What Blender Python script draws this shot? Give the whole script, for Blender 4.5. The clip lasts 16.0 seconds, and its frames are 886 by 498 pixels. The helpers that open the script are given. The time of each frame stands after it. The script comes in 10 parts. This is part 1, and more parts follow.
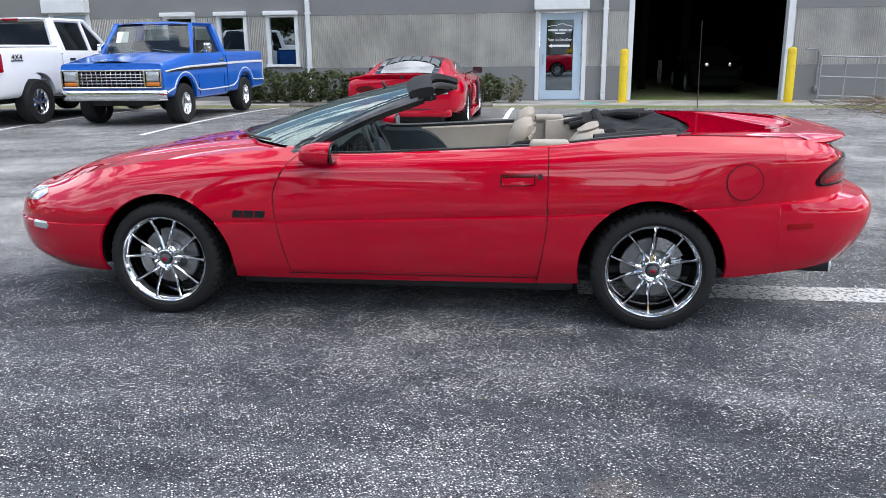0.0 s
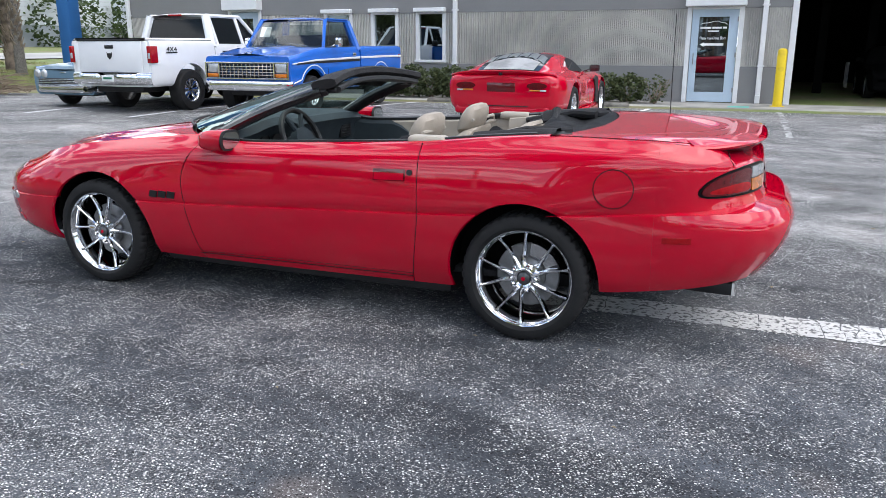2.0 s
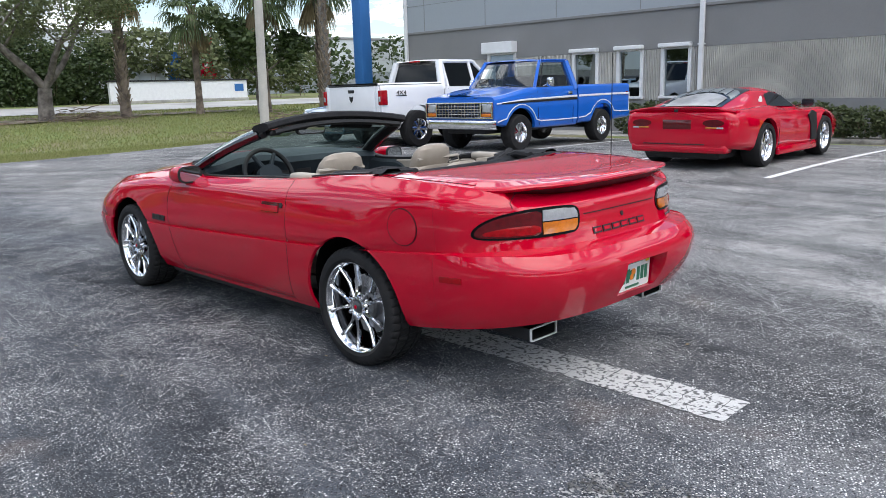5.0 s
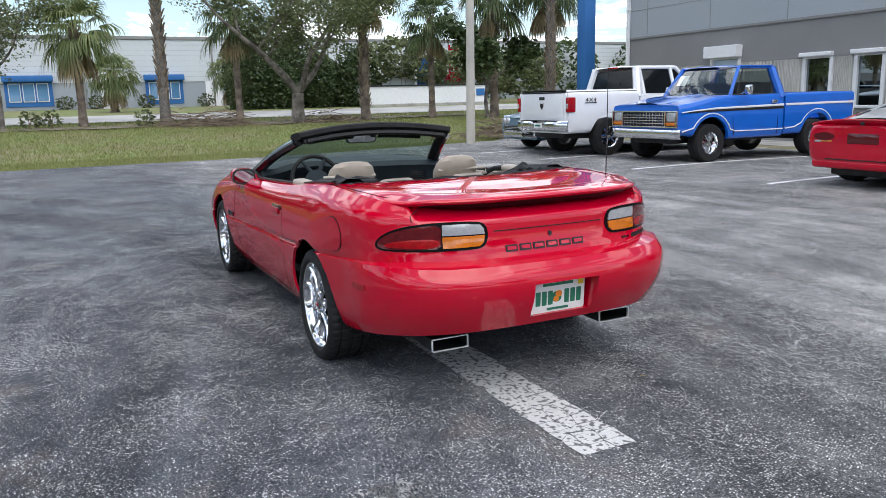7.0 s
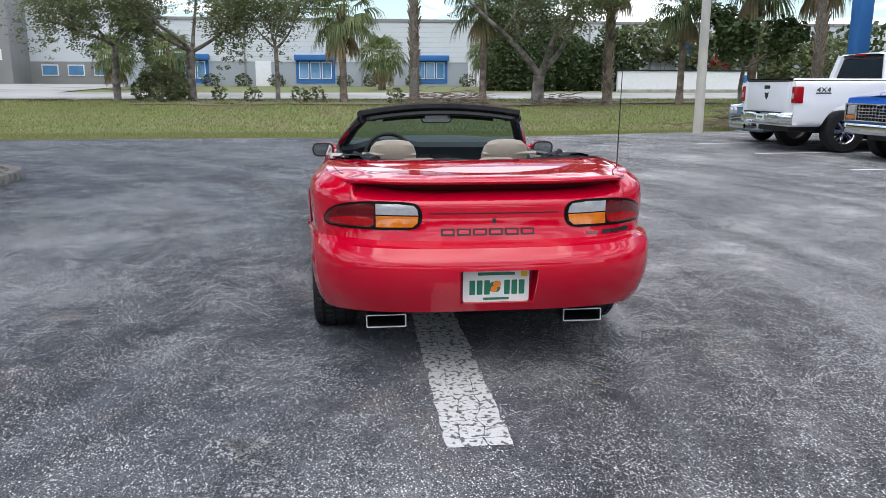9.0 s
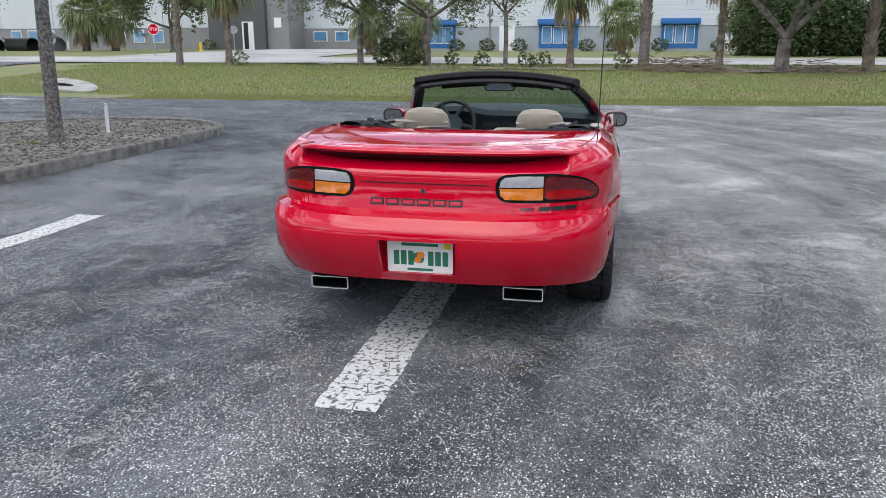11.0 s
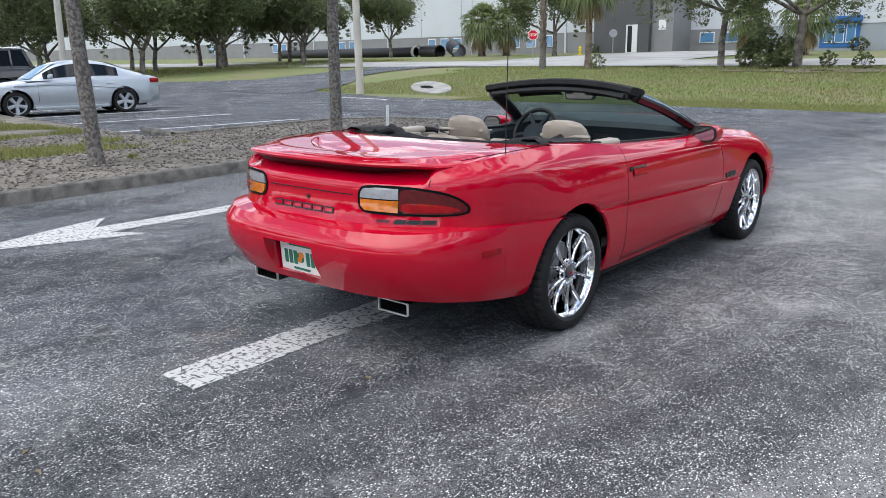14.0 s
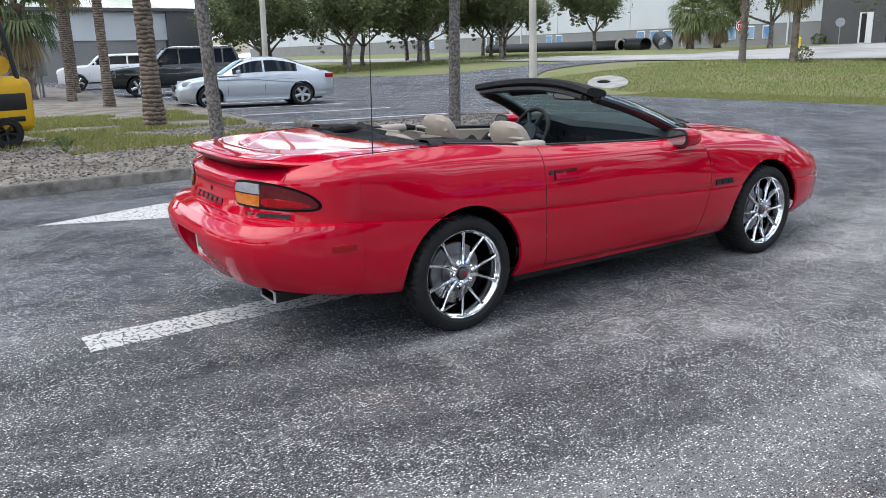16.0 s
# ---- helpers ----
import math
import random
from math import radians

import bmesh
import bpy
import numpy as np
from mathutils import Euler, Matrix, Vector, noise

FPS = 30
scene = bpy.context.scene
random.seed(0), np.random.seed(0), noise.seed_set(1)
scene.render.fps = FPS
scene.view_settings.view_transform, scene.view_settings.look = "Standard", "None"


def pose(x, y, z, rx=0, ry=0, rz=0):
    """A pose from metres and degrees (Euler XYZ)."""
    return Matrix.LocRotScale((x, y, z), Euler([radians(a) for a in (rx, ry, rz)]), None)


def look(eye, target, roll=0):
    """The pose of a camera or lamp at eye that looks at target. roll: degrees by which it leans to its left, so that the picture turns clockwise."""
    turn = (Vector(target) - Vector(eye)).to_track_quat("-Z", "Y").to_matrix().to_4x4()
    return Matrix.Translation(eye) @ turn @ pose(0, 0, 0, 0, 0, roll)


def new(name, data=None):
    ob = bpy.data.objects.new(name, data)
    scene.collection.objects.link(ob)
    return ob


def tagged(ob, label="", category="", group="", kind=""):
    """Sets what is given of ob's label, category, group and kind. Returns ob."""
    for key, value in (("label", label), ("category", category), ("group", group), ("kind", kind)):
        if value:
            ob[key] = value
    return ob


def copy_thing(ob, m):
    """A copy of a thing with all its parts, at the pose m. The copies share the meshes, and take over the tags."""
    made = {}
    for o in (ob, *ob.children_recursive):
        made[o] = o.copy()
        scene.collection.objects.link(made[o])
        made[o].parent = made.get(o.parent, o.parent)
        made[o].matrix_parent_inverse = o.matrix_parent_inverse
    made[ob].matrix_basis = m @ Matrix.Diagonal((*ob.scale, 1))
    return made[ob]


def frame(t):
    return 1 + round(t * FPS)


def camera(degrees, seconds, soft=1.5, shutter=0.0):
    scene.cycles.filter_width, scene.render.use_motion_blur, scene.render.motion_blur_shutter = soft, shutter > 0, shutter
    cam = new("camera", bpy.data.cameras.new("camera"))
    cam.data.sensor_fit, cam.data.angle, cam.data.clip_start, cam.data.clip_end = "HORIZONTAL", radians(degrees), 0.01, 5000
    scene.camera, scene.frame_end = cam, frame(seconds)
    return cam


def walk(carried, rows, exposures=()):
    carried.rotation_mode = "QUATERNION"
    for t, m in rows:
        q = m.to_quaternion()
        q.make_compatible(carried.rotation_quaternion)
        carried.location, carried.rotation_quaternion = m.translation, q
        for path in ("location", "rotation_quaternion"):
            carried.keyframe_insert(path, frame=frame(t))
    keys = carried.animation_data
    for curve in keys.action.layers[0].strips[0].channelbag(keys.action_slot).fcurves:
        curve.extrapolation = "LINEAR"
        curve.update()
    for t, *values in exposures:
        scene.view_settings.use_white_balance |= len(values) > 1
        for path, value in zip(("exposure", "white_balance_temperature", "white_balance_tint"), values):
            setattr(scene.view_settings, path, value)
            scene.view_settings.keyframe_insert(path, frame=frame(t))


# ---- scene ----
cam = camera(59.8, 16.0, soft=0.7)
PATH = [
    (0, (0.731, -4.621, 1.4), (0.478, -2.704, 0.892), -0.6),
    (0.5, (1.122, -4.526, 1.387), (0.761, -2.627, 0.873), -0.6),
    (1, (1.485, -4.391, 1.376), (1.003, -2.52, 0.858), -0.4),
    (1.5, (1.882, -4.33, 1.39), (1.277, -2.496, 0.871), -0.1),
    (2, (2.22, -4.197, 1.367), (1.503, -2.401, 0.856), -0.0),
    (2.5, (2.553, -4.054, 1.373), (1.728, -2.302, 0.875), -0.0),
    (3, (2.949, -3.936, 1.395), (2.01, -2.234, 0.923), -0.4),
    (3.5, (3.274, -3.75, 1.38), (2.214, -2.114, 0.933), -0.9),
    (4, (3.614, -3.581, 1.382), (2.437, -2.021, 0.954), -1.4),
    (4.2, (3.759, -3.517, 1.384), (2.536, -1.991, 0.961), -1.5),
    (6.3, (4.943, -2.431, 1.379), (3.304, -1.356, 0.982), -1.8),
    (6.5, (5.04, -2.319, 1.385), (3.364, -1.303, 0.992), -1.8),
    (7, (5.281, -2.02, 1.404), (3.519, -1.156, 1.02), -1.4),
    (7.5, (5.432, -1.694, 1.387), (3.6, -0.99, 1.005), -0.9),
    (8, (5.528, -1.348, 1.374), (3.643, -0.806, 0.985), -0.4),
    (8.5, (5.67, -0.978, 1.387), (3.748, -0.597, 0.986), -0.1),
    (9, (5.706, -0.625, 1.376), (3.763, -0.399, 0.959), 0.1),
    (9.5, (5.766, -0.268, 1.391), (3.815, -0.192, 0.958), 0.0),
    (9.7, (5.784, -0.113, 1.402), (3.832, -0.099, 0.963), 0.0),
    (11.8, (5.441, 1.351, 1.392), (3.629, 0.689, 0.864), -0.5),
    (12, (5.38, 1.492, 1.393), (3.594, 0.765, 0.865), -0.7),
    (12.5, (5.242, 1.875, 1.401), (3.525, 0.992, 0.88), -1.0),
    (13, (5.049, 2.204, 1.393), (3.409, 1.178, 0.886), -1.0),
    (13.5, (4.845, 2.539, 1.396), (3.286, 1.387, 0.902), -0.9),
    (14, (4.634, 2.861, 1.414), (3.163, 1.597, 0.925), -0.9),
    (14.5, (4.352, 3.153, 1.382), (2.982, 1.78, 0.896), -1.0),
    (15, (4.095, 3.478, 1.387), (2.831, 2.008, 0.896), -1.2),
    (15.5, (3.837, 3.776, 1.418), (2.671, 2.228, 0.924), -1.4),
    (16, (3.506, 4.0, 1.425), (2.432, 2.387, 0.931), -1.4),
]
# the film camera darkens its picture a little while the bright street is in view
walk(cam, [(t, look(eye, target, roll)) for t, eye, target, roll in PATH],
     exposures=((0.0, 0.80), (2.5, 0.76), (4.2, 0.64), (6.5, 0.48), (9.5, 0.46), (12.5, 0.46), (16.0, 0.55)))

# ---- world, sun, exposure ----
SUN_EL, SUN_AZ = 60.0, 100.0          # degrees; azimuth counted from +y towards +x
world = bpy.data.worlds.new("sky")
scene.world = world
world.use_nodes = True
wn, wl = world.node_tree.nodes, world.node_tree.links
wn.clear()
sky = wn.new("ShaderNodeTexSky")
sky.sky_type = "NISHITA"
sky.sun_disc = False
sky.sun_elevation, sky.sun_rotation = radians(SUN_EL), radians(SUN_AZ)
sky.air_density, sky.dust_density, sky.ozone_density = 1.0, 1.5, 1.2
geo_w = wn.new("ShaderNodeTexCoord")
cmap = wn.new("ShaderNodeMapping")
cmap.inputs["Scale"].default_value = (1.2, 1.2, 5.5)
wl.new(geo_w.outputs["Generated"], cmap.inputs["Vector"])
cnoise = wn.new("ShaderNodeTexNoise")
cnoise.inputs["Scale"].default_value, cnoise.inputs["Detail"].default_value = 2.6, 12.0
cnoise.inputs["Roughness"].default_value, cnoise.inputs["Distortion"].default_value = 0.66, 0.5
wl.new(cmap.outputs[0], cnoise.inputs["Vector"])
cramp = wn.new("ShaderNodeValToRGB")
cramp.color_ramp.elements[0].position, cramp.color_ramp.elements[1].position = 0.485, 0.545
wl.new(cnoise.outputs[0], cramp.inputs[0])
cloud = wn.new("ShaderNodeMixRGB")
cloud.inputs["Color2"].default_value = (10.6, 11.1, 11.9, 1)
wl.new(cramp.outputs[0], cloud.inputs["Fac"])
wl.new(sky.outputs[0], cloud.inputs["Color1"])
wbg = wn.new("ShaderNodeBackground")
wbg.inputs["Strength"].default_value = 0.15
wl.new(cloud.outputs[0], wbg.inputs["Color"])
wout = wn.new("ShaderNodeOutputWorld")
wl.new(wbg.outputs[0], wout.inputs["Surface"])

sun = new("sun", bpy.data.lights.new("sun", "SUN"))
sun.data.energy, sun.data.angle, sun.data.color = 1.2, radians(60), (1.0, 0.965, 0.92)
_el, _az = radians(SUN_EL), radians(SUN_AZ)
sun.matrix_world = look((0, 0, 30), (-30 * math.sin(_az) * math.cos(_el), -30 * math.cos(_az) * math.cos(_el), 30 - 30 * math.sin(_el)))


# ---- materials ----
def material(name, color, rough=0.6, metal=0.0, var=0.12, scale=6.0, fine=60.0, bump=0.0, bump_scale=80.0, coat=0.0,
             spec=0.5, color2=None, mix_lo=0.4, mix_hi=0.62, trans=0.0, ior=1.45, emit=None, emit_strength=0.0, rough_var=0.1):
    """A surface with variation at two scales, worn patches of color2 and a fine relief."""
    m = bpy.data.materials.new(name)
    m.use_nodes = True
    n, l = m.node_tree.nodes, m.node_tree.links
    b = n["Principled BSDF"]
    tc = n.new("ShaderNodeTexCoord")
    big, small = n.new("ShaderNodeTexNoise"), n.new("ShaderNodeTexNoise")
    for node, s, d in ((big, scale, 4.0), (small, fine, 3.0)):
        node.inputs["Scale"].default_value, node.inputs["Detail"].default_value = s, d
        l.new(tc.outputs["Object"], node.inputs["Vector"])
    ramp = n.new("ShaderNodeValToRGB")
    ramp.color_ramp.elements[0].position, ramp.color_ramp.elements[1].position = mix_lo, mix_hi
    l.new(big.outputs[0], ramp.inputs[0])
    c2 = color2 if color2 else tuple(c * (1 - var) for c in color)
    mix = n.new("ShaderNodeMixRGB")
    mix.inputs["Color1"].default_value, mix.inputs["Color2"].default_value = (*color, 1), (*c2, 1)
    l.new(ramp.outputs[0], mix.inputs["Fac"])
    hsv = n.new("ShaderNodeHueSaturation")
    mr = n.new("ShaderNodeMapRange")
    mr.inputs["To Min"].default_value, mr.inputs["To Max"].default_value = 1 - var, 1 + var
    l.new(small.outputs[0], mr.inputs["Value"])
    l.new(mr.outputs[0], hsv.inputs["Value"])
    l.new(mix.outputs[0], hsv.inputs["Color"])
    l.new(hsv.outputs[0], b.inputs["Base Color"])
    rr = n.new("ShaderNodeMapRange")
    rr.inputs["To Min"].default_value, rr.inputs["To Max"].default_value = max(0.0, rough * (1 - rough_var)), min(1.0, rough * (1 + rough_var))
    l.new(big.outputs[0], rr.inputs["Value"])
    l.new(rr.outputs[0], b.inputs["Roughness"])
    b.inputs["Metallic"].default_value = metal
    b.inputs["Coat Weight"].default_value = coat
    b.inputs["Coat Roughness"].default_value = 0.03
    b.inputs["Specular IOR Level"].default_value = spec
    b.inputs["Transmission Weight"].default_value = trans
    b.inputs["IOR"].default_value = ior
    if emit:
        b.inputs["Emission Color"].default_value = (*emit, 1)
        b.inputs["Emission Strength"].default_value = emit_strength
    if bump:
        bn, bt = n.new("ShaderNodeBump"), n.new("ShaderNodeTexNoise")
        bt.inputs["Scale"].default_value, bt.inputs["Detail"].default_value = bump_scale, 3.0
        l.new(tc.outputs["Object"], bt.inputs["Vector"])
        l.new(bt.outputs[0], bn.inputs["Height"])
        bn.inputs["Strength"].default_value, bn.inputs["Distance"].default_value = bump, 0.01
        l.new(bn.outputs[0], b.inputs["Normal"])
    return m


def glass(name, tint, rough=0.0, power=5.0, gloss=(0.8, 0.8, 0.8)):
    """Thin window glass: mostly see-through with a tint, and a mirror gloss."""
    m = bpy.data.materials.new(name)
    m.use_nodes = True
    n, l = m.node_tree.nodes, m.node_tree.links
    n.clear()
    out, mix, tr, gl, lw, pw, ad = (n.new(k) for k in ("ShaderNodeOutputMaterial", "ShaderNodeMixShader", "ShaderNodeBsdfTransparent", "ShaderNodeBsdfGlossy", "ShaderNodeLayerWeight", "ShaderNodeMath", "ShaderNodeMath"))
    tr.inputs["Color"].default_value = (*tint, 1)
    gl.inputs["Roughness"].default_value = rough
    gl.inputs["Color"].default_value = (*gloss, 1)
    lw.inputs["Blend"].default_value = 0.5
    pw.operation, pw.inputs[1].default_value = "POWER", power
    ad.operation, ad.inputs[1].default_value, ad.inputs[2].default_value = "MULTIPLY_ADD", 0.92, 0.06
    l.new(lw.outputs["Facing"], pw.inputs[0])
    l.new(pw.outputs[0], ad.inputs[0])
    l.new(ad.outputs[0], mix.inputs[0])
    l.new(tr.outputs[0], mix.inputs[1])
    l.new(gl.outputs[0], mix.inputs[2])
    l.new(mix.outputs[0], out.inputs[0])
    return m


M = {}
M["red_paint"] = material("red_paint", (0.47, 0.0006, 0.019), 0.5, 0.0, 0.03, 3.0, 200.0, coat=1.0, spec=0.0)
M["red_paint"].node_tree.nodes["Principled BSDF"].inputs["Coat IOR"].default_value = 1.54
M["blue_paint"] = material("blue_paint", (0.004, 0.115, 0.54), 0.3, 0.0, 0.05, 3.0, 200.0, coat=1.0)
M["white_paint"] = material("white_paint", (0.74, 0.75, 0.77), 0.3, 0.0, 0.03, 3.0, 100.0, coat=0.8)
M["silver_paint"] = material("silver_paint", (0.50, 0.54, 0.58), 0.3, 0.55, 0.04, 3.0, 400.0, coat=0.8)
M["black_paint"] = material("black_paint", (0.006, 0.008, 0.010), 0.25, 0.0, 0.05, 3.0, 100.0, coat=1.0)
M["grey_paint"] = material("grey_paint", (0.06, 0.065, 0.07), 0.3, 0.3, 0.05, 3.0, 100.0, coat=0.8)
M["steel_blue_paint"] = material("steel_blue_paint", (0.12, 0.21, 0.30), 0.35, 0.2, 0.06, 3.0, 100.0, coat=0.8)
M["yellow_paint"] = material("yellow_paint", (0.62, 0.36, 0.01), 0.42, 0.0, 0.08, 4.0, 60.0, color2=(0.45, 0.27, 0.02), mix_lo=0.55, mix_hi=0.75)
M["chrome"] = material("chrome", (0.78, 0.79, 0.81), 0.06, 1.0, 0.02, 5.0, 40.0)
M["dull_chrome"] = material("dull_chrome", (0.55, 0.55, 0.56), 0.2, 1.0, 0.08, 8.0, 60.0)
M["satin_chrome"] = material("satin_chrome", (0.86, 0.86, 0.87), 0.45, 0.6, 0.05, 8.0, 60.0)
M["steel"] = material("steel", (0.32, 0.32, 0.33), 0.4, 0.9, 0.2, 10.0, 80.0)
M["dark_metal"] = material("dark_metal", (0.03, 0.03, 0.032), 0.5, 0.6, 0.2, 10.0, 80.0)
M["tyre"] = material("tyre", (0.016, 0.016, 0.017), 0.72, 0.0, 0.2, 8.0, 120.0, bump=0.15, bump_scale=300.0, spec=0.3)
M["black_plastic"] = material("black_plastic", (0.012, 0.012, 0.013), 0.5, 0.0, 0.15, 10.0, 200.0, bump=0.1, bump_scale=500.0)
M["black_cloth"] = material("black_cloth", (0.012, 0.012, 0.014), 0.85, 0.0, 0.3, 12.0, 300.0, bump=0.4, bump_scale=250.0)
M["roof_cloth"] = material("roof_cloth", (0.030, 0.031, 0.036), 0.75, 0.0, 0.3, 12.0, 300.0, bump=0.4, bump_scale=250.0)
M["grey_cloth"] = material("grey_cloth", (0.12, 0.12, 0.125), 0.85, 0.0, 0.2, 12.0, 300.0, bump=0.4, bump_scale=250.0)
M["tan_leather"] = material("tan_leather", (0.33, 0.285, 0.235), 0.55, 0.0, 0.1, 9.0, 250.0, bump=0.2, bump_scale=220.0)
M["tan_plastic"] = material("tan_plastic", (0.36, 0.32, 0.27), 0.5, 0.0, 0.06, 9.0, 250.0, bump=0.08, bump_scale=500.0)
M["dash_plastic"] = material("dash_plastic", (0.032, 0.042, 0.050), 0.55, 0.0, 0.15, 9.0, 250.0, bump=0.15, bump_scale=400.0, spec=0.22)
M["seam_black"] = material("seam_black", (0.02, 0.002, 0.003), 0.8, 0.0, 0.1)
M["badge_black"] = material("badge_black", (0.008, 0.008, 0.009), 0.35, 0.0, 0.05)
M["lamp_red"] = material("lamp_red", (0.10, 0.0012, 0.004), 0.12, 0.0, 0.25, 30.0, 220.0, coat=1.0, spec=0.2)
M["lamp_bright_red"] = material("lamp_bright_red", (0.32, 0.002, 0.006), 0.12, 0.0, 0.25, 30.0, 220.0, coat=0.5, spec=0.2)
M["lip_shade_paint"] = material("lip_shade_paint", (0.012, 0.0015, 0.002), 0.35, 0.0, 0.1, 20.0, 200.0, spec=0.15)
M["lamp_black"] = material("lamp_black", (0.004, 0.004, 0.005), 0.3, 0.0, 0.05, spec=0.12)
M["liner_black"] = material("liner_black", (0.004, 0.004, 0.004), 0.9, 0.0, 0.1, 10.0, 80.0, spec=0.04)
M["lamp_amber"] = material("lamp_amber", (0.56, 0.15, 0.006), 0.12, 0.0, 0.2, 30.0, 220.0, coat=1.0)
M["lamp_clear"] = material("lamp_clear", (0.47, 0.49, 0.51), 0.1, 0.35, 0.15, 40.0, 200.0, coat=1.0)
M["glass_car"] = glass("glass_car", (0.66, 0.80, 0.74), power=2.4, gloss=(0.46, 0.54, 0.51))
M["glass_dark"] = material("glass_dark", (0.006, 0.008, 0.010), 0.03, 0.0, 0.05, 4.0, 30.0, spec=0.5)
M["glass_window"] = material("glass_window", (0.26, 0.30, 0.32), 0.015, 1.0, 0.03, 2.0, 10.0)
M["glass_pickup"] = glass("glass_pickup", (0.50, 0.56, 0.54), power=3.0)
M["mirror"] = material("mirror", (0.32, 0.34, 0.35), 0.02, 1.0, 0.01)
M["plate_white"] = material("plate_white", (0.72, 0.74, 0.72), 0.35, 0.0, 0.03)
M["plate_green"] = material("plate_green", (0.02, 0.16, 0.09), 0.4, 0.0, 0.05)
M["plate_orange"] = material("plate_orange", (0.75, 0.22, 0.02), 0.4, 0.0, 0.05)
M["shade_grey"] = material("shade_grey", (0.10, 0.115, 0.11), 0.4, 0.0, 0.2, 8.0, 60.0, coat=0.6)
M["window_bright"] = material("window_bright", (0.30, 0.30, 0.295), 0.5, 0.0, 0.2, 3.0, 20.0, coat=0.3, color2=(0.17, 0.17, 0.17))
M["white_letters"] = material("white_letters", (0.8, 0.8, 0.8), 0.5, 0.0, 0.03)
M["white_trim"] = material("white_trim", (0.68, 0.69, 0.70), 0.5, 0.0, 0.06, 5.0, 60.0)


# ---- mesh helpers ----
def mesh_from(verts, faces, name="mesh", smooth=True, angle=None):
    me = bpy.data.meshes.new(name)
    me.from_pydata([tuple(map(float, v)) for v in verts], [], faces)
    me.validate()
    if smooth:
        me.shade_smooth()
        if angle:
            me.set_sharp_from_angle(angle=radians(angle))
    return me


def link_part(name, me, mat, parent=None, label="", m=None):
    ob = new(name, me)
    if mat is not None and not me.materials:
        me.materials.append(M[mat] if isinstance(mat, str) else mat)
    if parent is not None:
        ob.parent = parent
    if m is not None:
        ob.matrix_local = m
    if label:
        ob["label"] = label
    return ob


def part(name, bm, mat, parent=None, label="", smooth=True, angle=35, m=None):
    """Link a bmesh as one mesh object, under a thing or a part where parent is given."""
    bmesh.ops.recalc_face_normals(bm, faces=bm.faces)
    me = bpy.data.meshes.new(name)
    bm.to_mesh(me)
    bm.free()
    if smooth:
        me.shade_smooth()
        me.set_sharp_from_angle(angle=radians(angle))
    return link_part(name, me, mat, parent, label, m)


def thing(name, m=None):
    ob = new(name)
    ob.empty_display_size = 0.2
    if m is not None:
        ob.matrix_world = m
    return ob


def add_box(bm, x0, x1, y0, y1, z0, z1, bevel=0.0, seg=2, m=None):
    mm = Matrix.Translation(((x0 + x1) / 2, (y0 + y1) / 2, (z0 + z1) / 2)) @ Matrix.Diagonal((abs(x1 - x0), abs(y1 - y0), abs(z1 - z0), 1))
    if m is not None:
        mm = m @ mm
    r = bmesh.ops.create_cube(bm, size=1.0, matrix=mm)
    if bevel > 0:
        es = list({e for v in r["verts"] for e in v.link_edges})
        bmesh.ops.bevel(bm, geom=es, offset=bevel, segments=seg, affect="EDGES", profile=0.5)
    return bm


def box(x0, x1, y0, y1, z0, z1, bevel=0.0, seg=2, m=None):
    return add_box(bmesh.new(), x0, x1, y0, y1, z0, z1, bevel, seg, m)


def add_grid(bm, rows, closed=False, cap=False):
    """A skin over rows of points; closed: each row is a ring; cap: close both ends."""
    vs = [[bm.verts.new(p) for p in row] for row in rows]
    n = len(rows[0])
    for i in range(len(rows) - 1):
        for j in range(n if closed else n - 1):
            k = (j + 1) % n
            try:
                bm.faces.new((vs[i][j], vs[i][k], vs[i + 1][k], vs[i + 1][j]))
            except ValueError:
                pass
    if cap and closed:
        bm.faces.new(vs[0][::-1])
        bm.faces.new(vs[-1])
    return bm


def add_tube(bm, pts, r, seg=8, cap=True, flat=1.0):
    """A tube along points; r is one radius or one a point."""
    pts = [Vector(p) for p in pts]
    rs = [r] * len(pts) if isinstance(r, (int, float)) else list(r)
    rows, up = [], None
    for i, p in enumerate(pts):
        d = (pts[min(i + 1, len(pts) - 1)] - pts[max(i - 1, 0)]).normalized()
        if up is None:
            up = d.orthogonal().normalized()
        up = (up - d * up.dot(d))
        up = up.normalized() if up.length > 1e-6 else d.orthogonal().normalized()
        side = d.cross(up)
        rows.append([p + (up * math.cos(a) + side * math.sin(a) * flat) * rs[i] for a in (2 * math.pi * k / seg for k in range(seg))])
    return add_grid(bm, rows, closed=True, cap=cap)


def tube(pts, r, seg=8, cap=True):
    return add_tube(bmesh.new(), pts, r, seg, cap)


def add_lathe(bm, profile, seg=32, m=None, cap=False, closed=False):
    """Turn a profile of (radius, height) about z."""
    m = m or Matrix.Identity(4)
    rows = []
    prof = list(profile) + ([profile[0]] if closed else [])
    for r, h in prof:
        rows.append([m @ Vector((r * math.cos(a), r * math.sin(a), h)) for a in (2 * math.pi * k / seg for k in range(seg))])
    return add_grid(bm, rows, closed=True, cap=cap)


def lathe(profile, seg=32, m=None, cap=False, closed=False):
    return add_lathe(bmesh.new(), profile, seg, m, cap, closed)


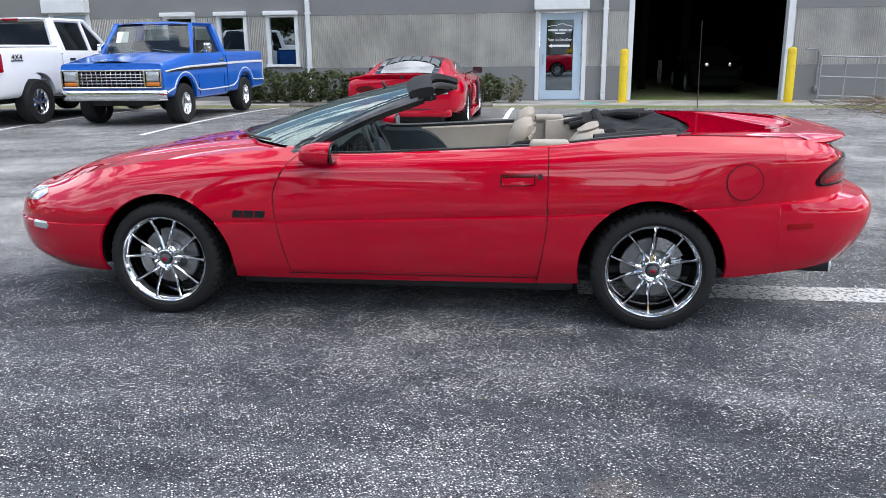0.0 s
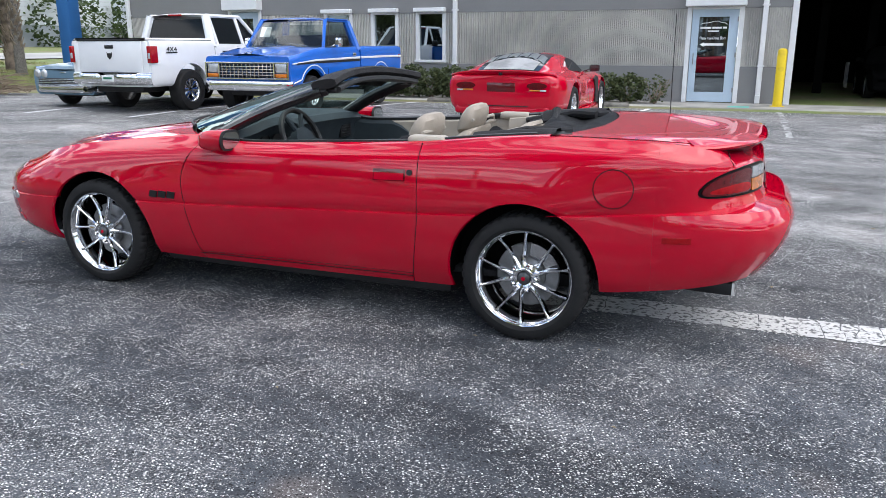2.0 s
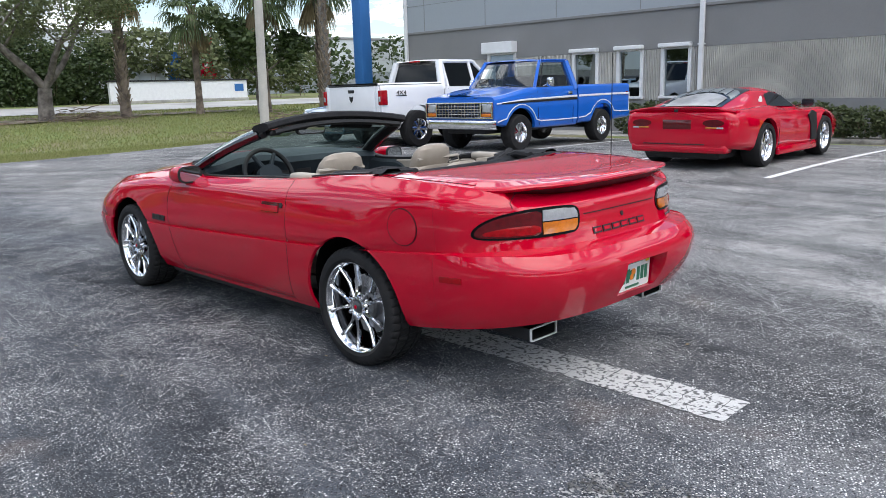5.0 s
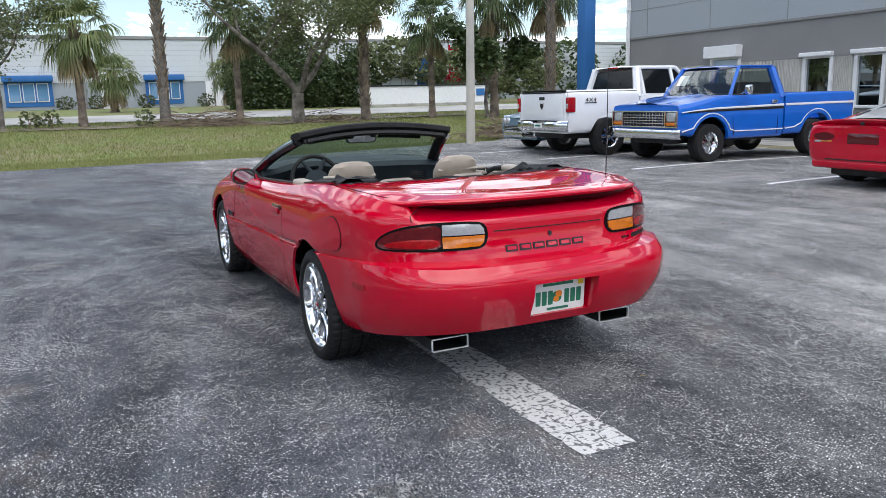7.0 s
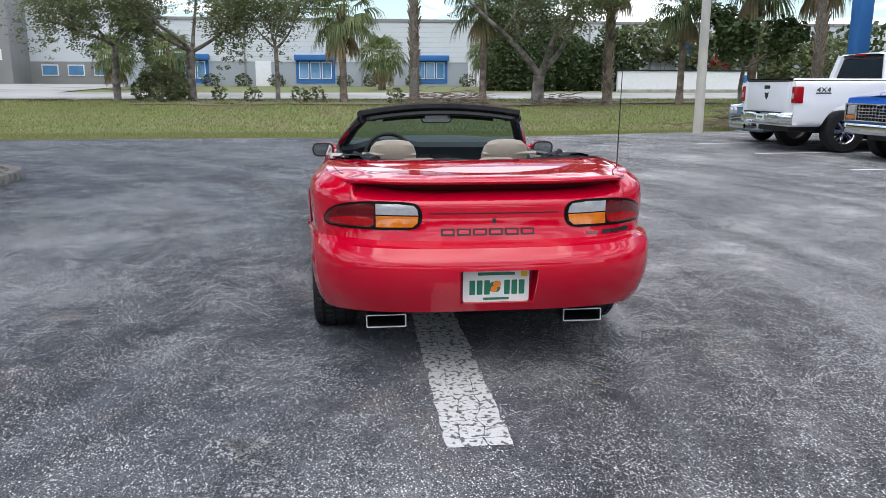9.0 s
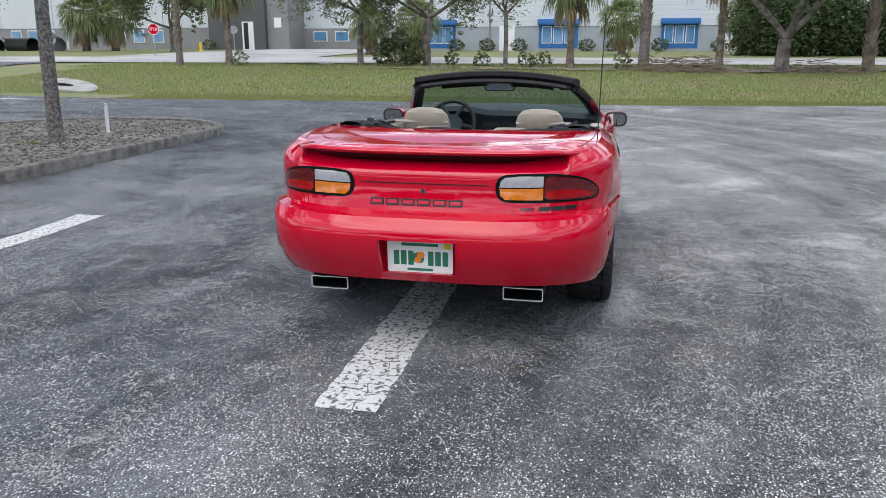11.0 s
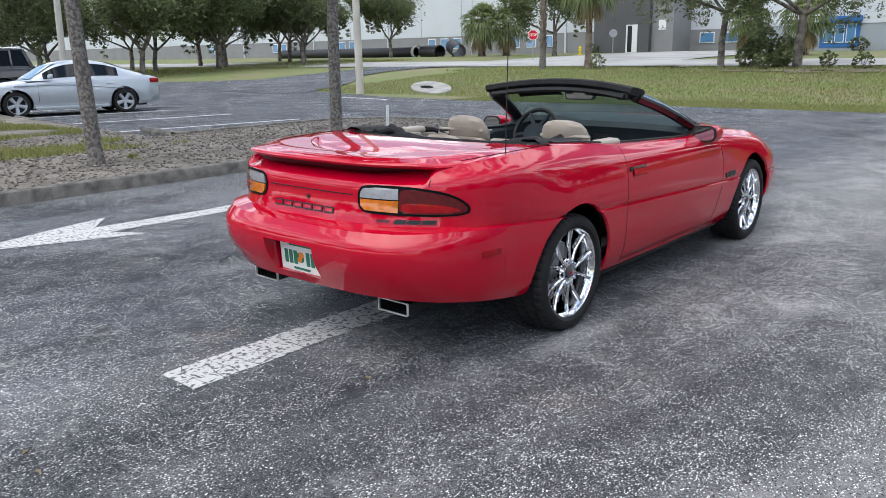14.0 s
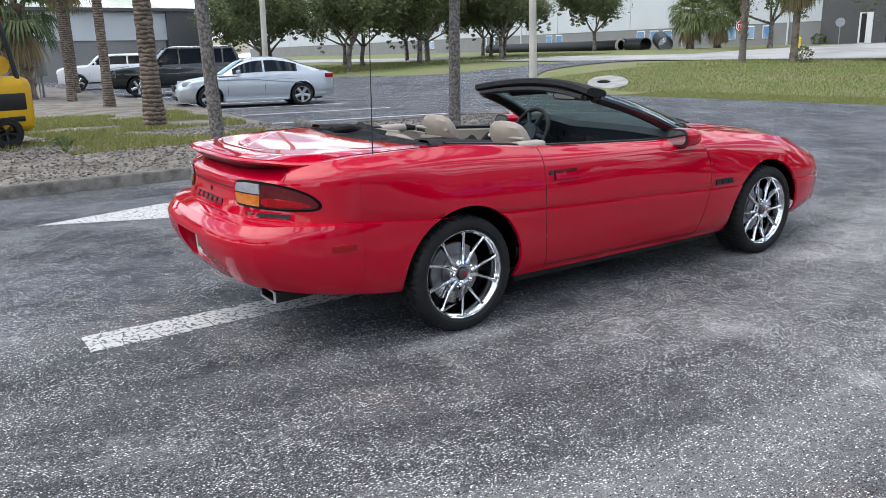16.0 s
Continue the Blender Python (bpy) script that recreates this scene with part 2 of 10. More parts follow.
def add_prism(bm, outline, depth, m):
    """Extrude a plane outline (x, y) by depth along z and place it by m."""
    a = [bm.verts.new(m @ Vector((x, y, 0))) for x, y in outline]
    b = [bm.verts.new(m @ Vector((x, y, depth))) for x, y in outline]
    n = len(a)
    bm.faces.new(a[::-1])
    bm.faces.new(b)
    for i in range(n):
        bm.faces.new((a[i], a[(i + 1) % n], b[(i + 1) % n], b[i]))
    return bm


def smooth_curve(pts):
    """A smooth function through (x, value) pairs that does not overshoot."""
    xs, ys = np.array([p[0] for p in pts], float), np.array([p[1] for p in pts], float)
    d = np.diff(ys) / np.diff(xs)
    t = np.zeros(len(xs))
    t[0], t[-1] = d[0], d[-1]
    for i in range(1, len(xs) - 1):
        t[i] = 0.0 if d[i - 1] * d[i] <= 0 else 2 * d[i - 1] * d[i] / (d[i - 1] + d[i])

    def f(x):
        x = min(max(x, xs[0]), xs[-1])
        i = min(max(int(np.searchsorted(xs, x)) - 1, 0), len(xs) - 2)
        h = xs[i + 1] - xs[i]
        s = (x - xs[i]) / h
        return ((1 + 2 * s) * (1 - s) ** 2 * ys[i] + s * (1 - s) ** 2 * h * t[i] + s * s * (3 - 2 * s) * ys[i + 1] + s * s * (s - 1) * h * t[i + 1])
    return f


def rounded_rect(w, h, r, n=5):
    pts = []
    for cx, cy, a0 in ((w / 2 - r, h / 2 - r, 0), (-w / 2 + r, h / 2 - r, 90), (-w / 2 + r, -h / 2 + r, 180), (w / 2 - r, -h / 2 + r, 270)):
        for k in range(n + 1):
            a = radians(a0 + 90 * k / n)
            pts.append((cx + r * math.cos(a), cy + r * math.sin(a)))
    return pts

# ---- ground materials ----
def asphalt_material():
    m = bpy.data.materials.new("asphalt")
    m.use_nodes = True
    n, l = m.node_tree.nodes, m.node_tree.links
    b = n["Principled BSDF"]
    tc = n.new("ShaderNodeTexCoord")

    def noise_node(scale, detail=4.0, rough=0.55, dist=0.0):
        k = n.new("ShaderNodeTexNoise")
        k.inputs["Scale"].default_value, k.inputs["Detail"].default_value = scale, detail
        k.inputs["Roughness"].default_value, k.inputs["Distortion"].default_value = rough, dist
        l.new(tc.outputs["Object"], k.inputs["Vector"])
        return k

    def ramp(src, lo, hi, c0=(0, 0, 0), c1=(1, 1, 1)):
        r = n.new("ShaderNodeValToRGB")
        r.color_ramp.elements[0].position, r.color_ramp.elements[1].position = lo, hi
        r.color_ramp.elements[0].color, r.color_ramp.elements[1].color = (*c0, 1), (*c1, 1)
        l.new(src, r.inputs[0])
        return r.outputs[0]

    def mix(fac, a, c, mode="MIX"):
        k = n.new("ShaderNodeMixRGB")
        k.blend_type = mode
        for s, v in (("Fac", fac), ("Color1", a), ("Color2", c)):
            if isinstance(v, (int, float)):
                k.inputs[s].default_value = v
            elif isinstance(v, tuple):
                k.inputs[s].default_value = (*v, 1)
            else:
                l.new(v, k.inputs[s])
        return k.outputs[0]
    stain = ramp(noise_node(0.22, 5.0, 0.6, 0.6).outputs[0], 0.38, 0.62)
    base = mix(stain, (0.046, 0.048, 0.052), (0.072, 0.074, 0.077))
    worn = ramp(noise_node(0.75, 10.0, 0.76, 0.3).outputs[0], 0.50, 0.66)
    base = mix(worn, base, (0.165, 0.165, 0.168))
    lace = ramp(noise_node(2.3, 14.0, 0.86).outputs[0], 0.535, 0.60)
    base = mix(mix(1.0, lace, (0.15, 0.15, 0.15), "MULTIPLY"), base, (0.20, 0.20, 0.202))
    # darker sealed lane where traffic passes, with a wavering edge
    sepx = n.new("ShaderNodeSeparateXYZ")
    l.new(tc.outputs["Object"], sepx.inputs[0])
    wob = n.new("ShaderNodeMath")
    wob.operation = "MULTIPLY_ADD"
    l.new(noise_node(0.5, 4.0, 0.6).outputs[0], wob.inputs[0])
    wob.inputs[1].default_value = 3.2
    l.new(sepx.outputs["Y"], wob.inputs[2])
    lane = n.new("ShaderNodeMapRange")
    lane.inputs["From Min"].default_value, lane.inputs["From Max"].default_value = 3.0, 1.0
    l.new(wob.outputs[0], lane.inputs["Value"])
    bay = mix(1.0, base, (1.85, 1.78, 1.68), "MULTIPLY")
    base = mix(lane.outputs[0], bay, mix(0.55, base, (0.049, 0.059, 0.075)))
    # curved streaks left by tyres turning round the island
    rel, rad, ang, com = n.new("ShaderNodeVectorMath"), n.new("ShaderNodeMath"), n.new("ShaderNodeMath"), n.new("ShaderNodeCombineXYZ")
    rel.operation = "ADD"
    rel.inputs[1].default_value = (0.45, 10.7, 0.0)
    l.new(tc.outputs["Object"], rel.inputs[0])
    rs_ = n.new("ShaderNodeSeparateXYZ")
    l.new(rel.outputs[0], rs_.inputs[0])
    ln = n.new("ShaderNodeVectorMath")
    ln.operation = "LENGTH"
    l.new(rel.outputs[0], ln.inputs[0])
    rad.operation, rad.inputs[1].default_value = "MULTIPLY", 1.7
    l.new(ln.outputs["Value"], rad.inputs[0])
    ang.operation = "ARCTAN2"
    l.new(rs_.outputs["X"], ang.inputs[0])
    l.new(rs_.outputs["Y"], ang.inputs[1])
    l.new(rad.outputs[0], com.inputs[0])
    l.new(ang.outputs[0], com.inputs[1])
    arcs = n.new("ShaderNodeTexNoise")
    arcs.inputs["Scale"].default_value, arcs.inputs["Detail"].default_value, arcs.inputs["Roughness"].default_value = 1.0, 4.0, 0.55
    l.new(com.outputs[0], arcs.inputs["Vector"])
    streak = ramp(arcs.outputs[0], 0.38, 0.62, (0.54, 0.55, 0.57), (1.38, 1.38, 1.38))
    base = mix(1.0, base, streak, "MULTIPLY")
    brown = ramp(noise_node(1.1, 3.0).outputs[0], 0.62, 0.8)
    base = mix(brown, base, (0.125, 0.100, 0.088))
    # bare stones in the binder: each one crisp, more of them where the surface is worn
    def maths(op, a, c, d=None):
        k = n.new("ShaderNodeMath")
        k.operation = op
        for i, v in enumerate((a, c, d)):
            if isinstance(v, (int, float)):
                k.inputs[i].default_value = v
            elif v is not None:
                l.new(v, k.inputs[i])
        return k.outputs[0]

    warp = n.new("ShaderNodeVectorMath")
    warp.operation = "MULTIPLY_ADD"
    l.new(noise_node(170.0, 1.0).outputs["Color"], warp.inputs[0])
    warp.inputs[1].default_value = (0.006, 0.006, 0.0)
    l.new(tc.outputs["Object"], warp.inputs[2])
    wear = maths("MULTIPLY_ADD", noise_node(0.8, 8.0, 0.72, 0.5).outputs[0], 0.55, maths("MULTIPLY", noise_node(4.2, 9.0, 0.70).outputs[0], 0.45))
    # barer in the bays than in the driven lane, and round one point
    wear = maths("ADD", wear, maths("MULTIPLY_ADD", lane.outputs[0], -0.045, 0.035))
    far_off = n.new("ShaderNodeVectorMath")
    far_off.operation = "DISTANCE"
    l.new(tc.outputs["Object"], far_off.inputs[0])
    far_off.inputs[1].default_value = (-1.0, -4.0, 0.0)
    bare = n.new("ShaderNodeMapRange")
    bare.inputs["From Min"].default_value, bare.inputs["From Max"].default_value = 3.6, 0.6
    bare.inputs["To Min"].default_value, bare.inputs["To Max"].default_value = 0.0, 0.085
    l.new(far_off.outputs["Value"], bare.inputs["Value"])
    wear = maths("ADD", wear, bare.outputs[0])

    def stones(scale, share, slope, r0, r1, stretch):
        """Chosen cells of a net: share of cells at mean wear, and how it grows with wear."""
        vor = n.new("ShaderNodeTexVoronoi")
        vor.voronoi_dimensions = "2D"
        vor.inputs["Scale"].default_value = scale
        mp = n.new("ShaderNodeMapping")
        mp.inputs["Scale"].default_value = stretch
        mp.inputs["Rotation"].default_value = (0.0, 0.0, scale * 0.37)
        l.new(warp.outputs[0], mp.inputs["Vector"])
        l.new(mp.outputs[0], vor.inputs["Vector"])
        sep = n.new("ShaderNodeSeparateColor")
        l.new(vor.outputs["Color"], sep.inputs[0])
        near = ramp(vor.outputs["Distance"], r0, r1, (1, 1, 1), (0, 0, 0))
        want = maths("MULTIPLY_ADD", wear, slope, share - 0.5 * slope)
        return maths("MULTIPLY", maths("LESS_THAN", sep.outputs[0], want), near), sep.outputs[1]

    fine = ramp(noise_node(140.0, 2.0).outputs[0], 0.38, 0.62, (0.72, 0.72, 0.725), (1.24, 1.24, 1.23))
    mid = ramp(noise_node(13.0, 9.0, 0.85, 0.3).outputs[0], 0.42, 0.58, (0.78, 0.78, 0.79), (1.18, 1.18, 1.17))
    base = mix(1.0, mix(1.0, base, mid, "MULTIPLY"), fine, "MULTIPLY")
    for scale, share, slope, r0, r1, stretch in ((105.0, 0.16, -0.3, 0.34, 0.40, (1.0, 1.3, 1.0)), (46.0, 0.05, -0.1, 0.20, 0.26, (1.0, 1.8, 1.0))):
        pits, tone = stones(scale, share, slope, r0, r1, stretch)
        base = mix(pits, base, (0.008, 0.008, 0.009))
    for scale, share, slope, r0, r1, stretch, dull, bright in ((150.0, 0.32, 2.4, 0.34, 0.42, (1.0, 1.35, 1.0), 0.12, 0.40), (84.0, 0.135, 1.9, 0.28, 0.34, (1.0, 1.4, 1.0), 0.34, 0.98), (38.0, 0.028, 0.5, 0.19, 0.23, (0.9, 2.0, 1.0), 0.40, 0.90)):
        grit, tone = stones(scale, share, slope, r0, r1, stretch)
        base = mix(grit, base, ramp(tone, 0.0, 1.0, (dull, dull, dull * 1.02), (bright, bright, bright * 0.98)))
    l.new(base, b.inputs["Base Color"])
    b.inputs["Roughness"].default_value = 0.76
    b.inputs["Specular IOR Level"].default_value = 0.14
    bump, hgt = n.new("ShaderNodeBump"), noise_node(110.0, 3.0)
    hm = mix(0.5, hgt.outputs[0], grit)
    l.new(hm, bump.inputs["Height"])
    bump.inputs["Strength"].default_value, bump.inputs["Distance"].default_value = 0.55, 0.008
    l.new(bump.outputs[0], b.inputs["Normal"])
    return m


M["asphalt"] = asphalt_material()
M["concrete"] = material("concrete", (0.36, 0.35, 0.32), 0.85, 0.0, 0.14, 1.3, 40.0, bump=0.3, bump_scale=60.0, color2=(0.24, 0.235, 0.22))
M["kerb_concrete"] = material("kerb_concrete", (0.20, 0.188, 0.168), 0.9, 0.0, 0.35, 7.0, 60.0, bump=0.6, bump_scale=60.0, color2=(0.085, 0.080, 0.070), mix_lo=0.38, mix_hi=0.68)
M["road_concrete"] = material("road_concrete", (0.36, 0.355, 0.34), 0.85, 0.0, 0.12, 0.3, 8.0, color2=(0.26, 0.255, 0.245))
M["line_paint"] = material("line_paint", (0.56, 0.56, 0.55), 0.8, 0.0, 0.25, 38.0, 110.0, bump=0.6, bump_scale=120.0, color2=(0.13, 0.13, 0.13), mix_lo=0.535, mix_hi=0.60)
M["line_white"] = material("line_white", (0.74, 0.75, 0.75), 0.8, 0.0, 0.08, 3.0, 40.0, color2=(0.50, 0.50, 0.50), mix_lo=0.5, mix_hi=0.7)
M["line_faded"] = material("line_faded", (0.40, 0.40, 0.395), 0.85, 0.0, 0.2, 9.0, 60.0, color2=(0.13, 0.13, 0.13), mix_lo=0.42, mix_hi=0.56)
M["grass_ground"] = material("grass_ground", (0.135, 0.175, 0.048), 0.95, 0.0, 0.35, 0.45, 9.0, bump=0.8, bump_scale=30.0, color2=(0.19, 0.165, 0.092), mix_lo=0.42, mix_hi=0.62)
M["gravel"] = material("gravel", (0.23, 0.205, 0.175), 0.95, 0.0, 0.45, 1.5, 35.0, bump=1.0, bump_scale=45.0, color2=(0.13, 0.115, 0.095))
M["wall_dark"] = material("wall_dark", (0.20, 0.20, 0.20), 0.85, 0.0, 0.05, 0.6, 30.0, bump=0.15, bump_scale=60.0)
M["wall_rib"] = material("wall_rib", (0.56, 0.545, 0.51), 0.9, 0.0, 0.12, 0.9, 30.0, bump=0.4, bump_scale=80.0, color2=(0.40, 0.39, 0.37))
M["wall_light"] = material("wall_light", (0.29, 0.32, 0.345), 0.6, 0.0, 0.04, 0.4, 20.0)
M["wall_white"] = material("wall_white", (0.50, 0.53, 0.55), 0.7, 0.0, 0.04, 0.3, 6.0)
M["wall_grey"] = material("wall_grey", (0.22, 0.22, 0.22), 0.8, 0.0, 0.07, 0.5, 10.0)
M["wall_charcoal"] = material("wall_charcoal", (0.085, 0.085, 0.088), 0.8, 0.0, 0.07, 0.5, 10.0)
M["awning_blue"] = material("awning_blue", (0.02, 0.12, 0.34), 0.6, 0.0, 0.08, 1.0, 20.0)
M["window_blue"] = material("window_blue", (0.10, 0.24, 0.42), 0.08, 0.0, 0.15, 1.0, 6.0, coat=1.0)
M["door_blue"] = material("door_blue", (0.42, 0.52, 0.62), 0.45, 0.0, 0.05, 2.0, 40.0)
# near-black colours stand in for the shade inside the workshop bay
M["bay_shade"] = material("bay_shade", (0.006, 0.006, 0.006), 0.95, 0.0, 0.2, 1.0, 20.0, spec=0.05)
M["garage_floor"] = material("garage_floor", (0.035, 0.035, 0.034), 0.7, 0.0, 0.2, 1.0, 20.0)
M["rail_grey"] = material("rail_grey", (0.30, 0.31, 0.32), 0.5, 0.4, 0.1, 4.0, 40.0)
M["bollard_yellow"] = material("bollard_yellow", (0.72, 0.52, 0.015), 0.5, 0.0, 0.08, 4.0, 40.0, color2=(0.55, 0.38, 0.02), mix_lo=0.55, mix_hi=0.7)
M["teal_paint"] = material("teal_paint", (0.10, 0.40, 0.33), 0.7, 0.0, 0.1)
M["dry_soil"] = material("dry_soil", (0.20, 0.16, 0.12), 0.95, 0.0, 0.35, 2.0, 25.0, bump=0.8, bump_scale=30.0, color2=(0.12, 0.105, 0.07))
M["pole_concrete"] = material("pole_concrete", (0.52, 0.49, 0.43), 0.85, 0.0, 0.12, 1.0, 30.0, bump=0.2, bump_scale=60.0, color2=(0.42, 0.40, 0.36))

terrain_x = smooth_curve([(-140, 1.45), (-80, 1.4), (-65, 1.30), (-55, 1.14), (-43, 0.88), (-35, 0.64), (-29, 0.54), (-25, 0.38), (-20, 0.12), (-16, 0.01), (-14.9, 0.0)])


def terrain(x, y):
    h = terrain_x(x) if x < -14.9 else 0.0
    return h


# the ground: one sheet to the horizon, finer near the walk
gx = [-900, -500, -300, -200, -140, -110, -90, -80] + [-75 + 2.5 * i for i in range(18)] + [-30 + 0.75 * i for i in range(22)] + [-13, -8, 0, 10, 30, 60, 120, 300, 900]
gy = [-900, -500, -300, -200, -140, -110, -90] + [-80 + 4 * i for i in range(15)] + [-20 + 2 * i for i in range(26)] + [36, 45, 60, 90, 140, 300, 900]
g_rows = [[(x, y, terrain(x, y) - 0.035 + (0.03 * noise.noise((x * 0.5, y * 0.5, 0)) if -70 < x < -16 else 0)) for y in gy] for x in gx]
ground = part("ground", add_grid(bmesh.new(), g_rows), "grass_ground")
tagged(ground, "mown green and straw-coloured grass on a gently rising verge", "ground", kind="structure")


def sheet(name, outline, z, mat, label, category, step=None):
    """A flat sheet with an outline, dense enough to follow the ground."""
    bm = bmesh.new()
    vs = [bm.verts.new((x, y, z)) for x, y in outline]
    bm.faces.new(vs)
    bmesh.ops.triangulate(bm, faces=bm.faces)
    return tagged(part(name, bm, mat, smooth=False), label, category, kind="structure")


lot_edge = [(70, 15.4), (-8.0, 15.4), (-17.5, 15.4), (-19.4, 13.6), (-17.6, 11.6), (-16.0, 10.4), (-15.4, 8.0), (-15.2, 5.9), (-15.0, 2.0), (-15.0, -2.0), (-15.05, -6.0),
            (-14.9, -9.5), (-14.7, -12.8), (-15.3, -17.0), (-16.6, -21.5), (-19.0, -26.0), (-19.6, -36), (-19.6, -52), (-19.6, -75), (70, -75)]
lot_rise = smooth_curve([(-100, 0.0), (3.0, 0.0), (9.0, 0.06), (12.0, 0.03), (15.4, -0.06), (100, -0.06)])
parking_lot = sheet("parking_lot", lot_edge, 0.0, "asphalt", "weathered dark asphalt with pale aggregate and worn patches", "asphalt")
bm = bmesh.new()
bm.from_mesh(parking_lot.data)
for k in range(15):
    bmesh.ops.bisect_plane(bm, geom=bm.verts[:] + bm.edges[:] + bm.faces[:], plane_co=(0, 2.6 + 0.85 * k, 0), plane_no=(0, 1, 0))
for q in bm.verts:
    q.co.z = lot_rise(q.co.y)
bm.to_mesh(parking_lot.data)
bm.free()
parking_lot.data.shade_smooth()


def strip(name, rows, mat, label, category, lift=0.03):
    bm = add_grid(bmesh.new(), [[(x, y, terrain(x, y) + lift) for x, y in r] for r in rows])
    return tagged(part(name, bm, mat), label, category, kind="structure")


# entrance drive to the street, and the street
drive_north = smooth_curve([(-36.5, -29.0), (-34.2, -31.2), (-29.3, -29.8), (-25.2, -28.2), (-21.1, -25.0), (-17.3, -22.9), (-15.2, -21.4)])
drive_south = smooth_curve([(-36.5, -40.0), (-34.0, -36.5), (-31.0, -34.8), (-26.0, -33.4), (-22.5, -33.4), (-20.6, -36.5), (-19.0, -42.0), (-17.0, -52.0), (-15.2, -58.0)])
drive_rows = []
for i in range(33):
    x = -15.2 - i * 0.645
    drive_rows.append([(x, drive_north(x) + (drive_south(x) - drive_north(x)) * j / 8) for j in range(9)])
strip("drive", drive_rows, "asphalt", "worn grey asphalt entrance drive", "drive", 0.012)
strip("side_drive", [[(-43.0 - 32.0 * i / 16, -33.5 + 15.5 * j / 8) for j in range(9)] for i in range(17)], "road_concrete", "worn pale side drive between the far buildings", "drive", 0.016)
strip("road", [[(x, y) for x in (-35.2, -37.5, -40, -42.8)] for y in [-220 + 10 * i for i in range(48)]], "road_concrete", "pale concrete street running past the trees", "road", 0.02)

# building front: wall face at y = 16.65; the ground falls a little towards it
NORTH_DROP = 0.11
earlier = set(bpy.data.objects)
WALL_Y, WALL_T = 16.65, 0.25


def wall_band(name, x0, x1, z0, z1, openings, mat, face=0.0, thick=WALL_T, label=""):
    """A band of wall with openings cut through it; face: how far it stands proud."""
    cuts = sorted({x0, x1, *[v for o in openings for v in o[:2] if x0 < v < x1]})
    bm = bmesh.new()
    for a, b in zip(cuts, cuts[1:]):
        mid = (a + b) / 2
        spans = sorted((max(o[2], z0), min(o[3], z1)) for o in openings if o[0] < mid < o[1] and o[2] < z1 and o[3] > z0)
        z = z0
        for lo, hi in spans + [(z1, z1)]:
            if lo - z > 0.004:
                add_box(bm, a, b, WALL_Y - face, WALL_Y + thick, z, lo)
            z = max(z, hi)
    bmesh.ops.remove_doubles(bm, verts=bm.verts, dist=0.0005)
    ob = part(name, bm, mat, smooth=False)
    return tagged(ob, label, "wall", kind="structure")


WINDOWS = [(-9.84, -9.04), (-8.28, -7.55), (-6.86, -6.09)]
WIN_Z = (1.08, 2.38)
OPEN = [(a, b, *WIN_Z) for a, b in WINDOWS] + [(0.51, 1.72, 0.0, 2.40), (2.92, 6.84, 0.0, 4.2), (-13.25, -12.15, 0.0, 2.52)]
BX0, BX1 = -17.2, 16.0
wall_band("wall_base", BX0, BX1, 0.0, 0.97, OPEN, "wall_dark", 0.0, label="dark grey painted block wall base")
wall_band("wall_rib_backing", BX0, BX1, 0.97, 2.36, OPEN, "wall_rib", -0.05, label="beige split-faced block band")
wall_band("wall_upper", BX0, BX1, 2.36, 3.38, OPEN, "wall_dark", 0.004, label="dark grey painted upper wall band")
wall_band("wall_panels", BX0, BX1, 3.46, 5.9, OPEN, "wall_light", 0.02, label="light blue-grey metal wall panels")

# vertical ribs of the block band
bm = bmesh.new()
x = BX0 + 0.02
while x < BX1:
    if not any(o[0] - 0.13 < x < o[1] + 0.10 and o[2] < 2 and o[3] > 1 for o in OPEN):
        for k in range(7):
            z0 = 0.975 + k * 0.198
            jig = 0.006 * noise.noise((x * 3.1, k * 7.7, 0.5))
            y0, y1 = WALL_Y + 0.0 + jig, WALL_Y + 0.049
            vs = [bm.verts.new(p) for p in ((x, y1, z0), (x + 0.008, y0, z0), (x + 0.028, y0, z0), (x + 0.036, y1, z0), (x, y1, z0 + 0.192), (x + 0.008, y0, z0 + 0.192), (x + 0.028, y0, z0 + 0.192), (x + 0.036, y1, z0 + 0.192))]
            for q in ((0, 1, 5, 4), (1, 2, 6, 5), (2, 3, 7, 6), (4, 5, 6, 7), (0, 3, 2, 1)):
                bm.faces.new([vs[i] for i in q])
    x += 0.0508
ribs = part("wall_ribs", bm, "wall_rib", smooth=False)
tagged(ribs, "vertical ribs of beige split-faced concrete block", "wall", kind="structure")

# trim over the dark band, panel joints, building sides, roof and parapet
trim = part("trim", box(BX0 - 0.02, BX1, WALL_Y - 0.05, WALL_Y + 0.2, 3.38, 3.46, 0.01), "wall_dark", smooth=False)
tagged(trim, "dark grey metal ledge between the wall bands", "trim", kind="structure")
bm = bmesh.new()
for i in range(12):
    xx = BX0 + 0.9 + 2.9 * i
    add_box(bm, xx, xx + 0.02, WALL_Y - 0.028, WALL_Y - 0.02, 3.47, 5.9)
for i in range(6):
    add_box(bm, BX0, BX1, WALL_Y - 0.027, WALL_Y - 0.0205, 4.35 + 0.9 * i, 4.365 + 0.9 * i)
tagged(part("trim_joints", bm, "wall_dark", smooth=False), "dark joints between metal wall panels", "trim", kind="structure")
bm = box(BX0, BX0 + 0.25, WALL_Y + 0.25, 45, 0, 5.9)
tagged(part("wall_west", bm, "wall_dark", smooth=False), "dark grey side wall of the workshop building", "wall", kind="structure")
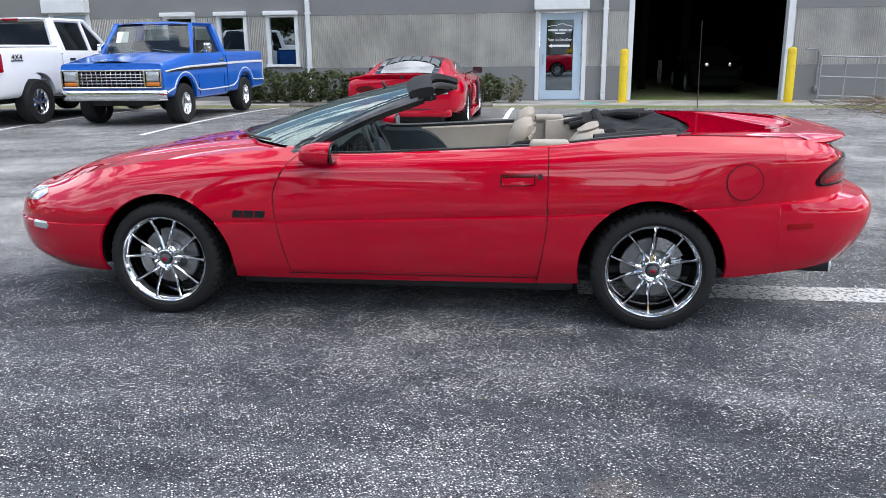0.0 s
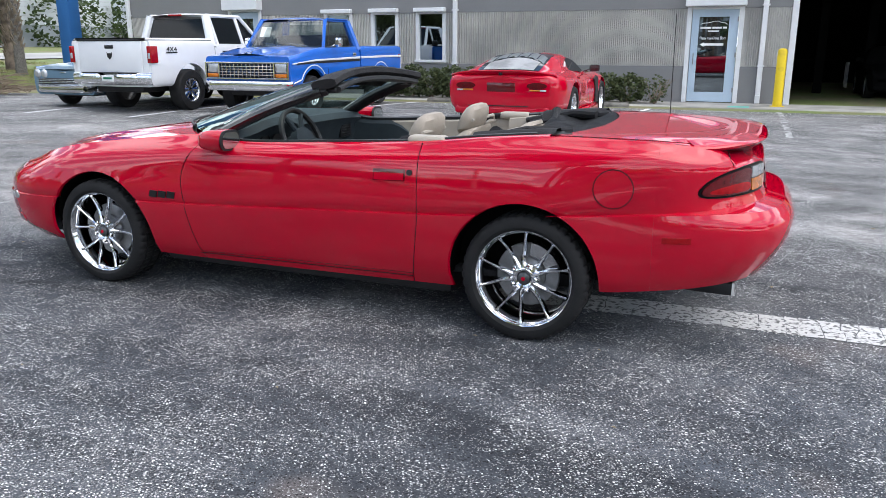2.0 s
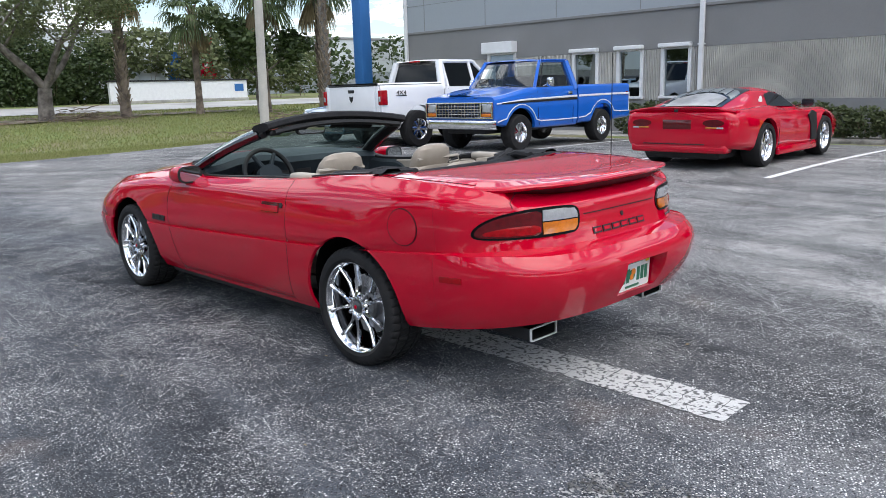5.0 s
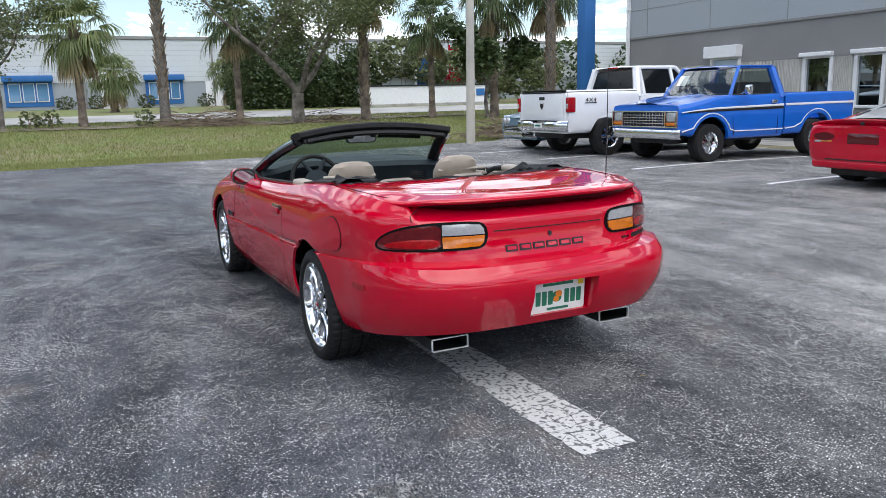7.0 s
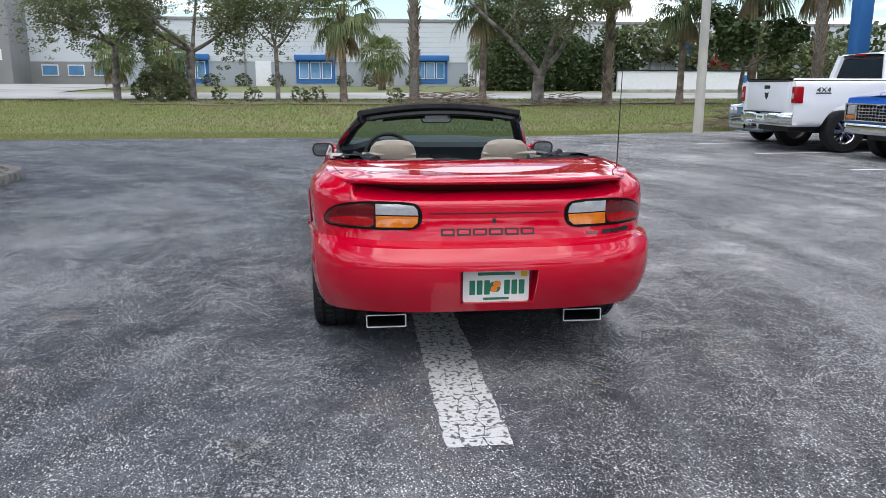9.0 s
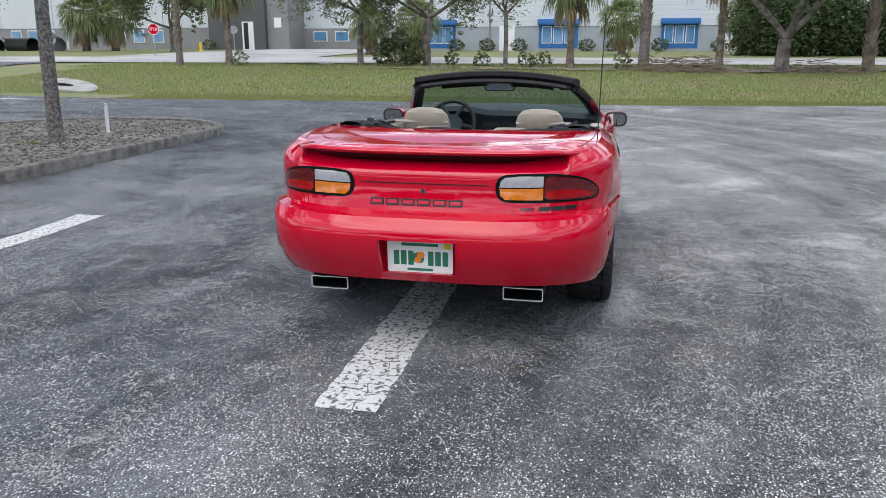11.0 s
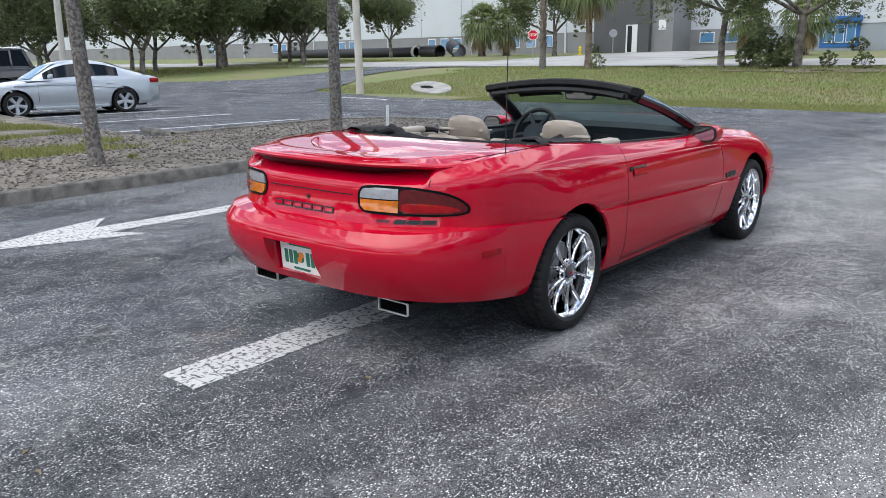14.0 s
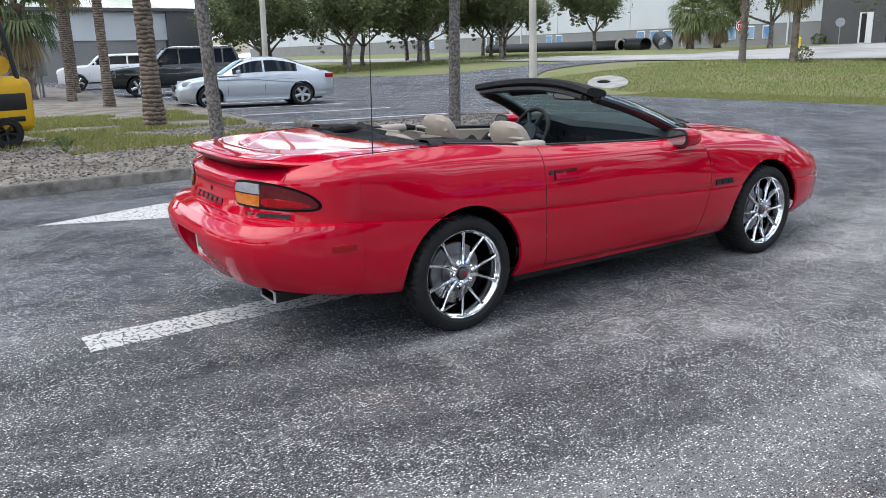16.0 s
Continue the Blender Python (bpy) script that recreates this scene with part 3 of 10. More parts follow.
tagged(part("roof", box(BX0 - 0.1, BX1, WALL_Y - 0.08, 45, 5.9, 6.15, 0.02), "wall_light", smooth=False), "flat roof with a low metal edge", "roof", kind="structure")

# the garage bay: floor, walls, ceiling, with its shade painted in
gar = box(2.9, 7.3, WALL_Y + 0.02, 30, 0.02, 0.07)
tagged(part("floor", gar, "garage_floor", smooth=False), "bare concrete workshop floor with its dimness painted in", "floor", kind="structure")
tagged(part("wall_garage_west", box(2.0, 2.2, WALL_Y + 0.25, 30, 0, 4.6), "bay_shade", smooth=False), "workshop side wall painted near-black as shade", "wall", kind="structure")
tagged(part("wall_garage_east", box(8.4, 8.6, WALL_Y + 0.25, 30, 0, 4.6), "bay_shade", smooth=False), "workshop side wall painted near-black as shade", "wall", kind="structure")
tagged(part("wall_garage_back", box(2.0, 8.6, 30, 30.2, 0, 4.6), "bay_shade", smooth=False), "workshop back wall painted near-black as shade", "wall", kind="structure")
tagged(part("ceiling", box(2.0, 8.6, WALL_Y + 0.25, 30.2, 4.6, 4.8), "bay_shade", smooth=False), "workshop ceiling painted near-black as shade", "ceiling", kind="structure")

# kerb and pavement before the building
tagged(part("pavement", box(-17.0, 12.0, 14.95, WALL_Y + 0.02, -0.05, 0.085, 0.01), "concrete", smooth=False), "pale stained concrete pavement along the building", "pavement", kind="structure")
tagged(part("kerb", box(-17.0, 12.0, 14.78, 14.94, -0.05, 0.10, 0.02), "concrete", smooth=False), "worn pale concrete kerb", "kerb", kind="structure")
for ob in set(bpy.data.objects) - earlier:
    ob.location.z -= NORTH_DROP

# island kerb outline: straight long sides and a rounded west end
def island_outline(off=0.0):
    pts = []
    x_end, y0, y1, r = -7.7, -9.95, -5.45, 1.9
    y0, y1 = y0 + off, y1 - off
    pts.append((30, y1))
    x = 8.0
    while x > x_end + r:
        pts.append((x, y1))
        x -= 1.0
    rr = r - off
    for k in range(13):
        a = radians(90 + 90 * k / 12)
        pts.append((x_end + r + rr * math.cos(a), y1 - rr + rr * math.sin(a)))
    for k in range(13):
        a = radians(180 + 90 * k / 12)
        pts.append((x_end + r + rr * math.cos(a), y0 + rr + rr * math.sin(a)))
    x = x_end + r + 1
    while x < -2.4:
        pts.append((x, y0))
        x += 1.0
    return pts


def kerb_ring(bm, outline_f, w=0.16, h=0.14):
    sec = [(0.0, -0.05), (0.0, h - 0.03), (0.012, h - 0.008), (0.03, h), (w - 0.03, h), (w - 0.01, h - 0.01), (w, h - 0.03), (w, -0.05)]
    rings = [[(x, y, z + 0.006 * noise.noise((x * 1.5, y * 1.5, z * 9))) for x, y in outline_f(o)] for o, z in sec]
    return add_grid(bm, rings)


tagged(part("kerb_island", kerb_ring(bmesh.new(), island_outline), "kerb_concrete"), "weathered moss-darkened concrete kerb round a planted island", "kerb", kind="structure")
bm = bmesh.new()
isl = island_outline(0.16) + [(-2.4, -9.79), (-2.6, -13), (-3.3, -20), (-2.8, -28), (-2.6, -60), (30, -60)]
vs = [bm.verts.new((x, y, 0.10)) for x, y in isl]
bm.faces.new(vs)
bmesh.ops.triangulate(bm, faces=bm.faces)
tagged(part("island_bed", bm, "gravel", smooth=False), "grey-brown gravel and leaf litter bed", "gravel", kind="structure")

# ---- the red convertible: the body is one surface of levels, cut into panels ----
from mathutils.bvhtree import BVHTree

CAR = thing("convertible_car", pose(0, 0.008, 0))
tagged(CAR, "glossy red two-door convertible with its top down on cracked asphalt", "car")
WHEEL_Z = 0.306
AXLE_F, AXLE_R = -1.284, 1.284
ARCHES = ((-1.268, 0.292, 0.376), (1.272, 0.308, 0.364))
body_k = smooth_curve([(-2.5, 0.965), (-1.3, 0.950), (1.2, 0.950), (1.75, 0.985), (2.0, 1.015), (2.5, 1.03)])

crease = smooth_curve([(-2.5, 0.475), (-2.0, 0.487), (-1.6, 0.50), (-0.94, 0.52), (-0.6, 0.53), (0.76, 0.585), (1.05, 0.60), (1.54, 0.632), (2.0, 0.668), (2.2, 0.682), (2.5, 0.682)])
# one level a line: height along x, half width along x, nose x, tail x
LEVELS = [
    dict(z=smooth_curve([(-2.5, 0.215), (-1.6, 0.218), (-0.6, 0.208), (0.9, 0.218), (1.65, 0.270), (1.92, 0.308), (2.2, 0.345), (2.4, 0.368)]), w=smooth_curve([(-2.5, 0.86), (-0.9, 0.842), (0.9, 0.842), (1.7, 0.815), (2.5, 0.755)]), n=-2.33, t=2.352),
    dict(z=smooth_curve([(-2.5, 0.29), (-0.6, 0.285), (0.9, 0.30), (1.65, 0.335), (2.4, 0.430)]), w=smooth_curve([(-2.5, 0.90), (-1.2, 0.896), (0.0, 0.880), (1.3, 0.896), (1.8, 0.836), (2.5, 0.782)]), n=-2.42, t=2.394),
    dict(z=smooth_curve([(-2.5, 0.37), (-0.6, 0.39), (0.9, 0.41), (1.65, 0.45), (2.4, 0.505)]), w=smooth_curve([(-2.5, 0.91), (-1.2, 0.922), (0.0, 0.908), (1.3, 0.925), (1.8, 0.856), (2.5, 0.798)]), n=-2.45, t=2.432),
    dict(z=lambda x: crease(x) - 0.045 - 0.036 * max(0.0, min(1.0, (x - 1.7) / 0.6)), w=smooth_curve([(-2.5, 0.915), (-1.2, 0.934), (0.0, 0.926), (1.3, 0.937), (1.8, 0.860), (2.5, 0.802)]), n=-2.457, t=2.444),
    dict(z=lambda x: crease(x) - 0.003 - 0.014 * max(0.0, min(1.0, (x - 1.9) / 0.4)), w=smooth_curve([(-2.5, 0.915), (-1.2, 0.936), (0.0, 0.930), (1.3, 0.939), (1.8, 0.858), (2.1, 0.826), (2.5, 0.770)]), n=-2.457, t=2.398),
    dict(z=lambda x: crease(x) + 0.0015, w=smooth_curve([(-2.5, 0.904), (-1.2, 0.924), (0.0, 0.917), (1.3, 0.925), (1.8, 0.848), (2.1, 0.806), (2.3, 0.752), (2.5, 0.69)]), n=-2.450, t=2.315),
    dict(z=lambda x: crease(x) + 0.045, w=smooth_curve([(-2.5, 0.91), (-1.2, 0.934), (0.0, 0.929), (1.3, 0.938), (1.8, 0.858), (2.1, 0.810), (2.3, 0.757), (2.5, 0.70)]), n=-2.44, t=2.300),
    dict(z=smooth_curve([(-2.5, 0.585), (-1.9, 0.60), (-1.4, 0.635), (-0.5, 0.69), (0.72, 0.74), (1.5, 0.78), (2.1, 0.785), (2.4, 0.775)]), w=smooth_curve([(-2.5, 0.90), (-1.2, 0.922), (0.0, 0.925), (1.3, 0.928), (1.8, 0.868), (2.1, 0.818), (2.3, 0.765), (2.5, 0.71)]), n=-2.405, t=2.290),
    dict(z=smooth_curve([(-2.5, 0.625), (-1.94, 0.655), (-1.48, 0.735), (-1.14, 0.775), (-0.55, 0.815), (0.72, 0.845), (1.45, 0.895), (1.8, 0.894), (2.1, 0.872), (2.4, 0.852)]), w=smooth_curve([(-2.5, 0.87), (-1.2, 0.885), (-0.5, 0.902), (0.7, 0.903), (1.45, 0.888), (1.8, 0.858), (2.1, 0.812), (2.3, 0.760), (2.5, 0.71)]), n=-2.335, t=2.285),
    dict(z=smooth_curve([(-2.5, 0.645), (-2.25, 0.652), (-1.94, 0.70), (-1.74, 0.752), (-1.48, 0.803), (-1.14, 0.845), (-0.81, 0.878), (-0.55, 0.900), (-0.40, 0.880), (-0.3, 0.866), (0.2, 0.885), (0.72, 0.913), (1.1, 0.950), (1.45, 0.970), (1.8, 0.962), (2.1, 0.934), (2.4, 0.902)]),
         w=smooth_curve([(-2.5, 0.80), (-1.2, 0.795), (-0.55, 0.80), (-0.3, 0.845), (0.7, 0.845), (1.45, 0.805), (1.9, 0.776), (2.1, 0.752), (2.3, 0.715), (2.5, 0.68)]), n=-2.255, t=2.250),
]
CAP_N, P_N, CAP_T, P_T = 0.92, 2.25, 0.80, 3.5
LAST = len(LEVELS) - 1


def level_u(k, x):
    L = LEVELS[k]
    xs, xe = L["n"] + CAP_N, L["t"] - CAP_T
    if x < xs:
        s = min(1.0, (xs - x) / CAP_N)
        return 1 - math.asin(min(1.0, s ** (P_N / 2))) / (math.pi / 2)
    if x > xe:
        s = min(1.0, (x - xe) / CAP_T)
        return 2 + math.asin(min(1.0, s ** (P_T / 2))) / (math.pi / 2)
    return 1 + (x - xs) / (xe - xs)


def level_point(k, u):
    L = LEVELS[k]
    xs, xe = L["n"] + CAP_N, L["t"] - CAP_T
    if u < 1:
        a = (1 - u) * math.pi / 2
        x, c = xs - CAP_N * math.sin(a) ** (2 / P_N), max(0.0, math.cos(a)) ** (2 / P_N)
    elif u > 2:
        a = (u - 2) * math.pi / 2
        x, c = xe + CAP_T * math.sin(a) ** (2 / P_T), max(0.0, math.cos(a)) ** (2 / P_T)
    else:
        x, c = xs + (xe - xs) * (u - 1), 1.0
    return np.array((x, -body_k(x) * L["w"](x) * c, L["z"](x)))


def catmull(pts, t):
    n = len(pts) - 1
    i = min(int(t), n - 1)
    s = t - i
    p1, p2 = pts[i], pts[i + 1]
    p0 = pts[i - 1] if i > 0 else 2 * p1 - p2
    p3 = pts[i + 2] if i + 2 <= n else 2 * p2 - p1
    return 0.5 * (2 * p1 + (p2 - p0) * s + (2 * p0 - 5 * p1 + 4 * p2 - p3) * s * s + (3 * p1 - p0 - 3 * p2 + p3) * s ** 3)


# rows between the levels; the crease and the tail ledge stay tight
V_LOW = [0, 0.34, 0.67, 1, 1.34, 1.67, 2, 2.34, 2.67, 3, 3.34, 3.67, 4]
V_HIGH = [0, 0.34, 0.67, 1, 1.34, 1.67, 2, 2.2, 2.4, 2.6, 2.8, 3, 3.15, 3.3, 3.45, 3.6, 3.72, 3.84, 3.93, 4]


def column(us, lo=True, hi=True):
    """Points up the side at one fraction; us: the place along each level."""
    pts = [level_point(k, us[k]) for k in range(LAST + 1)]
    low, high = pts[:5], pts[5:]
    out = []
    if lo:
        out += [catmull(low, v) for v in V_LOW]
    if hi:
        out += [catmull(high, v) for v in V_HIGH]
    return out


def side_grid(bound_a, bound_b, n, lo=True, hi=True):
    """Grid of points between two cut lines; each bound gives the place along a level."""
    ua, ub = [bound_a(k) for k in range(LAST + 1)], [bound_b(k) for k in range(LAST + 1)]
    return [column([ua[k] + (ub[k] - ua[k]) * i / n for k in range(LAST + 1)], lo, hi) for i in range(n + 1)]


def at_x(f):
    """A cut line at x = f(z)."""
    def g(k):
        x = f(0.5)
        for _ in range(3):
            x = f(LEVELS[k]["z"](x))
        return level_u(k, x)
    return g


def add_arched(bm, grid, arches, mirror=1, flange=0.014):
    """A side grid as faces, with the wheel arches cut out, their rims drawn onto the circle and a lip turned inwards."""
    n, m = len(grid), len(grid[0])
    V = [[Vector(p) for p in row] for row in grid]
    drop = set()
    for i in range(n - 1):
        for j in range(m - 1):
            c = (V[i][j] + V[i + 1][j] + V[i][j + 1] + V[i + 1][j + 1]) / 4
            for ax, az, r in arches:
                if (c.x - ax) ** 2 + (c.z - az) ** 2 < r * r:
                    drop.add((i, j))
    rim = set()
    for i in range(n):
        for j in range(m):
            around = [(i - 1, j - 1), (i - 1, j), (i, j - 1), (i, j)]
            inside = [q for q in around if 0 <= q[0] < n - 1 and 0 <= q[1] < m - 1]
            if any(q in drop for q in inside) and any(q not in drop for q in inside):
                rim.add((i, j))
                p = V[i][j]
                ax, az, r = min(arches, key=lambda a: (p.x - a[0]) ** 2 + (p.z - a[1]) ** 2)
                d = Vector((p.x - ax, 0, p.z - az))
                d = d.normalized() * r
                V[i][j] = Vector((ax + d.x, p.y, az + d.z))
    bv = {}

    def vert(i, j):
        if (i, j) not in bv:
            p = V[i][j]
            bv[i, j] = bm.verts.new((p.x, p.y * mirror, p.z))
        return bv[i, j]
    for i in range(n - 1):
        for j in range(m - 1):
            if (i, j) in drop:
                continue
            try:
                bm.faces.new((vert(i, j), vert(i + 1, j), vert(i + 1, j + 1), vert(i, j + 1)))
            except ValueError:
                pass
    # lip
    lip = {}
    for q in rim:
        if q in bv:
            c = bv[q].co
            ax, az, r = min(arches, key=lambda a: (c.x - a[0]) ** 2 + (c.z - a[1]) ** 2)
            lip[q] = bm.verts.new((ax + (c.x - ax) * 0.985, c.y - math.copysign(flange, c.y), az + (c.z - az) * 0.985))
    for (i, j) in list(lip):
        for q in ((i + 1, j), (i, j + 1)):
            if q in lip and bm.edges.get((bv[i, j], bv[q])) is not None:
                e = bm.edges.get((bv[i, j], bv[q]))
                if len(e.link_faces) == 1:
                    bm.faces.new((bv[i, j], bv[q], lip[q], lip[i, j]))
    return bm


def door_front(z):
    return -0.645 + (0.16 * ((z - 0.66) / 0.24) ** 2 if z > 0.66 else 0.066 * ((0.66 - z) / 0.42) ** 1.6)


def door_rear(z):
    return 0.757 + (0.0 if z > 0.55 else -0.045 * ((0.55 - z) / 0.3) ** 1.2)


U0, U3 = (lambda k: 0.0), (lambda k: 3.0)
GAP = 0.0022
panels = {}
for side, mirror in (("left", 1), ("right", -1)):
    bm = bmesh.new()
    add_arched(bm, side_grid(at_x(lambda z: -1.83), at_x(lambda z: door_front(z) - GAP), 60), ARCHES, mirror)
    part("front_fender", bm, "red_paint", CAR, angle=50)
    door = part("door", add_arched(bmesh.new(), side_grid(at_x(lambda z: door_front(z) + GAP), at_x(lambda z: door_rear(z) - GAP), 40), ARCHES, mirror), "red_paint", CAR, angle=50)
    panels[side] = door
    part("quarter_panel", add_arched(bmesh.new(), side_grid(at_x(lambda z: door_rear(z) + GAP), at_x(lambda z: 1.86), 64), ARCHES, mirror), "red_paint", CAR, angle=50)
bm = bmesh.new()
for mirror in (1, -1):
    add_arched(bm, side_grid(U0, at_x(lambda z: -1.8295), 40), ARCHES, mirror)
bmesh.ops.remove_doubles(bm, verts=bm.verts, dist=0.0008)
part("front_bumper", bm, "red_paint", CAR, angle=50)
bm = bmesh.new()
for mirror in (1, -1):
    add_arched(bm, side_grid(at_x(lambda z: 1.8605), U3, 44, hi=False), ARCHES, mirror)
bmesh.ops.remove_doubles(bm, verts=bm.verts, dist=0.0008)
# recess for the number plate
hole = [f for f in bm.faces if abs(f.calc_center_median().y) < 0.185 and 0.405 < f.calc_center_median().z < 0.570 and f.calc_center_median().x > 2.3]
bmesh.ops.delete(bm, geom=hole, context="FACES")
rim = [e for e in bm.edges if e.is_boundary and all(abs(q.co.y) < 0.23 and 0.398 < q.co.z < 0.60 and q.co.x > 2.3 for q in e.verts)]
ext = bmesh.ops.extrude_edge_only(bm, edges=rim)
for q in ext["geom"]:
    if isinstance(q, bmesh.types.BMVert):
        q.co.x, q.co.y = 2.335, q.co.y * 0.97
part("rear_bumper", bm, "red_paint", CAR, angle=50)
bm = bmesh.new()
for mirror in (1, -1):
    add_arched(bm, side_grid(at_x(lambda z: 1.8605), U3, 110, lo=False), ARCHES, mirror)
bmesh.ops.remove_doubles(bm, verts=bm.verts, dist=0.0008)
# hollow under the spoiler, with a short step at each end
for q in bm.verts:
    if q.co.x > 1.95 and q.co.z > 0.850 and abs(q.co.y) < 0.64:
        k = min(1.0, (q.co.z - 0.850) / 0.055)
        q.co.x -= 0.060 * k * k * (3 - 2 * k) * min(1.0, (0.64 - abs(q.co.y)) / 0.025)
part("tail_panel", bm, "red_paint", CAR, angle=40)
# narrow ledge between bumper and tail, broken at the wheel arches
bm = bmesh.new()
for mirror in (1, -1):
    run = []
    for row in side_grid(at_x(lambda z: -2.2), U3, 160) + [None]:
        if row is not None and not any((row[12][0] - a[0]) ** 2 + (row[12][2] - a[1]) ** 2 < a[2] ** 2 for a in ARCHES):
            run.append([Vector((p[0], p[1] * mirror, p[2])) for p in (row[len(V_LOW) - 1], row[len(V_LOW)])])
            continue
        if len(run) > 1:
            add_grid(bm, run)
        run = []
part("crease_strip", bm, "red_paint", CAR, angle=50)

# whole side as a search tree, to lay trim on it
_v, _f = [], []
_g = side_grid(U0, U3, 260)
_m = len(_g[0])
for row in _g:
    _v += [Vector(p) for p in row]
for i in range(len(_g) - 1):
    for j in range(_m - 1):
        _f.append((i * _m + j, (i + 1) * _m + j, (i + 1) * _m + j + 1, i * _m + j + 1))
SKIN = BVHTree.FromPolygons(_v, _f)


def on_side(x, z, lift=0.002):
    """The point of the left side at x, z, lifted along its normal."""
    hit, nor, _, _ = SKIN.ray_cast(Vector((x, -3, z)), Vector((0, 1, 0)))
    if hit is None:
        hit, nor, _, _ = SKIN.find_nearest(Vector((x, -0.9, z)))
    if nor.y > 0:
        nor = -nor
    return hit + nor * lift


def on_tail(y, z, lift=0.002):
    hit, nor, _, _ = SKIN.ray_cast(Vector((4, -max(0.014, abs(y)), z)), Vector((-1, 0, 0)))
    if hit is None:
        hit, nor, _, _ = SKIN.find_nearest(Vector((2.2, -abs(y), z)))
    if nor.x < 0:
        nor = -nor
    p = hit + nor * lift
    return Vector((p.x, y if abs(y) < 0.014 else (p.y if y <= 0 else -p.y), p.z))


def on_nose(y, z, lift=0.002):
    hit, nor, _, _ = SKIN.ray_cast(Vector((-4, -abs(y), z)), Vector((1, 0, 0)))
    if hit is None:
        hit, nor, _, _ = SKIN.find_nearest(Vector((-2.3, -abs(y), z)))
    if nor.x > 0:
        nor = -nor
    p = hit + nor * lift
    return Vector((p.x, p.y if y <= 0 else -p.y, p.z))


def patch(outline, place, lift=0.004, depth=0.012, rings=5, mirror=False, dome=0.0):
    """A patch laid on the skin: an outline about its middle, filled with rings, with an edge turned inwards."""
    cx = sum(p[0] for p in outline) / len(outline)
    cy = sum(p[1] for p in outline) / len(outline)
    bm = bmesh.new()
    rows = []
    for k in range(rings + 1):
        s = 1 - k / rings * 0.97
        rows.append([place(cx + (a - cx) * s, cy + (b - cy) * s, lift + dome * (1 - s * s)) for a, b in outline])
    rows.insert(0, [place(a, b, lift - depth) for a, b in outline])
    if mirror:
        rows = [[Vector((p.x, -p.y, p.z)) for p in r] for r in rows]
    add_grid(bm, rows, closed=True)
    bm.faces.new([v for v in list(bm.verts)[-len(outline):]])
    return bm


# hood: from the upper edge of the nose and fenders to the middle
hood_mid = smooth_curve([(-2.5, 0.640), (-2.3, 0.660), (-2.23, 0.682), (-1.91, 0.772), (-1.5, 0.845), (-1.04, 0.895), (-0.9, 0.902), (-0.5, 0.91)])
cowl_u = level_u(LAST, -0.60)
bm = bmesh.new()
rows = []
NT = 33
for i in range(71):
    e = level_point(LAST, cowl_u * (i / 70) ** 0.8)
    row = []
    for j in range(NT):
        s = -1 + 2 * j / (NT - 1)
        q = 1 - abs(s) ** 2.2
        # the rear edge of the hood curves forward at the middle, before the windscreen
        x = e[0] - (0.44 * (1 - s * s) * max(0.0, (e[0] + 1.35) / 0.75) if e[0] > -1.35 else 0.0)
        zc = hood_mid(x)
        z = e[2] + (zc - e[2]) * q
        b = max(0.0, 1 - abs(abs(s) - 0.60) / 0.12)
        z += 0.012 * b * b * (3 - 2 * b) * min(1.0, max(0.0, (e[0] + 2.1) / 0.3))
        row.append((x, -e[1] * s, z))
    rows.append(row)
add_grid(bm, rows)
bmesh.ops.remove_doubles(bm, verts=bm.verts, dist=0.0005)
part("hood", bm, "red_paint", CAR, angle=60)

# rear deck: its middle stays high while the sides fall away towards the lamps
deck_top = smooth_curve([(1.2, 0.968), (1.5, 0.973), (1.8, 0.975), (2.0, 0.970), (2.2, 0.966), (2.4, 0.960)])


def ease(t):
    t = max(0.0, min(1.0, t))
    return t * t * (3 - 2 * t)


def deck_z(x, y):
    e = level_point(LAST, level_u(LAST, x))
    inside = abs(e[1]) - abs(y)
    dip = ease((x - 1.58) / 0.50) * ease((2.10 - 0.34 * (y / 0.56) ** 2 - x) / 0.05)
    return e[2] + (deck_top(x) - e[2]) * ease(inside / 0.15) - 0.022 * dip


deck_u = level_u(LAST, 1.36)
bm = bmesh.new()
rows = []
NT = 81
deck_n = 60
for i in range(deck_n):
    e = level_point(LAST, deck_u + (3.0 - deck_u) * (i / deck_n))
    row = []
    for j in range(NT):
        s = -1 + 2 * j / (NT - 1)
        s = math.copysign(abs(s) ** 0.8, s)
        x = e[0] + (0.16 * (1 - abs(s) ** 2.5)) * max(0.0, 1 - (e[0] - 1.36) / 0.9)
        row.append((x, -e[1] * s, e[2] if abs(s) > 0.9999 else deck_z(x, e[1] * s)))
    rows.append(row)
add_grid(bm, rows)
part("rear_deck", bm, "red_paint", CAR, angle=60)
# spoiler: a blade along the end of the deck that dies away into both shoulders, with a rounded lip and a hollow underside
def tail_edge(w):
    """The upper edge of the tail at w from -1 to 1: the point, its outward way in plan, the lip's reach and its height."""
    u = 3.0 - 0.66 * abs(w)
    p, a, b = (Vector(level_point(LAST, k)) for k in (u, max(2.0, u - 0.02), min(3.0, u + 0.02)))
    d = b - a
    way = Vector((d.y, -d.x, 0.0)).normalized()
    if way.x < 0:
        way = -way
    if w > 0:
        p.y, way.y = -p.y, -way.y
    f = ease((1 - abs(w)) / 0.45)
    return p, way, 0.038 * f, p.z + 0.002 + (0.955 - p.z) * f


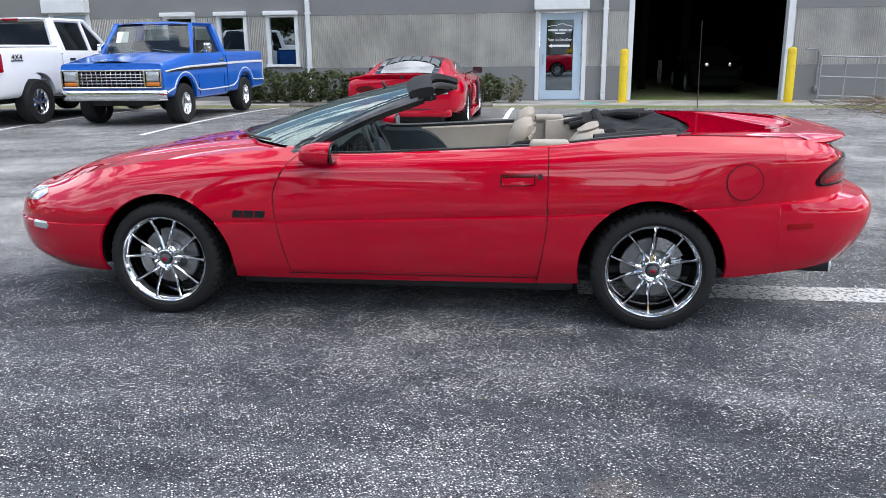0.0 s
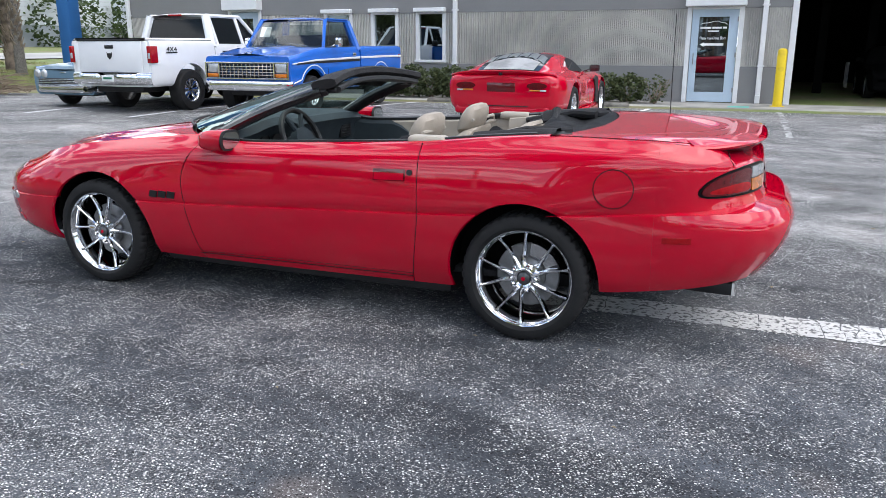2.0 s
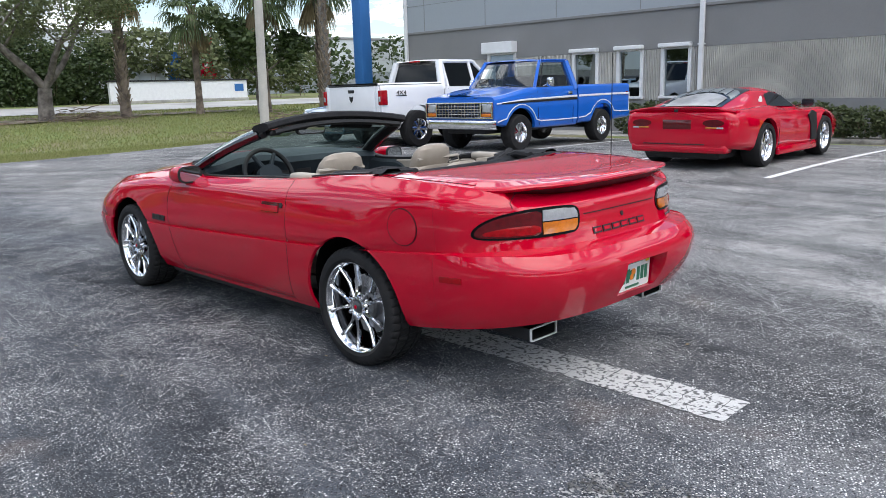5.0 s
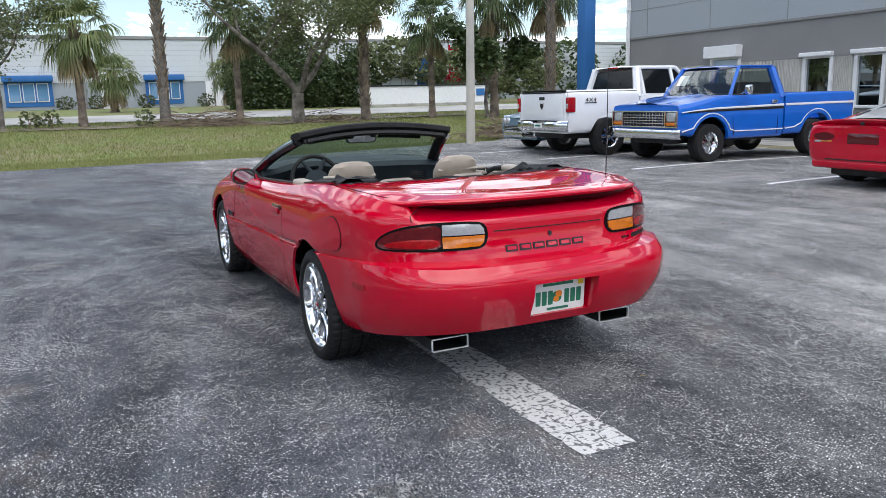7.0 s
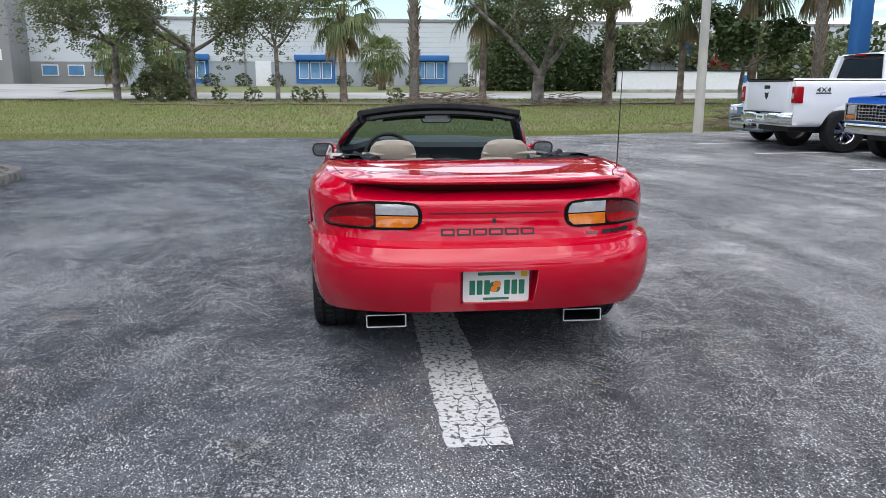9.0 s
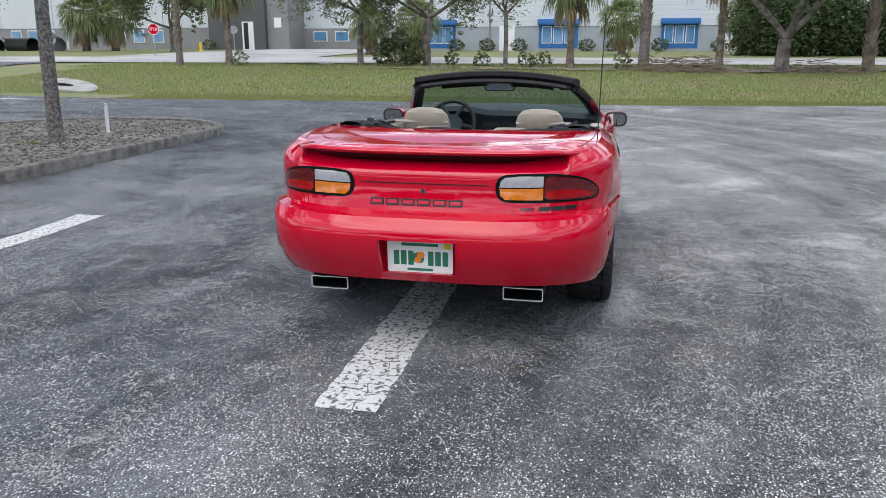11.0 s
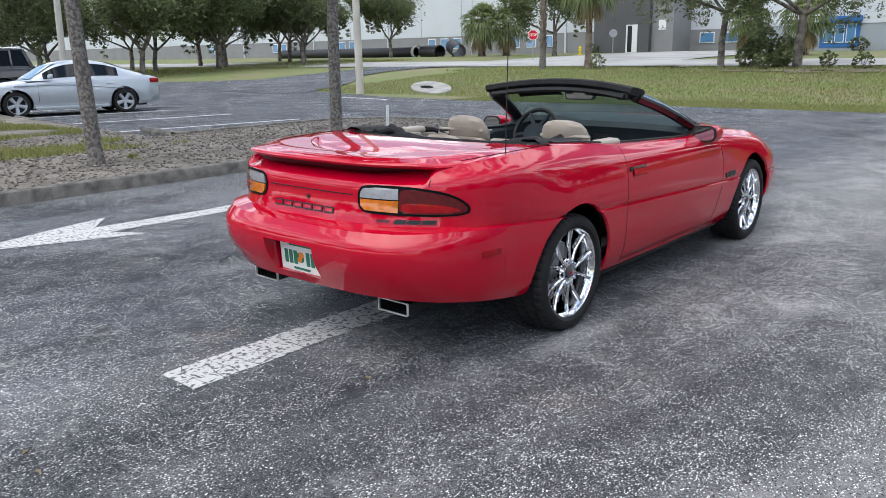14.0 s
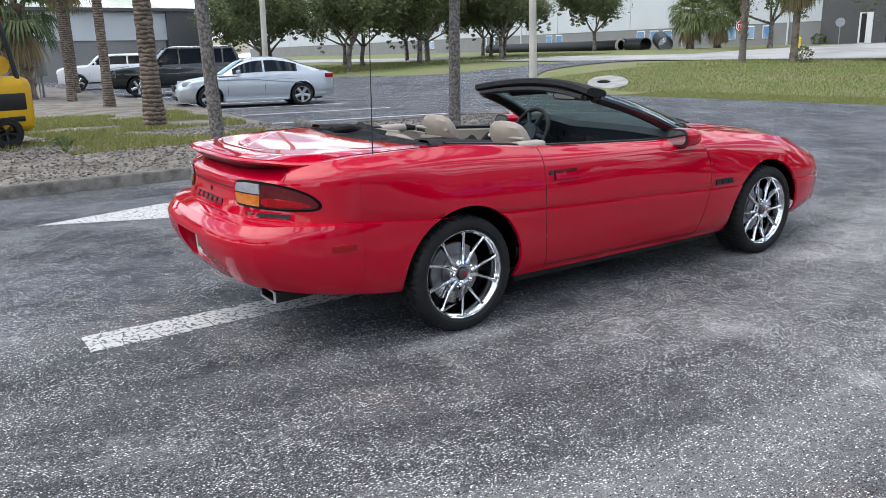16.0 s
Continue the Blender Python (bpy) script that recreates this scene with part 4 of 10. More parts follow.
bm = bmesh.new()
rows = []
for j in range(97):
    p, way, reach, zl = tail_edge(-1 + j / 48)
    row = []
    for t, dz in ((0.15, -0.004), (0.125, 0.0008), (0.10, 0.0016)):
        q = p - way * t
        row.append((q.x, q.y, deck_z(q.x, q.y) + dz))
    z0 = row[-1][2]
    for t in (0.3, 0.55, 0.8, 0.95):
        q = p + way * (-0.10 + (0.10 + reach) * t)
        row.append((q.x, q.y, max(z0 + (zl - z0) * t, deck_z(min(q.x, 2.245), q.y) + 0.0016 if t < 0.6 else 0.0)))
    for out, dz in ((0.0, -0.003), (0.004, -0.009), (0.001, -0.016), (-0.012, -0.023), (-0.05, -0.032), (-0.09, -0.038)):
        q = p + way * (reach + out)
        row.append((q.x, q.y, zl + dz))
    rows.append(row)
add_grid(bm, rows)
part("spoiler", bm, "red_paint", CAR, angle=50)
# dark strip in the hollow under the blade: brake lens and the lip's painted shade
bm = bmesh.new()
rows = []
for j in range(73):
    w = -0.74 + 1.48 * j / 72
    p, way, reach, zl = tail_edge(w)
    h = 0.004 + 0.026 * (1 - (abs(w) / 0.74) ** 3)
    rows.append([p + way * (reach - o) + Vector((0, 0, zl - p.z - d)) for o, d in ((0.012, 0.021), (0.020, 0.024 + 0.3 * h), (0.040, 0.024 + 0.7 * h), (0.050, 0.025 + h), (0.095, 0.028 + h))])
add_grid(bm, rows)
part("brake_light", bm, "lip_shade_paint", CAR, "dark strip under the spoiler lip, brake lens and painted shade", angle=50)

# sills along the cockpit, black belt strips
for mirror in (1, -1):
    bm = bmesh.new()
    rows = []
    for i in range(61):
        x = -0.60 + 1.97 * i / 60
        e = level_point(LAST, level_u(LAST, x))
        rows.append([(x, e[1] * mirror, e[2]), (x, (e[1] + 0.02) * mirror, e[2] + 0.006), (x, (e[1] + 0.045) * mirror, e[2] + 0.006), (x, (e[1] + 0.06) * mirror, e[2] - 0.006)])
    add_grid(bm, rows)
    part("sill_edge", bm, "red_paint", CAR)
    bm = bmesh.new()
    rows = []
    for i in range(61):
        x = -0.50 + 1.80 * i / 60
        e = level_point(LAST, level_u(LAST, x))
        y, z = e[1] + 0.05, e[2]
        rows.append([(x, (y - 0.012) * mirror, z), (x, (y - 0.010) * mirror, z + 0.014), (x, (y + 0.012) * mirror, z + 0.016), (x, (y + 0.035) * mirror, z + 0.008), (x, (y + 0.035) * mirror, z - 0.03)])
    add_grid(bm, rows)
    part("belt_strip", bm, "black_plastic", CAR, "black rubber belt strip")

# ---- wheels ----
def tyre_mesh(R=0.308, r_in=0.229, w=0.236, seg=90):
    bm = bmesh.new()
    half = w / 2
    prof = [(r_in, -half * 0.80), (r_in + 0.012, -half * 0.92), (r_in + 0.022, -half * 0.99), (R - 0.038, -half), (R - 0.022, -half * 0.95), (R - 0.010, -half * 0.88), (R - 0.003, -half * 0.80),
            (R, -half * 0.58), (R - 0.008, -half * 0.56), (R - 0.008, -half * 0.48), (R, -half * 0.46), (R, -half * 0.08), (R - 0.008, -half * 0.06), (R - 0.008, half * 0.06), (R, half * 0.08),
            (R, half * 0.46), (R - 0.008, half * 0.48), (R - 0.008, half * 0.56), (R, half * 0.58), (R - 0.003, half * 0.80), (R - 0.010, half * 0.88), (R - 0.022, half * 0.95), (R - 0.038, half), (r_in + 0.022, half * 0.99), (r_in + 0.012, half * 0.92), (r_in, half * 0.80)]
    rows = []
    for r, h in prof:
        ring = []
        for k in range(seg * 2):
            a = math.pi * k / seg
            groove = 0.007 if (k % 4 == 0 and r > R - 0.012) else 0.0
            ring.append(((r - groove) * math.cos(a), (r - groove) * math.sin(a), h))
        rows.append(ring)
    add_grid(bm, rows, closed=True)
    return bm


def build_wheel(parent, x, y, mirror):
    """Chrome wheel with five pairs of thin spokes; its axis along y."""
    m = pose(x, y, WHEEL_Z, 90 if mirror > 0 else -90, 0, 0) @ pose(0, 0, 0, 0, 0, 17 * (1 if x < 0 else 2))
    wheel = part("wheel", lathe([(0.0, 0.079), (0.026, 0.079), (0.030, 0.074), (0.030, 0.03), (0.0, 0.03)], 24), "badge_black", CAR, "chrome wheel with five pairs of thin spokes", m=m)
    part("tyre", tyre_mesh(), "tyre", wheel, "black low-profile tyre")
    bm = bmesh.new()
    prof = [(0.222, -0.10), (0.236, -0.105), (0.240, -0.098), (0.228, -0.08), (0.212, -0.05), (0.208, 0.02), (0.214, 0.07), (0.220, 0.088), (0.2265, 0.094), (0.230, 0.102), (0.2345, 0.104), (0.236, 0.098), (0.232, 0.088), (0.224, 0.076)]
    add_lathe(bm, [(min(r, 0.236), h) for r, h in prof], 72)
    part("rim", bm, "chrome", wheel, "bright chrome rim")
    for i in range(5):
        for d in (-1, 1):
            a0, a1 = radians(72 * i + 11 * d), radians(72 * i + 18 * d)
            bm = bmesh.new()
            rows = []
            for k in range(9):
                t = k / 8
                a = a0 + (a1 - a0) * t
                r = 0.052 + 0.170 * t
                w = 0.0120 - 0.0045 * t + 0.012 * max(0, 0.25 - t) + 0.006 * max(0, t - 0.88) / 0.12
                h = 0.090 + 0.004 * t - 0.012 * math.sin(math.pi * t)
                c = Vector((math.cos(a), math.sin(a), 0)) * r
                side = Vector((-math.sin(a), math.cos(a), 0))
                rows.append([c + side * s * w + Vector((0, 0, h + dz)) for s, dz in ((-1, -0.030), (-0.9, -0.006), (-0.35, 0.001), (0.35, 0.001), (0.9, -0.006), (1, -0.030))])
            add_grid(bm, rows, closed=True, cap=True)
            part("spoke", bm, "chrome", wheel)
    bm = lathe([(0.0, 0.074), (0.030, 0.074), (0.034, 0.082), (0.044, 0.086), (0.060, 0.082), (0.072, 0.070), (0.074, 0.02), (0.0, 0.02)], 40)
    part("hub", bm, "chrome", wheel)
    part("centre_cap", lathe([(0.0, 0.095), (0.022, 0.094), (0.029, 0.089), (0.030, 0.076)], 28), "grey_paint", wheel, "grey centre cap")
    part("cap_emblem", lathe([(0.0, 0.0975), (0.010, 0.0972), (0.012, 0.094)], 5), "red_paint", wheel, "small red emblem")
    for i in range(5):
        a = radians(72 * i + 36)
        mm = Matrix.Translation((0.060 * math.cos(a), 0.060 * math.sin(a), 0.0))
        part("lug_nut", lathe([(0.017, 0.05), (0.017, 0.072), (0.011, 0.078), (0.0105, 0.092), (0.006, 0.097), (0.0, 0.0975)], 6, mm), "chrome", wheel)
    part("brake_disc", lathe([(0.06, -0.012), (0.152, -0.012), (0.154, -0.006), (0.154, 0.010), (0.150, 0.014), (0.09, 0.014), (0.088, 0.026), (0.0, 0.026)], 48), "steel", wheel, "grey steel brake disc")
    bm = bmesh.new()
    rows = []
    for k in range(9):
        a = radians(-28 + 56 * k / 8 + (170 if x < 0 else 20))
        rows.append([Vector((r * math.cos(a), r * math.sin(a), h)) for r, h in ((0.10, 0.016), (0.105, 0.042), (0.165, 0.042), (0.170, 0.0), (0.165, -0.03), (0.1, -0.03))])
    add_grid(bm, rows, closed=True, cap=True)
    part("caliper", bm, "dull_chrome", wheel)
    return wheel


for x in (AXLE_F, AXLE_R):
    for mirror in (1, -1):
        build_wheel(CAR, x, -0.752 if mirror > 0 else 0.752, mirror)
# wheel wells and underbody
for ax, az, r in ARCHES:
    for mirror in (1, -1):
        bm = bmesh.new()
        rows = []
        for k in range(25):
            a = radians(-4 + 188 * k / 24)
            rows.append([(ax + (r + 0.008) * math.cos(a), -y * mirror, az + (r + 0.008) * math.sin(a)) for y in (0.795 + 0.075 * max(0.0, math.sin(a)), 0.75, 0.672)] + [(ax + 0.05 * math.cos(a), -0.668 * mirror, az + 0.05 * math.sin(a))])
        add_grid(bm, rows)
        part("wheel_well", bm, "liner_black", CAR, "black wheel well liner")
part("underbody", box(-2.05, 1.72, -0.56, 0.56, 0.185, 0.40, 0.04), "dark_metal", CAR, "dark underbody")
bm = box(-0.88, 0.90, -0.78, 0.78, 0.165, 0.27, 0.03)
part("floor_pan", bm, "dark_metal", CAR, "dark underbody")

# ---- convertible: glass, cabin and trim ----
def ws_point(s, h, out=0.0):
    """A point of the windscreen: s across from -1 to 1, h up from 0 to 1."""
    a = Vector((-1.06 + 0.50 * s * s, 0.745 * s, 0.918 - 0.015 * s * s))
    b = Vector((-0.03 + 0.075 * s * s, 0.560 * s, 1.212 - 0.045 * s * s))
    p = a.lerp(b, h)
    bulge = 0.022 * math.sin(math.pi * h)
    return p + Vector((-0.25, 0, 0.95)) * (bulge + out)


bm = add_grid(bmesh.new(), [[ws_point(1.03 * (-1 + 2 * i / 24), h / 12) for h in range(13)] for i in range(25)])
ws = part("windscreen", bm, "glass_car", CAR, "clear raked windscreen with a green tint")
ws.visible_shadow = False


def add_ribbon(bm, pts, ups, w, h):
    """A bar of rounded section along points; ups give its height direction."""
    rows = []
    for i, p in enumerate(pts):
        d = (pts[min(i + 1, len(pts) - 1)] - pts[max(i - 1, 0)]).normalized()
        u = (ups[i] - d * ups[i].dot(d)).normalized()
        s = d.cross(u)
        rows.append([p + s * a * w / 2 + u * b * h / 2 for a, b in ((-1, -0.6), (-1, 0.5), (-0.7, 0.95), (0, 1.05), (0.7, 0.95), (1, 0.5), (1, -0.6), (0.7, -1), (-0.7, -1))])
    return add_grid(bm, rows, closed=True, cap=True)


for mirror in (1, -1):
    pts = [ws_point(-1.0 * mirror, h / 10, -0.030) + Vector((0.012, 0, 0)) for h in range(-1, 11)]
    pts[0] += Vector((0.04, 0, 0.02))
    part("windscreen_pillar", add_ribbon(bmesh.new(), pts, [Vector((-0.3, -0.6 * mirror, 0.7))] * len(pts), 0.082, 0.056), "black_paint", CAR, "gloss black windscreen pillar")
    inner = [ws_point(-0.985 * mirror, h / 10, -0.012) + Vector((0.045, 0.012 * mirror, -0.015)) for h in range(0, 11)]
    part("pillar_seal", add_ribbon(bmesh.new(), inner, [Vector((-0.3, -0.6 * mirror, 0.7))] * len(inner), 0.070, 0.045), "black_plastic", CAR, "black rubber pillar seal")
    # small fixed corner behind the pillar foot
    bm = bmesh.new()
    tri = [Vector((-0.56, -0.765 * mirror, 0.895)), Vector((-0.42, -0.775 * mirror, 0.878)), Vector((-0.41, -0.76 * mirror, 0.89)), Vector((-0.45, -0.735 * mirror, 0.955)), Vector((-0.52, -0.735 * mirror, 0.935))]
    a = [bm.verts.new(p) for p in tri]
    b = [bm.verts.new(p + Vector((0, 0.02 * mirror, 0))) for p in tri]
    bm.faces.new(a)
    bm.faces.new(b[::-1])
    for i in range(5):
        bm.faces.new((a[i], b[i], b[(i + 1) % 5], a[(i + 1) % 5]))
    part("corner_sail", bm, "black_plastic", CAR, "black corner trim behind the pillar", smooth=False)
pts = [ws_point(-1.04 + 2.08 * i / 24, 1.0, 0.004) + Vector((0.045, 0, 0.0)) for i in range(25)]
part("windscreen_header", add_ribbon(bmesh.new(), pts, [Vector((-0.2, 0, 1))] * 25, 0.135, 0.050), "black_cloth", CAR, "black header rail along the windscreen top")
pts = [ws_point(-0.93 + 1.86 * i / 24, 1.0, -0.03) + Vector((0.09, 0, -0.008)) for i in range(25)]
part("header_seal", add_ribbon(bmesh.new(), pts, [Vector((-0.2, 0, 1))] * 25, 0.06, 0.03), "black_plastic", CAR, "black rubber header seal")
for mirror in (1, -1):
    part("latch", box(0.05, 0.14, -0.50 * mirror - 0.04, -0.50 * mirror + 0.04, 1.120, 1.150, 0.010), "dark_metal", CAR, "black roof latch")
    bm = bmesh.new()
    add_grid(bm, [[ws_point(mirror * (0.16 + 0.55 * i / 8), 0.97 - 0.10 * j / 3, -0.025 - 0.01 * j) + Vector((0.03, 0, 0)) for j in range(4)] for i in range(9)])
    bmesh.ops.solidify(bm, geom=bm.faces, thickness=0.014)
    part("sun_visor", bm, "black_cloth", CAR, "dark folded sun visor")
# rear-view mirror
bm = bmesh.new()
add_prism(bm, rounded_rect(0.235, 0.068, 0.030), 0.030, pose(-0.215, 0, 1.125, 90, 0, 90))
mirror_ob = part("rear_view_mirror", bm, "black_plastic", CAR, "black rear-view mirror")
add_bm = bmesh.new()
add_prism(add_bm, rounded_rect(0.215, 0.052, 0.024), 0.004, pose(-0.186, 0, 1.125, 90, 0, 90))
part("mirror_glass", add_bm, "mirror", mirror_ob)
part("mirror_stem", tube([(-0.20, 0, 1.15), (-0.235, 0, 1.195)], 0.010), "black_plastic", mirror_ob)

# cowl with wipers
bm = bmesh.new()
add_grid(bm, [[Vector((-1.06 + 0.49 * s * s + dx, 0.75 * s, 0.918 + dz - 0.02 * s * s)) for dx, dz in ((-0.10, -0.040), (-0.06, -0.045), (0.02, -0.03))] for s in (-1 + 2 * i / 24 for i in range(25))])
part("cowl", bm, "black_plastic", CAR, "black slatted cowl under the windscreen")
for y0, y1 in ((-0.62, -0.05), (-0.02, 0.55)):
    pts = [Vector((-1.085 + 0.48 * (y / 0.74) ** 2, y, 0.915)) for y in (y0 + (y1 - y0) * k / 8 for k in range(9))]
    w = part("wiper", tube([p + Vector((0.02, 0, 0.012)) for p in pts], 0.008, 6), "black_plastic", CAR, "black wiper arm")

# cabin tub
bm = box(-0.80, 1.40, -0.74, 0.74, 0.27, 0.30)
part("cabin_floor", bm, "black_cloth", CAR, "black carpet", smooth=False)
for mirror in (1, -1):
    bm = bmesh.new()
    rows = []
    for i in range(25):
        x = -0.42 + 1.16 * i / 24
        e = level_point(LAST, level_u(LAST, x))
        rows.append([(x, mirror * (e[1] + o), e[2] + dz) for o, dz in ((0.075, 0.0), (0.095, -0.02), (0.10, -0.17), (0.115, -0.21), (0.13, -0.26), (0.12, -0.55))])
    add_grid(bm, rows)
    dc = part("door_card", bm, "tan_plastic", CAR, "beige door lining")
    bm = bmesh.new()
    rows = []
    for i in range(13):
        x = -0.42 + 0.55 * i / 12
        e = level_point(LAST, level_u(LAST, x))
        k = max(0.0, (i - 6) / 6)
        rows.append([(x, mirror * (e[1] + o), e[2] + dz) for o, dz in ((0.088, -0.008 - 0.24 * k * k), (0.108, -0.03 - 0.22 * k * k), (0.128, -0.27), (0.135, -0.50))])
    add_grid(bm, rows)
    part("door_trim", bm, "dash_plastic", dc, "black door trim panel with switches")
    bm = bmesh.new()
    add_box(bm, -0.12, 0.16, mirror * -0.705 - 0.03, mirror * -0.705 + 0.03, 0.655, 0.69, 0.012)
    part("armrest", bm, "dash_plastic", dc, "black door armrest")
    bm = bmesh.new()
    rows = []
    for i in range(13):
        x = 0.74 + 0.64 * i / 12
        e = level_point(LAST, level_u(LAST, x))
        rows.append([(x, mirror * (e[1] + o), e[2] + dz) for o, dz in ((0.07, 0.002), (0.13, -0.01), (0.15, -0.08), (0.16, -0.40))])
    add_grid(bm, rows)
    part("rear_side_trim", bm, "tan_plastic", CAR, "beige rear side trim")
    # belt guide on the sill
    bm = bmesh.new()
    add_box(bm, 0.66, 0.86, mirror * -0.735 - 0.045, mirror * -0.735 + 0.045, 0.895, 0.945, 0.022, 3)
    part("belt_guide", bm, "tan_plastic", CAR, "beige seat belt guide")
    part("belt", tube([(0.52, mirror * -0.60, 0.86), (0.60, mirror * -0.68, 0.915), (0.70, mirror * -0.72, 0.93)], [0.018, 0.016, 0.016], 6), "black_cloth", CAR, "black seat belt")

# dashboard
bm = bmesh.new()
rows = []
for i in range(41):
    y = -0.72 + 1.44 * i / 40
    hump = math.exp(-((y + 0.37) / 0.20) ** 4) * 0.035
    back = 0.05 * math.exp(-((y + 0.37) / 0.22) ** 4)
    side = -0.05 * (abs(y) / 0.72) ** 3
    cut = -1.0 + 0.50 * (y / 0.745) ** 2
    rows.append([(max(x, cut + 0.03 * k), y, z) for k, (x, z) in enumerate( ((-1.0, 0.905 + 0.02 * (1 - (y / 0.72) ** 2)), (-0.80, 0.938 + side * 0.3 + 0.025 * (1 - (y / 0.72) ** 2)), (-0.54, 0.950 + hump * 0.6 + side * 0.4), (-0.40 + back, 0.932 + hump + side * 0.4), (-0.365 + back, 0.895 + hump + side * 0.4), (-0.40, 0.845 + side * 0.3), (-0.43, 0.74), (-0.50, 0.62), (-0.62, 0.50), (-0.70, 0.30)))])
add_grid(bm, rows)
dash = part("dashboard", bm, "dash_plastic", CAR, "dark grey moulded dashboard")
for y0 in (-0.10, 0.06, 0.55):
    for k in range(5):
        part("vent_slat", box(-0.425, -0.395, y0 - 0.06, y0 + 0.06, 0.765 + 0.017 * k, 0.770 + 0.017 * k, 0.001), "black_plastic", dash)
    part("vent_frame", box(-0.44, -0.402, y0 - 0.07, y0 + 0.07, 0.755, 0.850, 0.008), "black_plastic", dash)
for y0, r in ((-0.45, 0.045), (-0.33, 0.045), (-0.53, 0.028), (-0.25, 0.028)):
    part("gauge", lathe([(0.0, 0.006), (r * 0.9, 0.006), (r, 0.012), (r * 1.05, 0.0)], 24, pose(-0.392, y0, 0.83, 0, 100, 0)), "black_plastic", dash, "round dark gauge with a pale rim")
part("radio", box(-0.46, -0.425, -0.10, 0.10, 0.62, 0.73, 0.006), "black_plastic", dash)
part("centre_console", box(-0.52, 0.55, -0.12, 0.12, 0.28, 0.545, 0.03, 3), "dash_plastic", CAR, "dark centre console between the seats")
part("gear_lever", tube([(-0.18, 0, 0.54), (-0.20, 0, 0.66), (-0.20, 0, 0.70)], [0.03, 0.012, 0.026], 10), "black_plastic", CAR, "black gear lever")

# steering wheel
sw = pose(-0.185, -0.365, 0.845, 0, 66, 0)
bm = bmesh.new()
rows = []
for i in range(48):
    a = 2 * math.pi * i / 48
    c = Vector((math.cos(a), math.sin(a), 0))
    rows.append([c * (0.178 + 0.016 * math.cos(b)) + Vector((0, 0, 0.017 * math.sin(b))) for b in (2 * math.pi * k / 10 for k in range(10))])
rows.append(rows[0])
add_grid(bm, rows, closed=True)
bmesh.ops.remove_doubles(bm, verts=bm.verts, dist=0.0004)
steer = part("steering_wheel", bm, "black_plastic", CAR, "black leather steering wheel", m=sw)
bm = bmesh.new()
add_prism(bm, [(0.10 * math.cos(a) * (1.0 if math.cos(a) > 0 else 0.75), 0.088 * math.sin(a)) for a in (2 * math.pi * k / 24 for k in range(24))], 0.045, pose(0.01, 0, -0.02))
part("horn_pad", bm, "dash_plastic", steer, "dark horn pad", angle=50)
for a in (80, 280, 150, 210):
    c = Vector((math.cos(radians(a)), math.sin(radians(a)), 0))
    part("wheel_spoke", tube([c * 0.06, c * 0.17], [0.018, 0.013], 8), "dash_plastic", steer)
part("steering_column", tube([(0, 0, -0.02), (0, 0, -0.28)], 0.045, 12), "dash_plastic", steer)


# seats
def seat_loft(rows_def, n=24):
    """Rounded cushion from sections: centre, half width, half thickness, along z or x."""
    bm = bmesh.new()
    rows = []
    for c, ax, hw, ht, p in rows_def:
        ring = []
        for k in range(n):
            a = 2 * math.pi * k / n
            ca, sa = math.cos(a), math.sin(a)
            u = math.copysign(abs(ca) ** (2 / p), ca) * hw
            v = math.copysign(abs(sa) ** (2 / p), sa) * ht
            ring.append(Vector(c) + Vector((0, u, 0)) + Vector(ax) * v)
        rows.append(ring)
    add_grid(bm, rows, closed=True, cap=True)
    return bm


for y in (-0.375, 0.375):
    seat = part("seat_cushion", seat_loft([((0.00, y, 0.46), (0, 0, 1), 0.20, 0.05, 3), ((0.04, y, 0.47), (0, 0, 1), 0.235, 0.08, 3), ((0.30, y, 0.455), (0, 0, 1), 0.245, 0.09, 3), ((0.50, y, 0.43), (0, 0, 1), 0.23, 0.08, 3)]), "tan_leather", CAR, "beige leather seat")
    part("seat_base", box(0.0, 0.5, y - 0.2, y + 0.2, 0.30, 0.42, 0.03), "dash_plastic", seat)
    part("backrest", seat_loft([((0.42, y, 0.44), (0.95, 0, 0.3), 0.20, 0.06, 3), ((0.45, y, 0.52), (0.95, 0, 0.3), 0.245, 0.085, 3), ((0.52, y, 0.68), (0.95, 0, 0.3), 0.255, 0.09, 3), ((0.575, y, 0.80), (0.95, 0, 0.3), 0.235, 0.085, 3), ((0.605, y, 0.855), (0.95, 0, 0.28), 0.185, 0.078, 3), ((0.62, y, 0.875), (0.95, 0, 0.28), 0.150, 0.062, 3)]), "tan_leather", seat)
    part("headrest", seat_loft([((0.575, y, 0.850), (0.95, 0, 0.28), 0.125, 0.050, 2.8), ((0.585, y, 0.880), (0.95, 0, 0.28), 0.155, 0.068, 3.0), ((0.600, y, 0.93), (0.95, 0, 0.25), 0.156, 0.072, 3.0), ((0.612, y, 0.978), (0.95, 0, 0.25), 0.140, 0.066, 2.8), ((0.617, y, 1.008), (0.95, 0, 0.25), 0.110, 0.048, 2.5), ((0.618, y, 1.020), (0.95, 0, 0.25), 0.06, 0.022, 2.2)]), "tan_leather", seat)
    part("belt_hook", tube([(0.64, y - math.copysign(0.15, -y) * -1, 0.93), (0.66, y + math.copysign(0.20, y), 0.935), (0.67, y + math.copysign(0.20, y), 0.90), (0.62, y + math.copysign(0.16, y), 0.885)], 0.010, 6), "tan_plastic", seat)
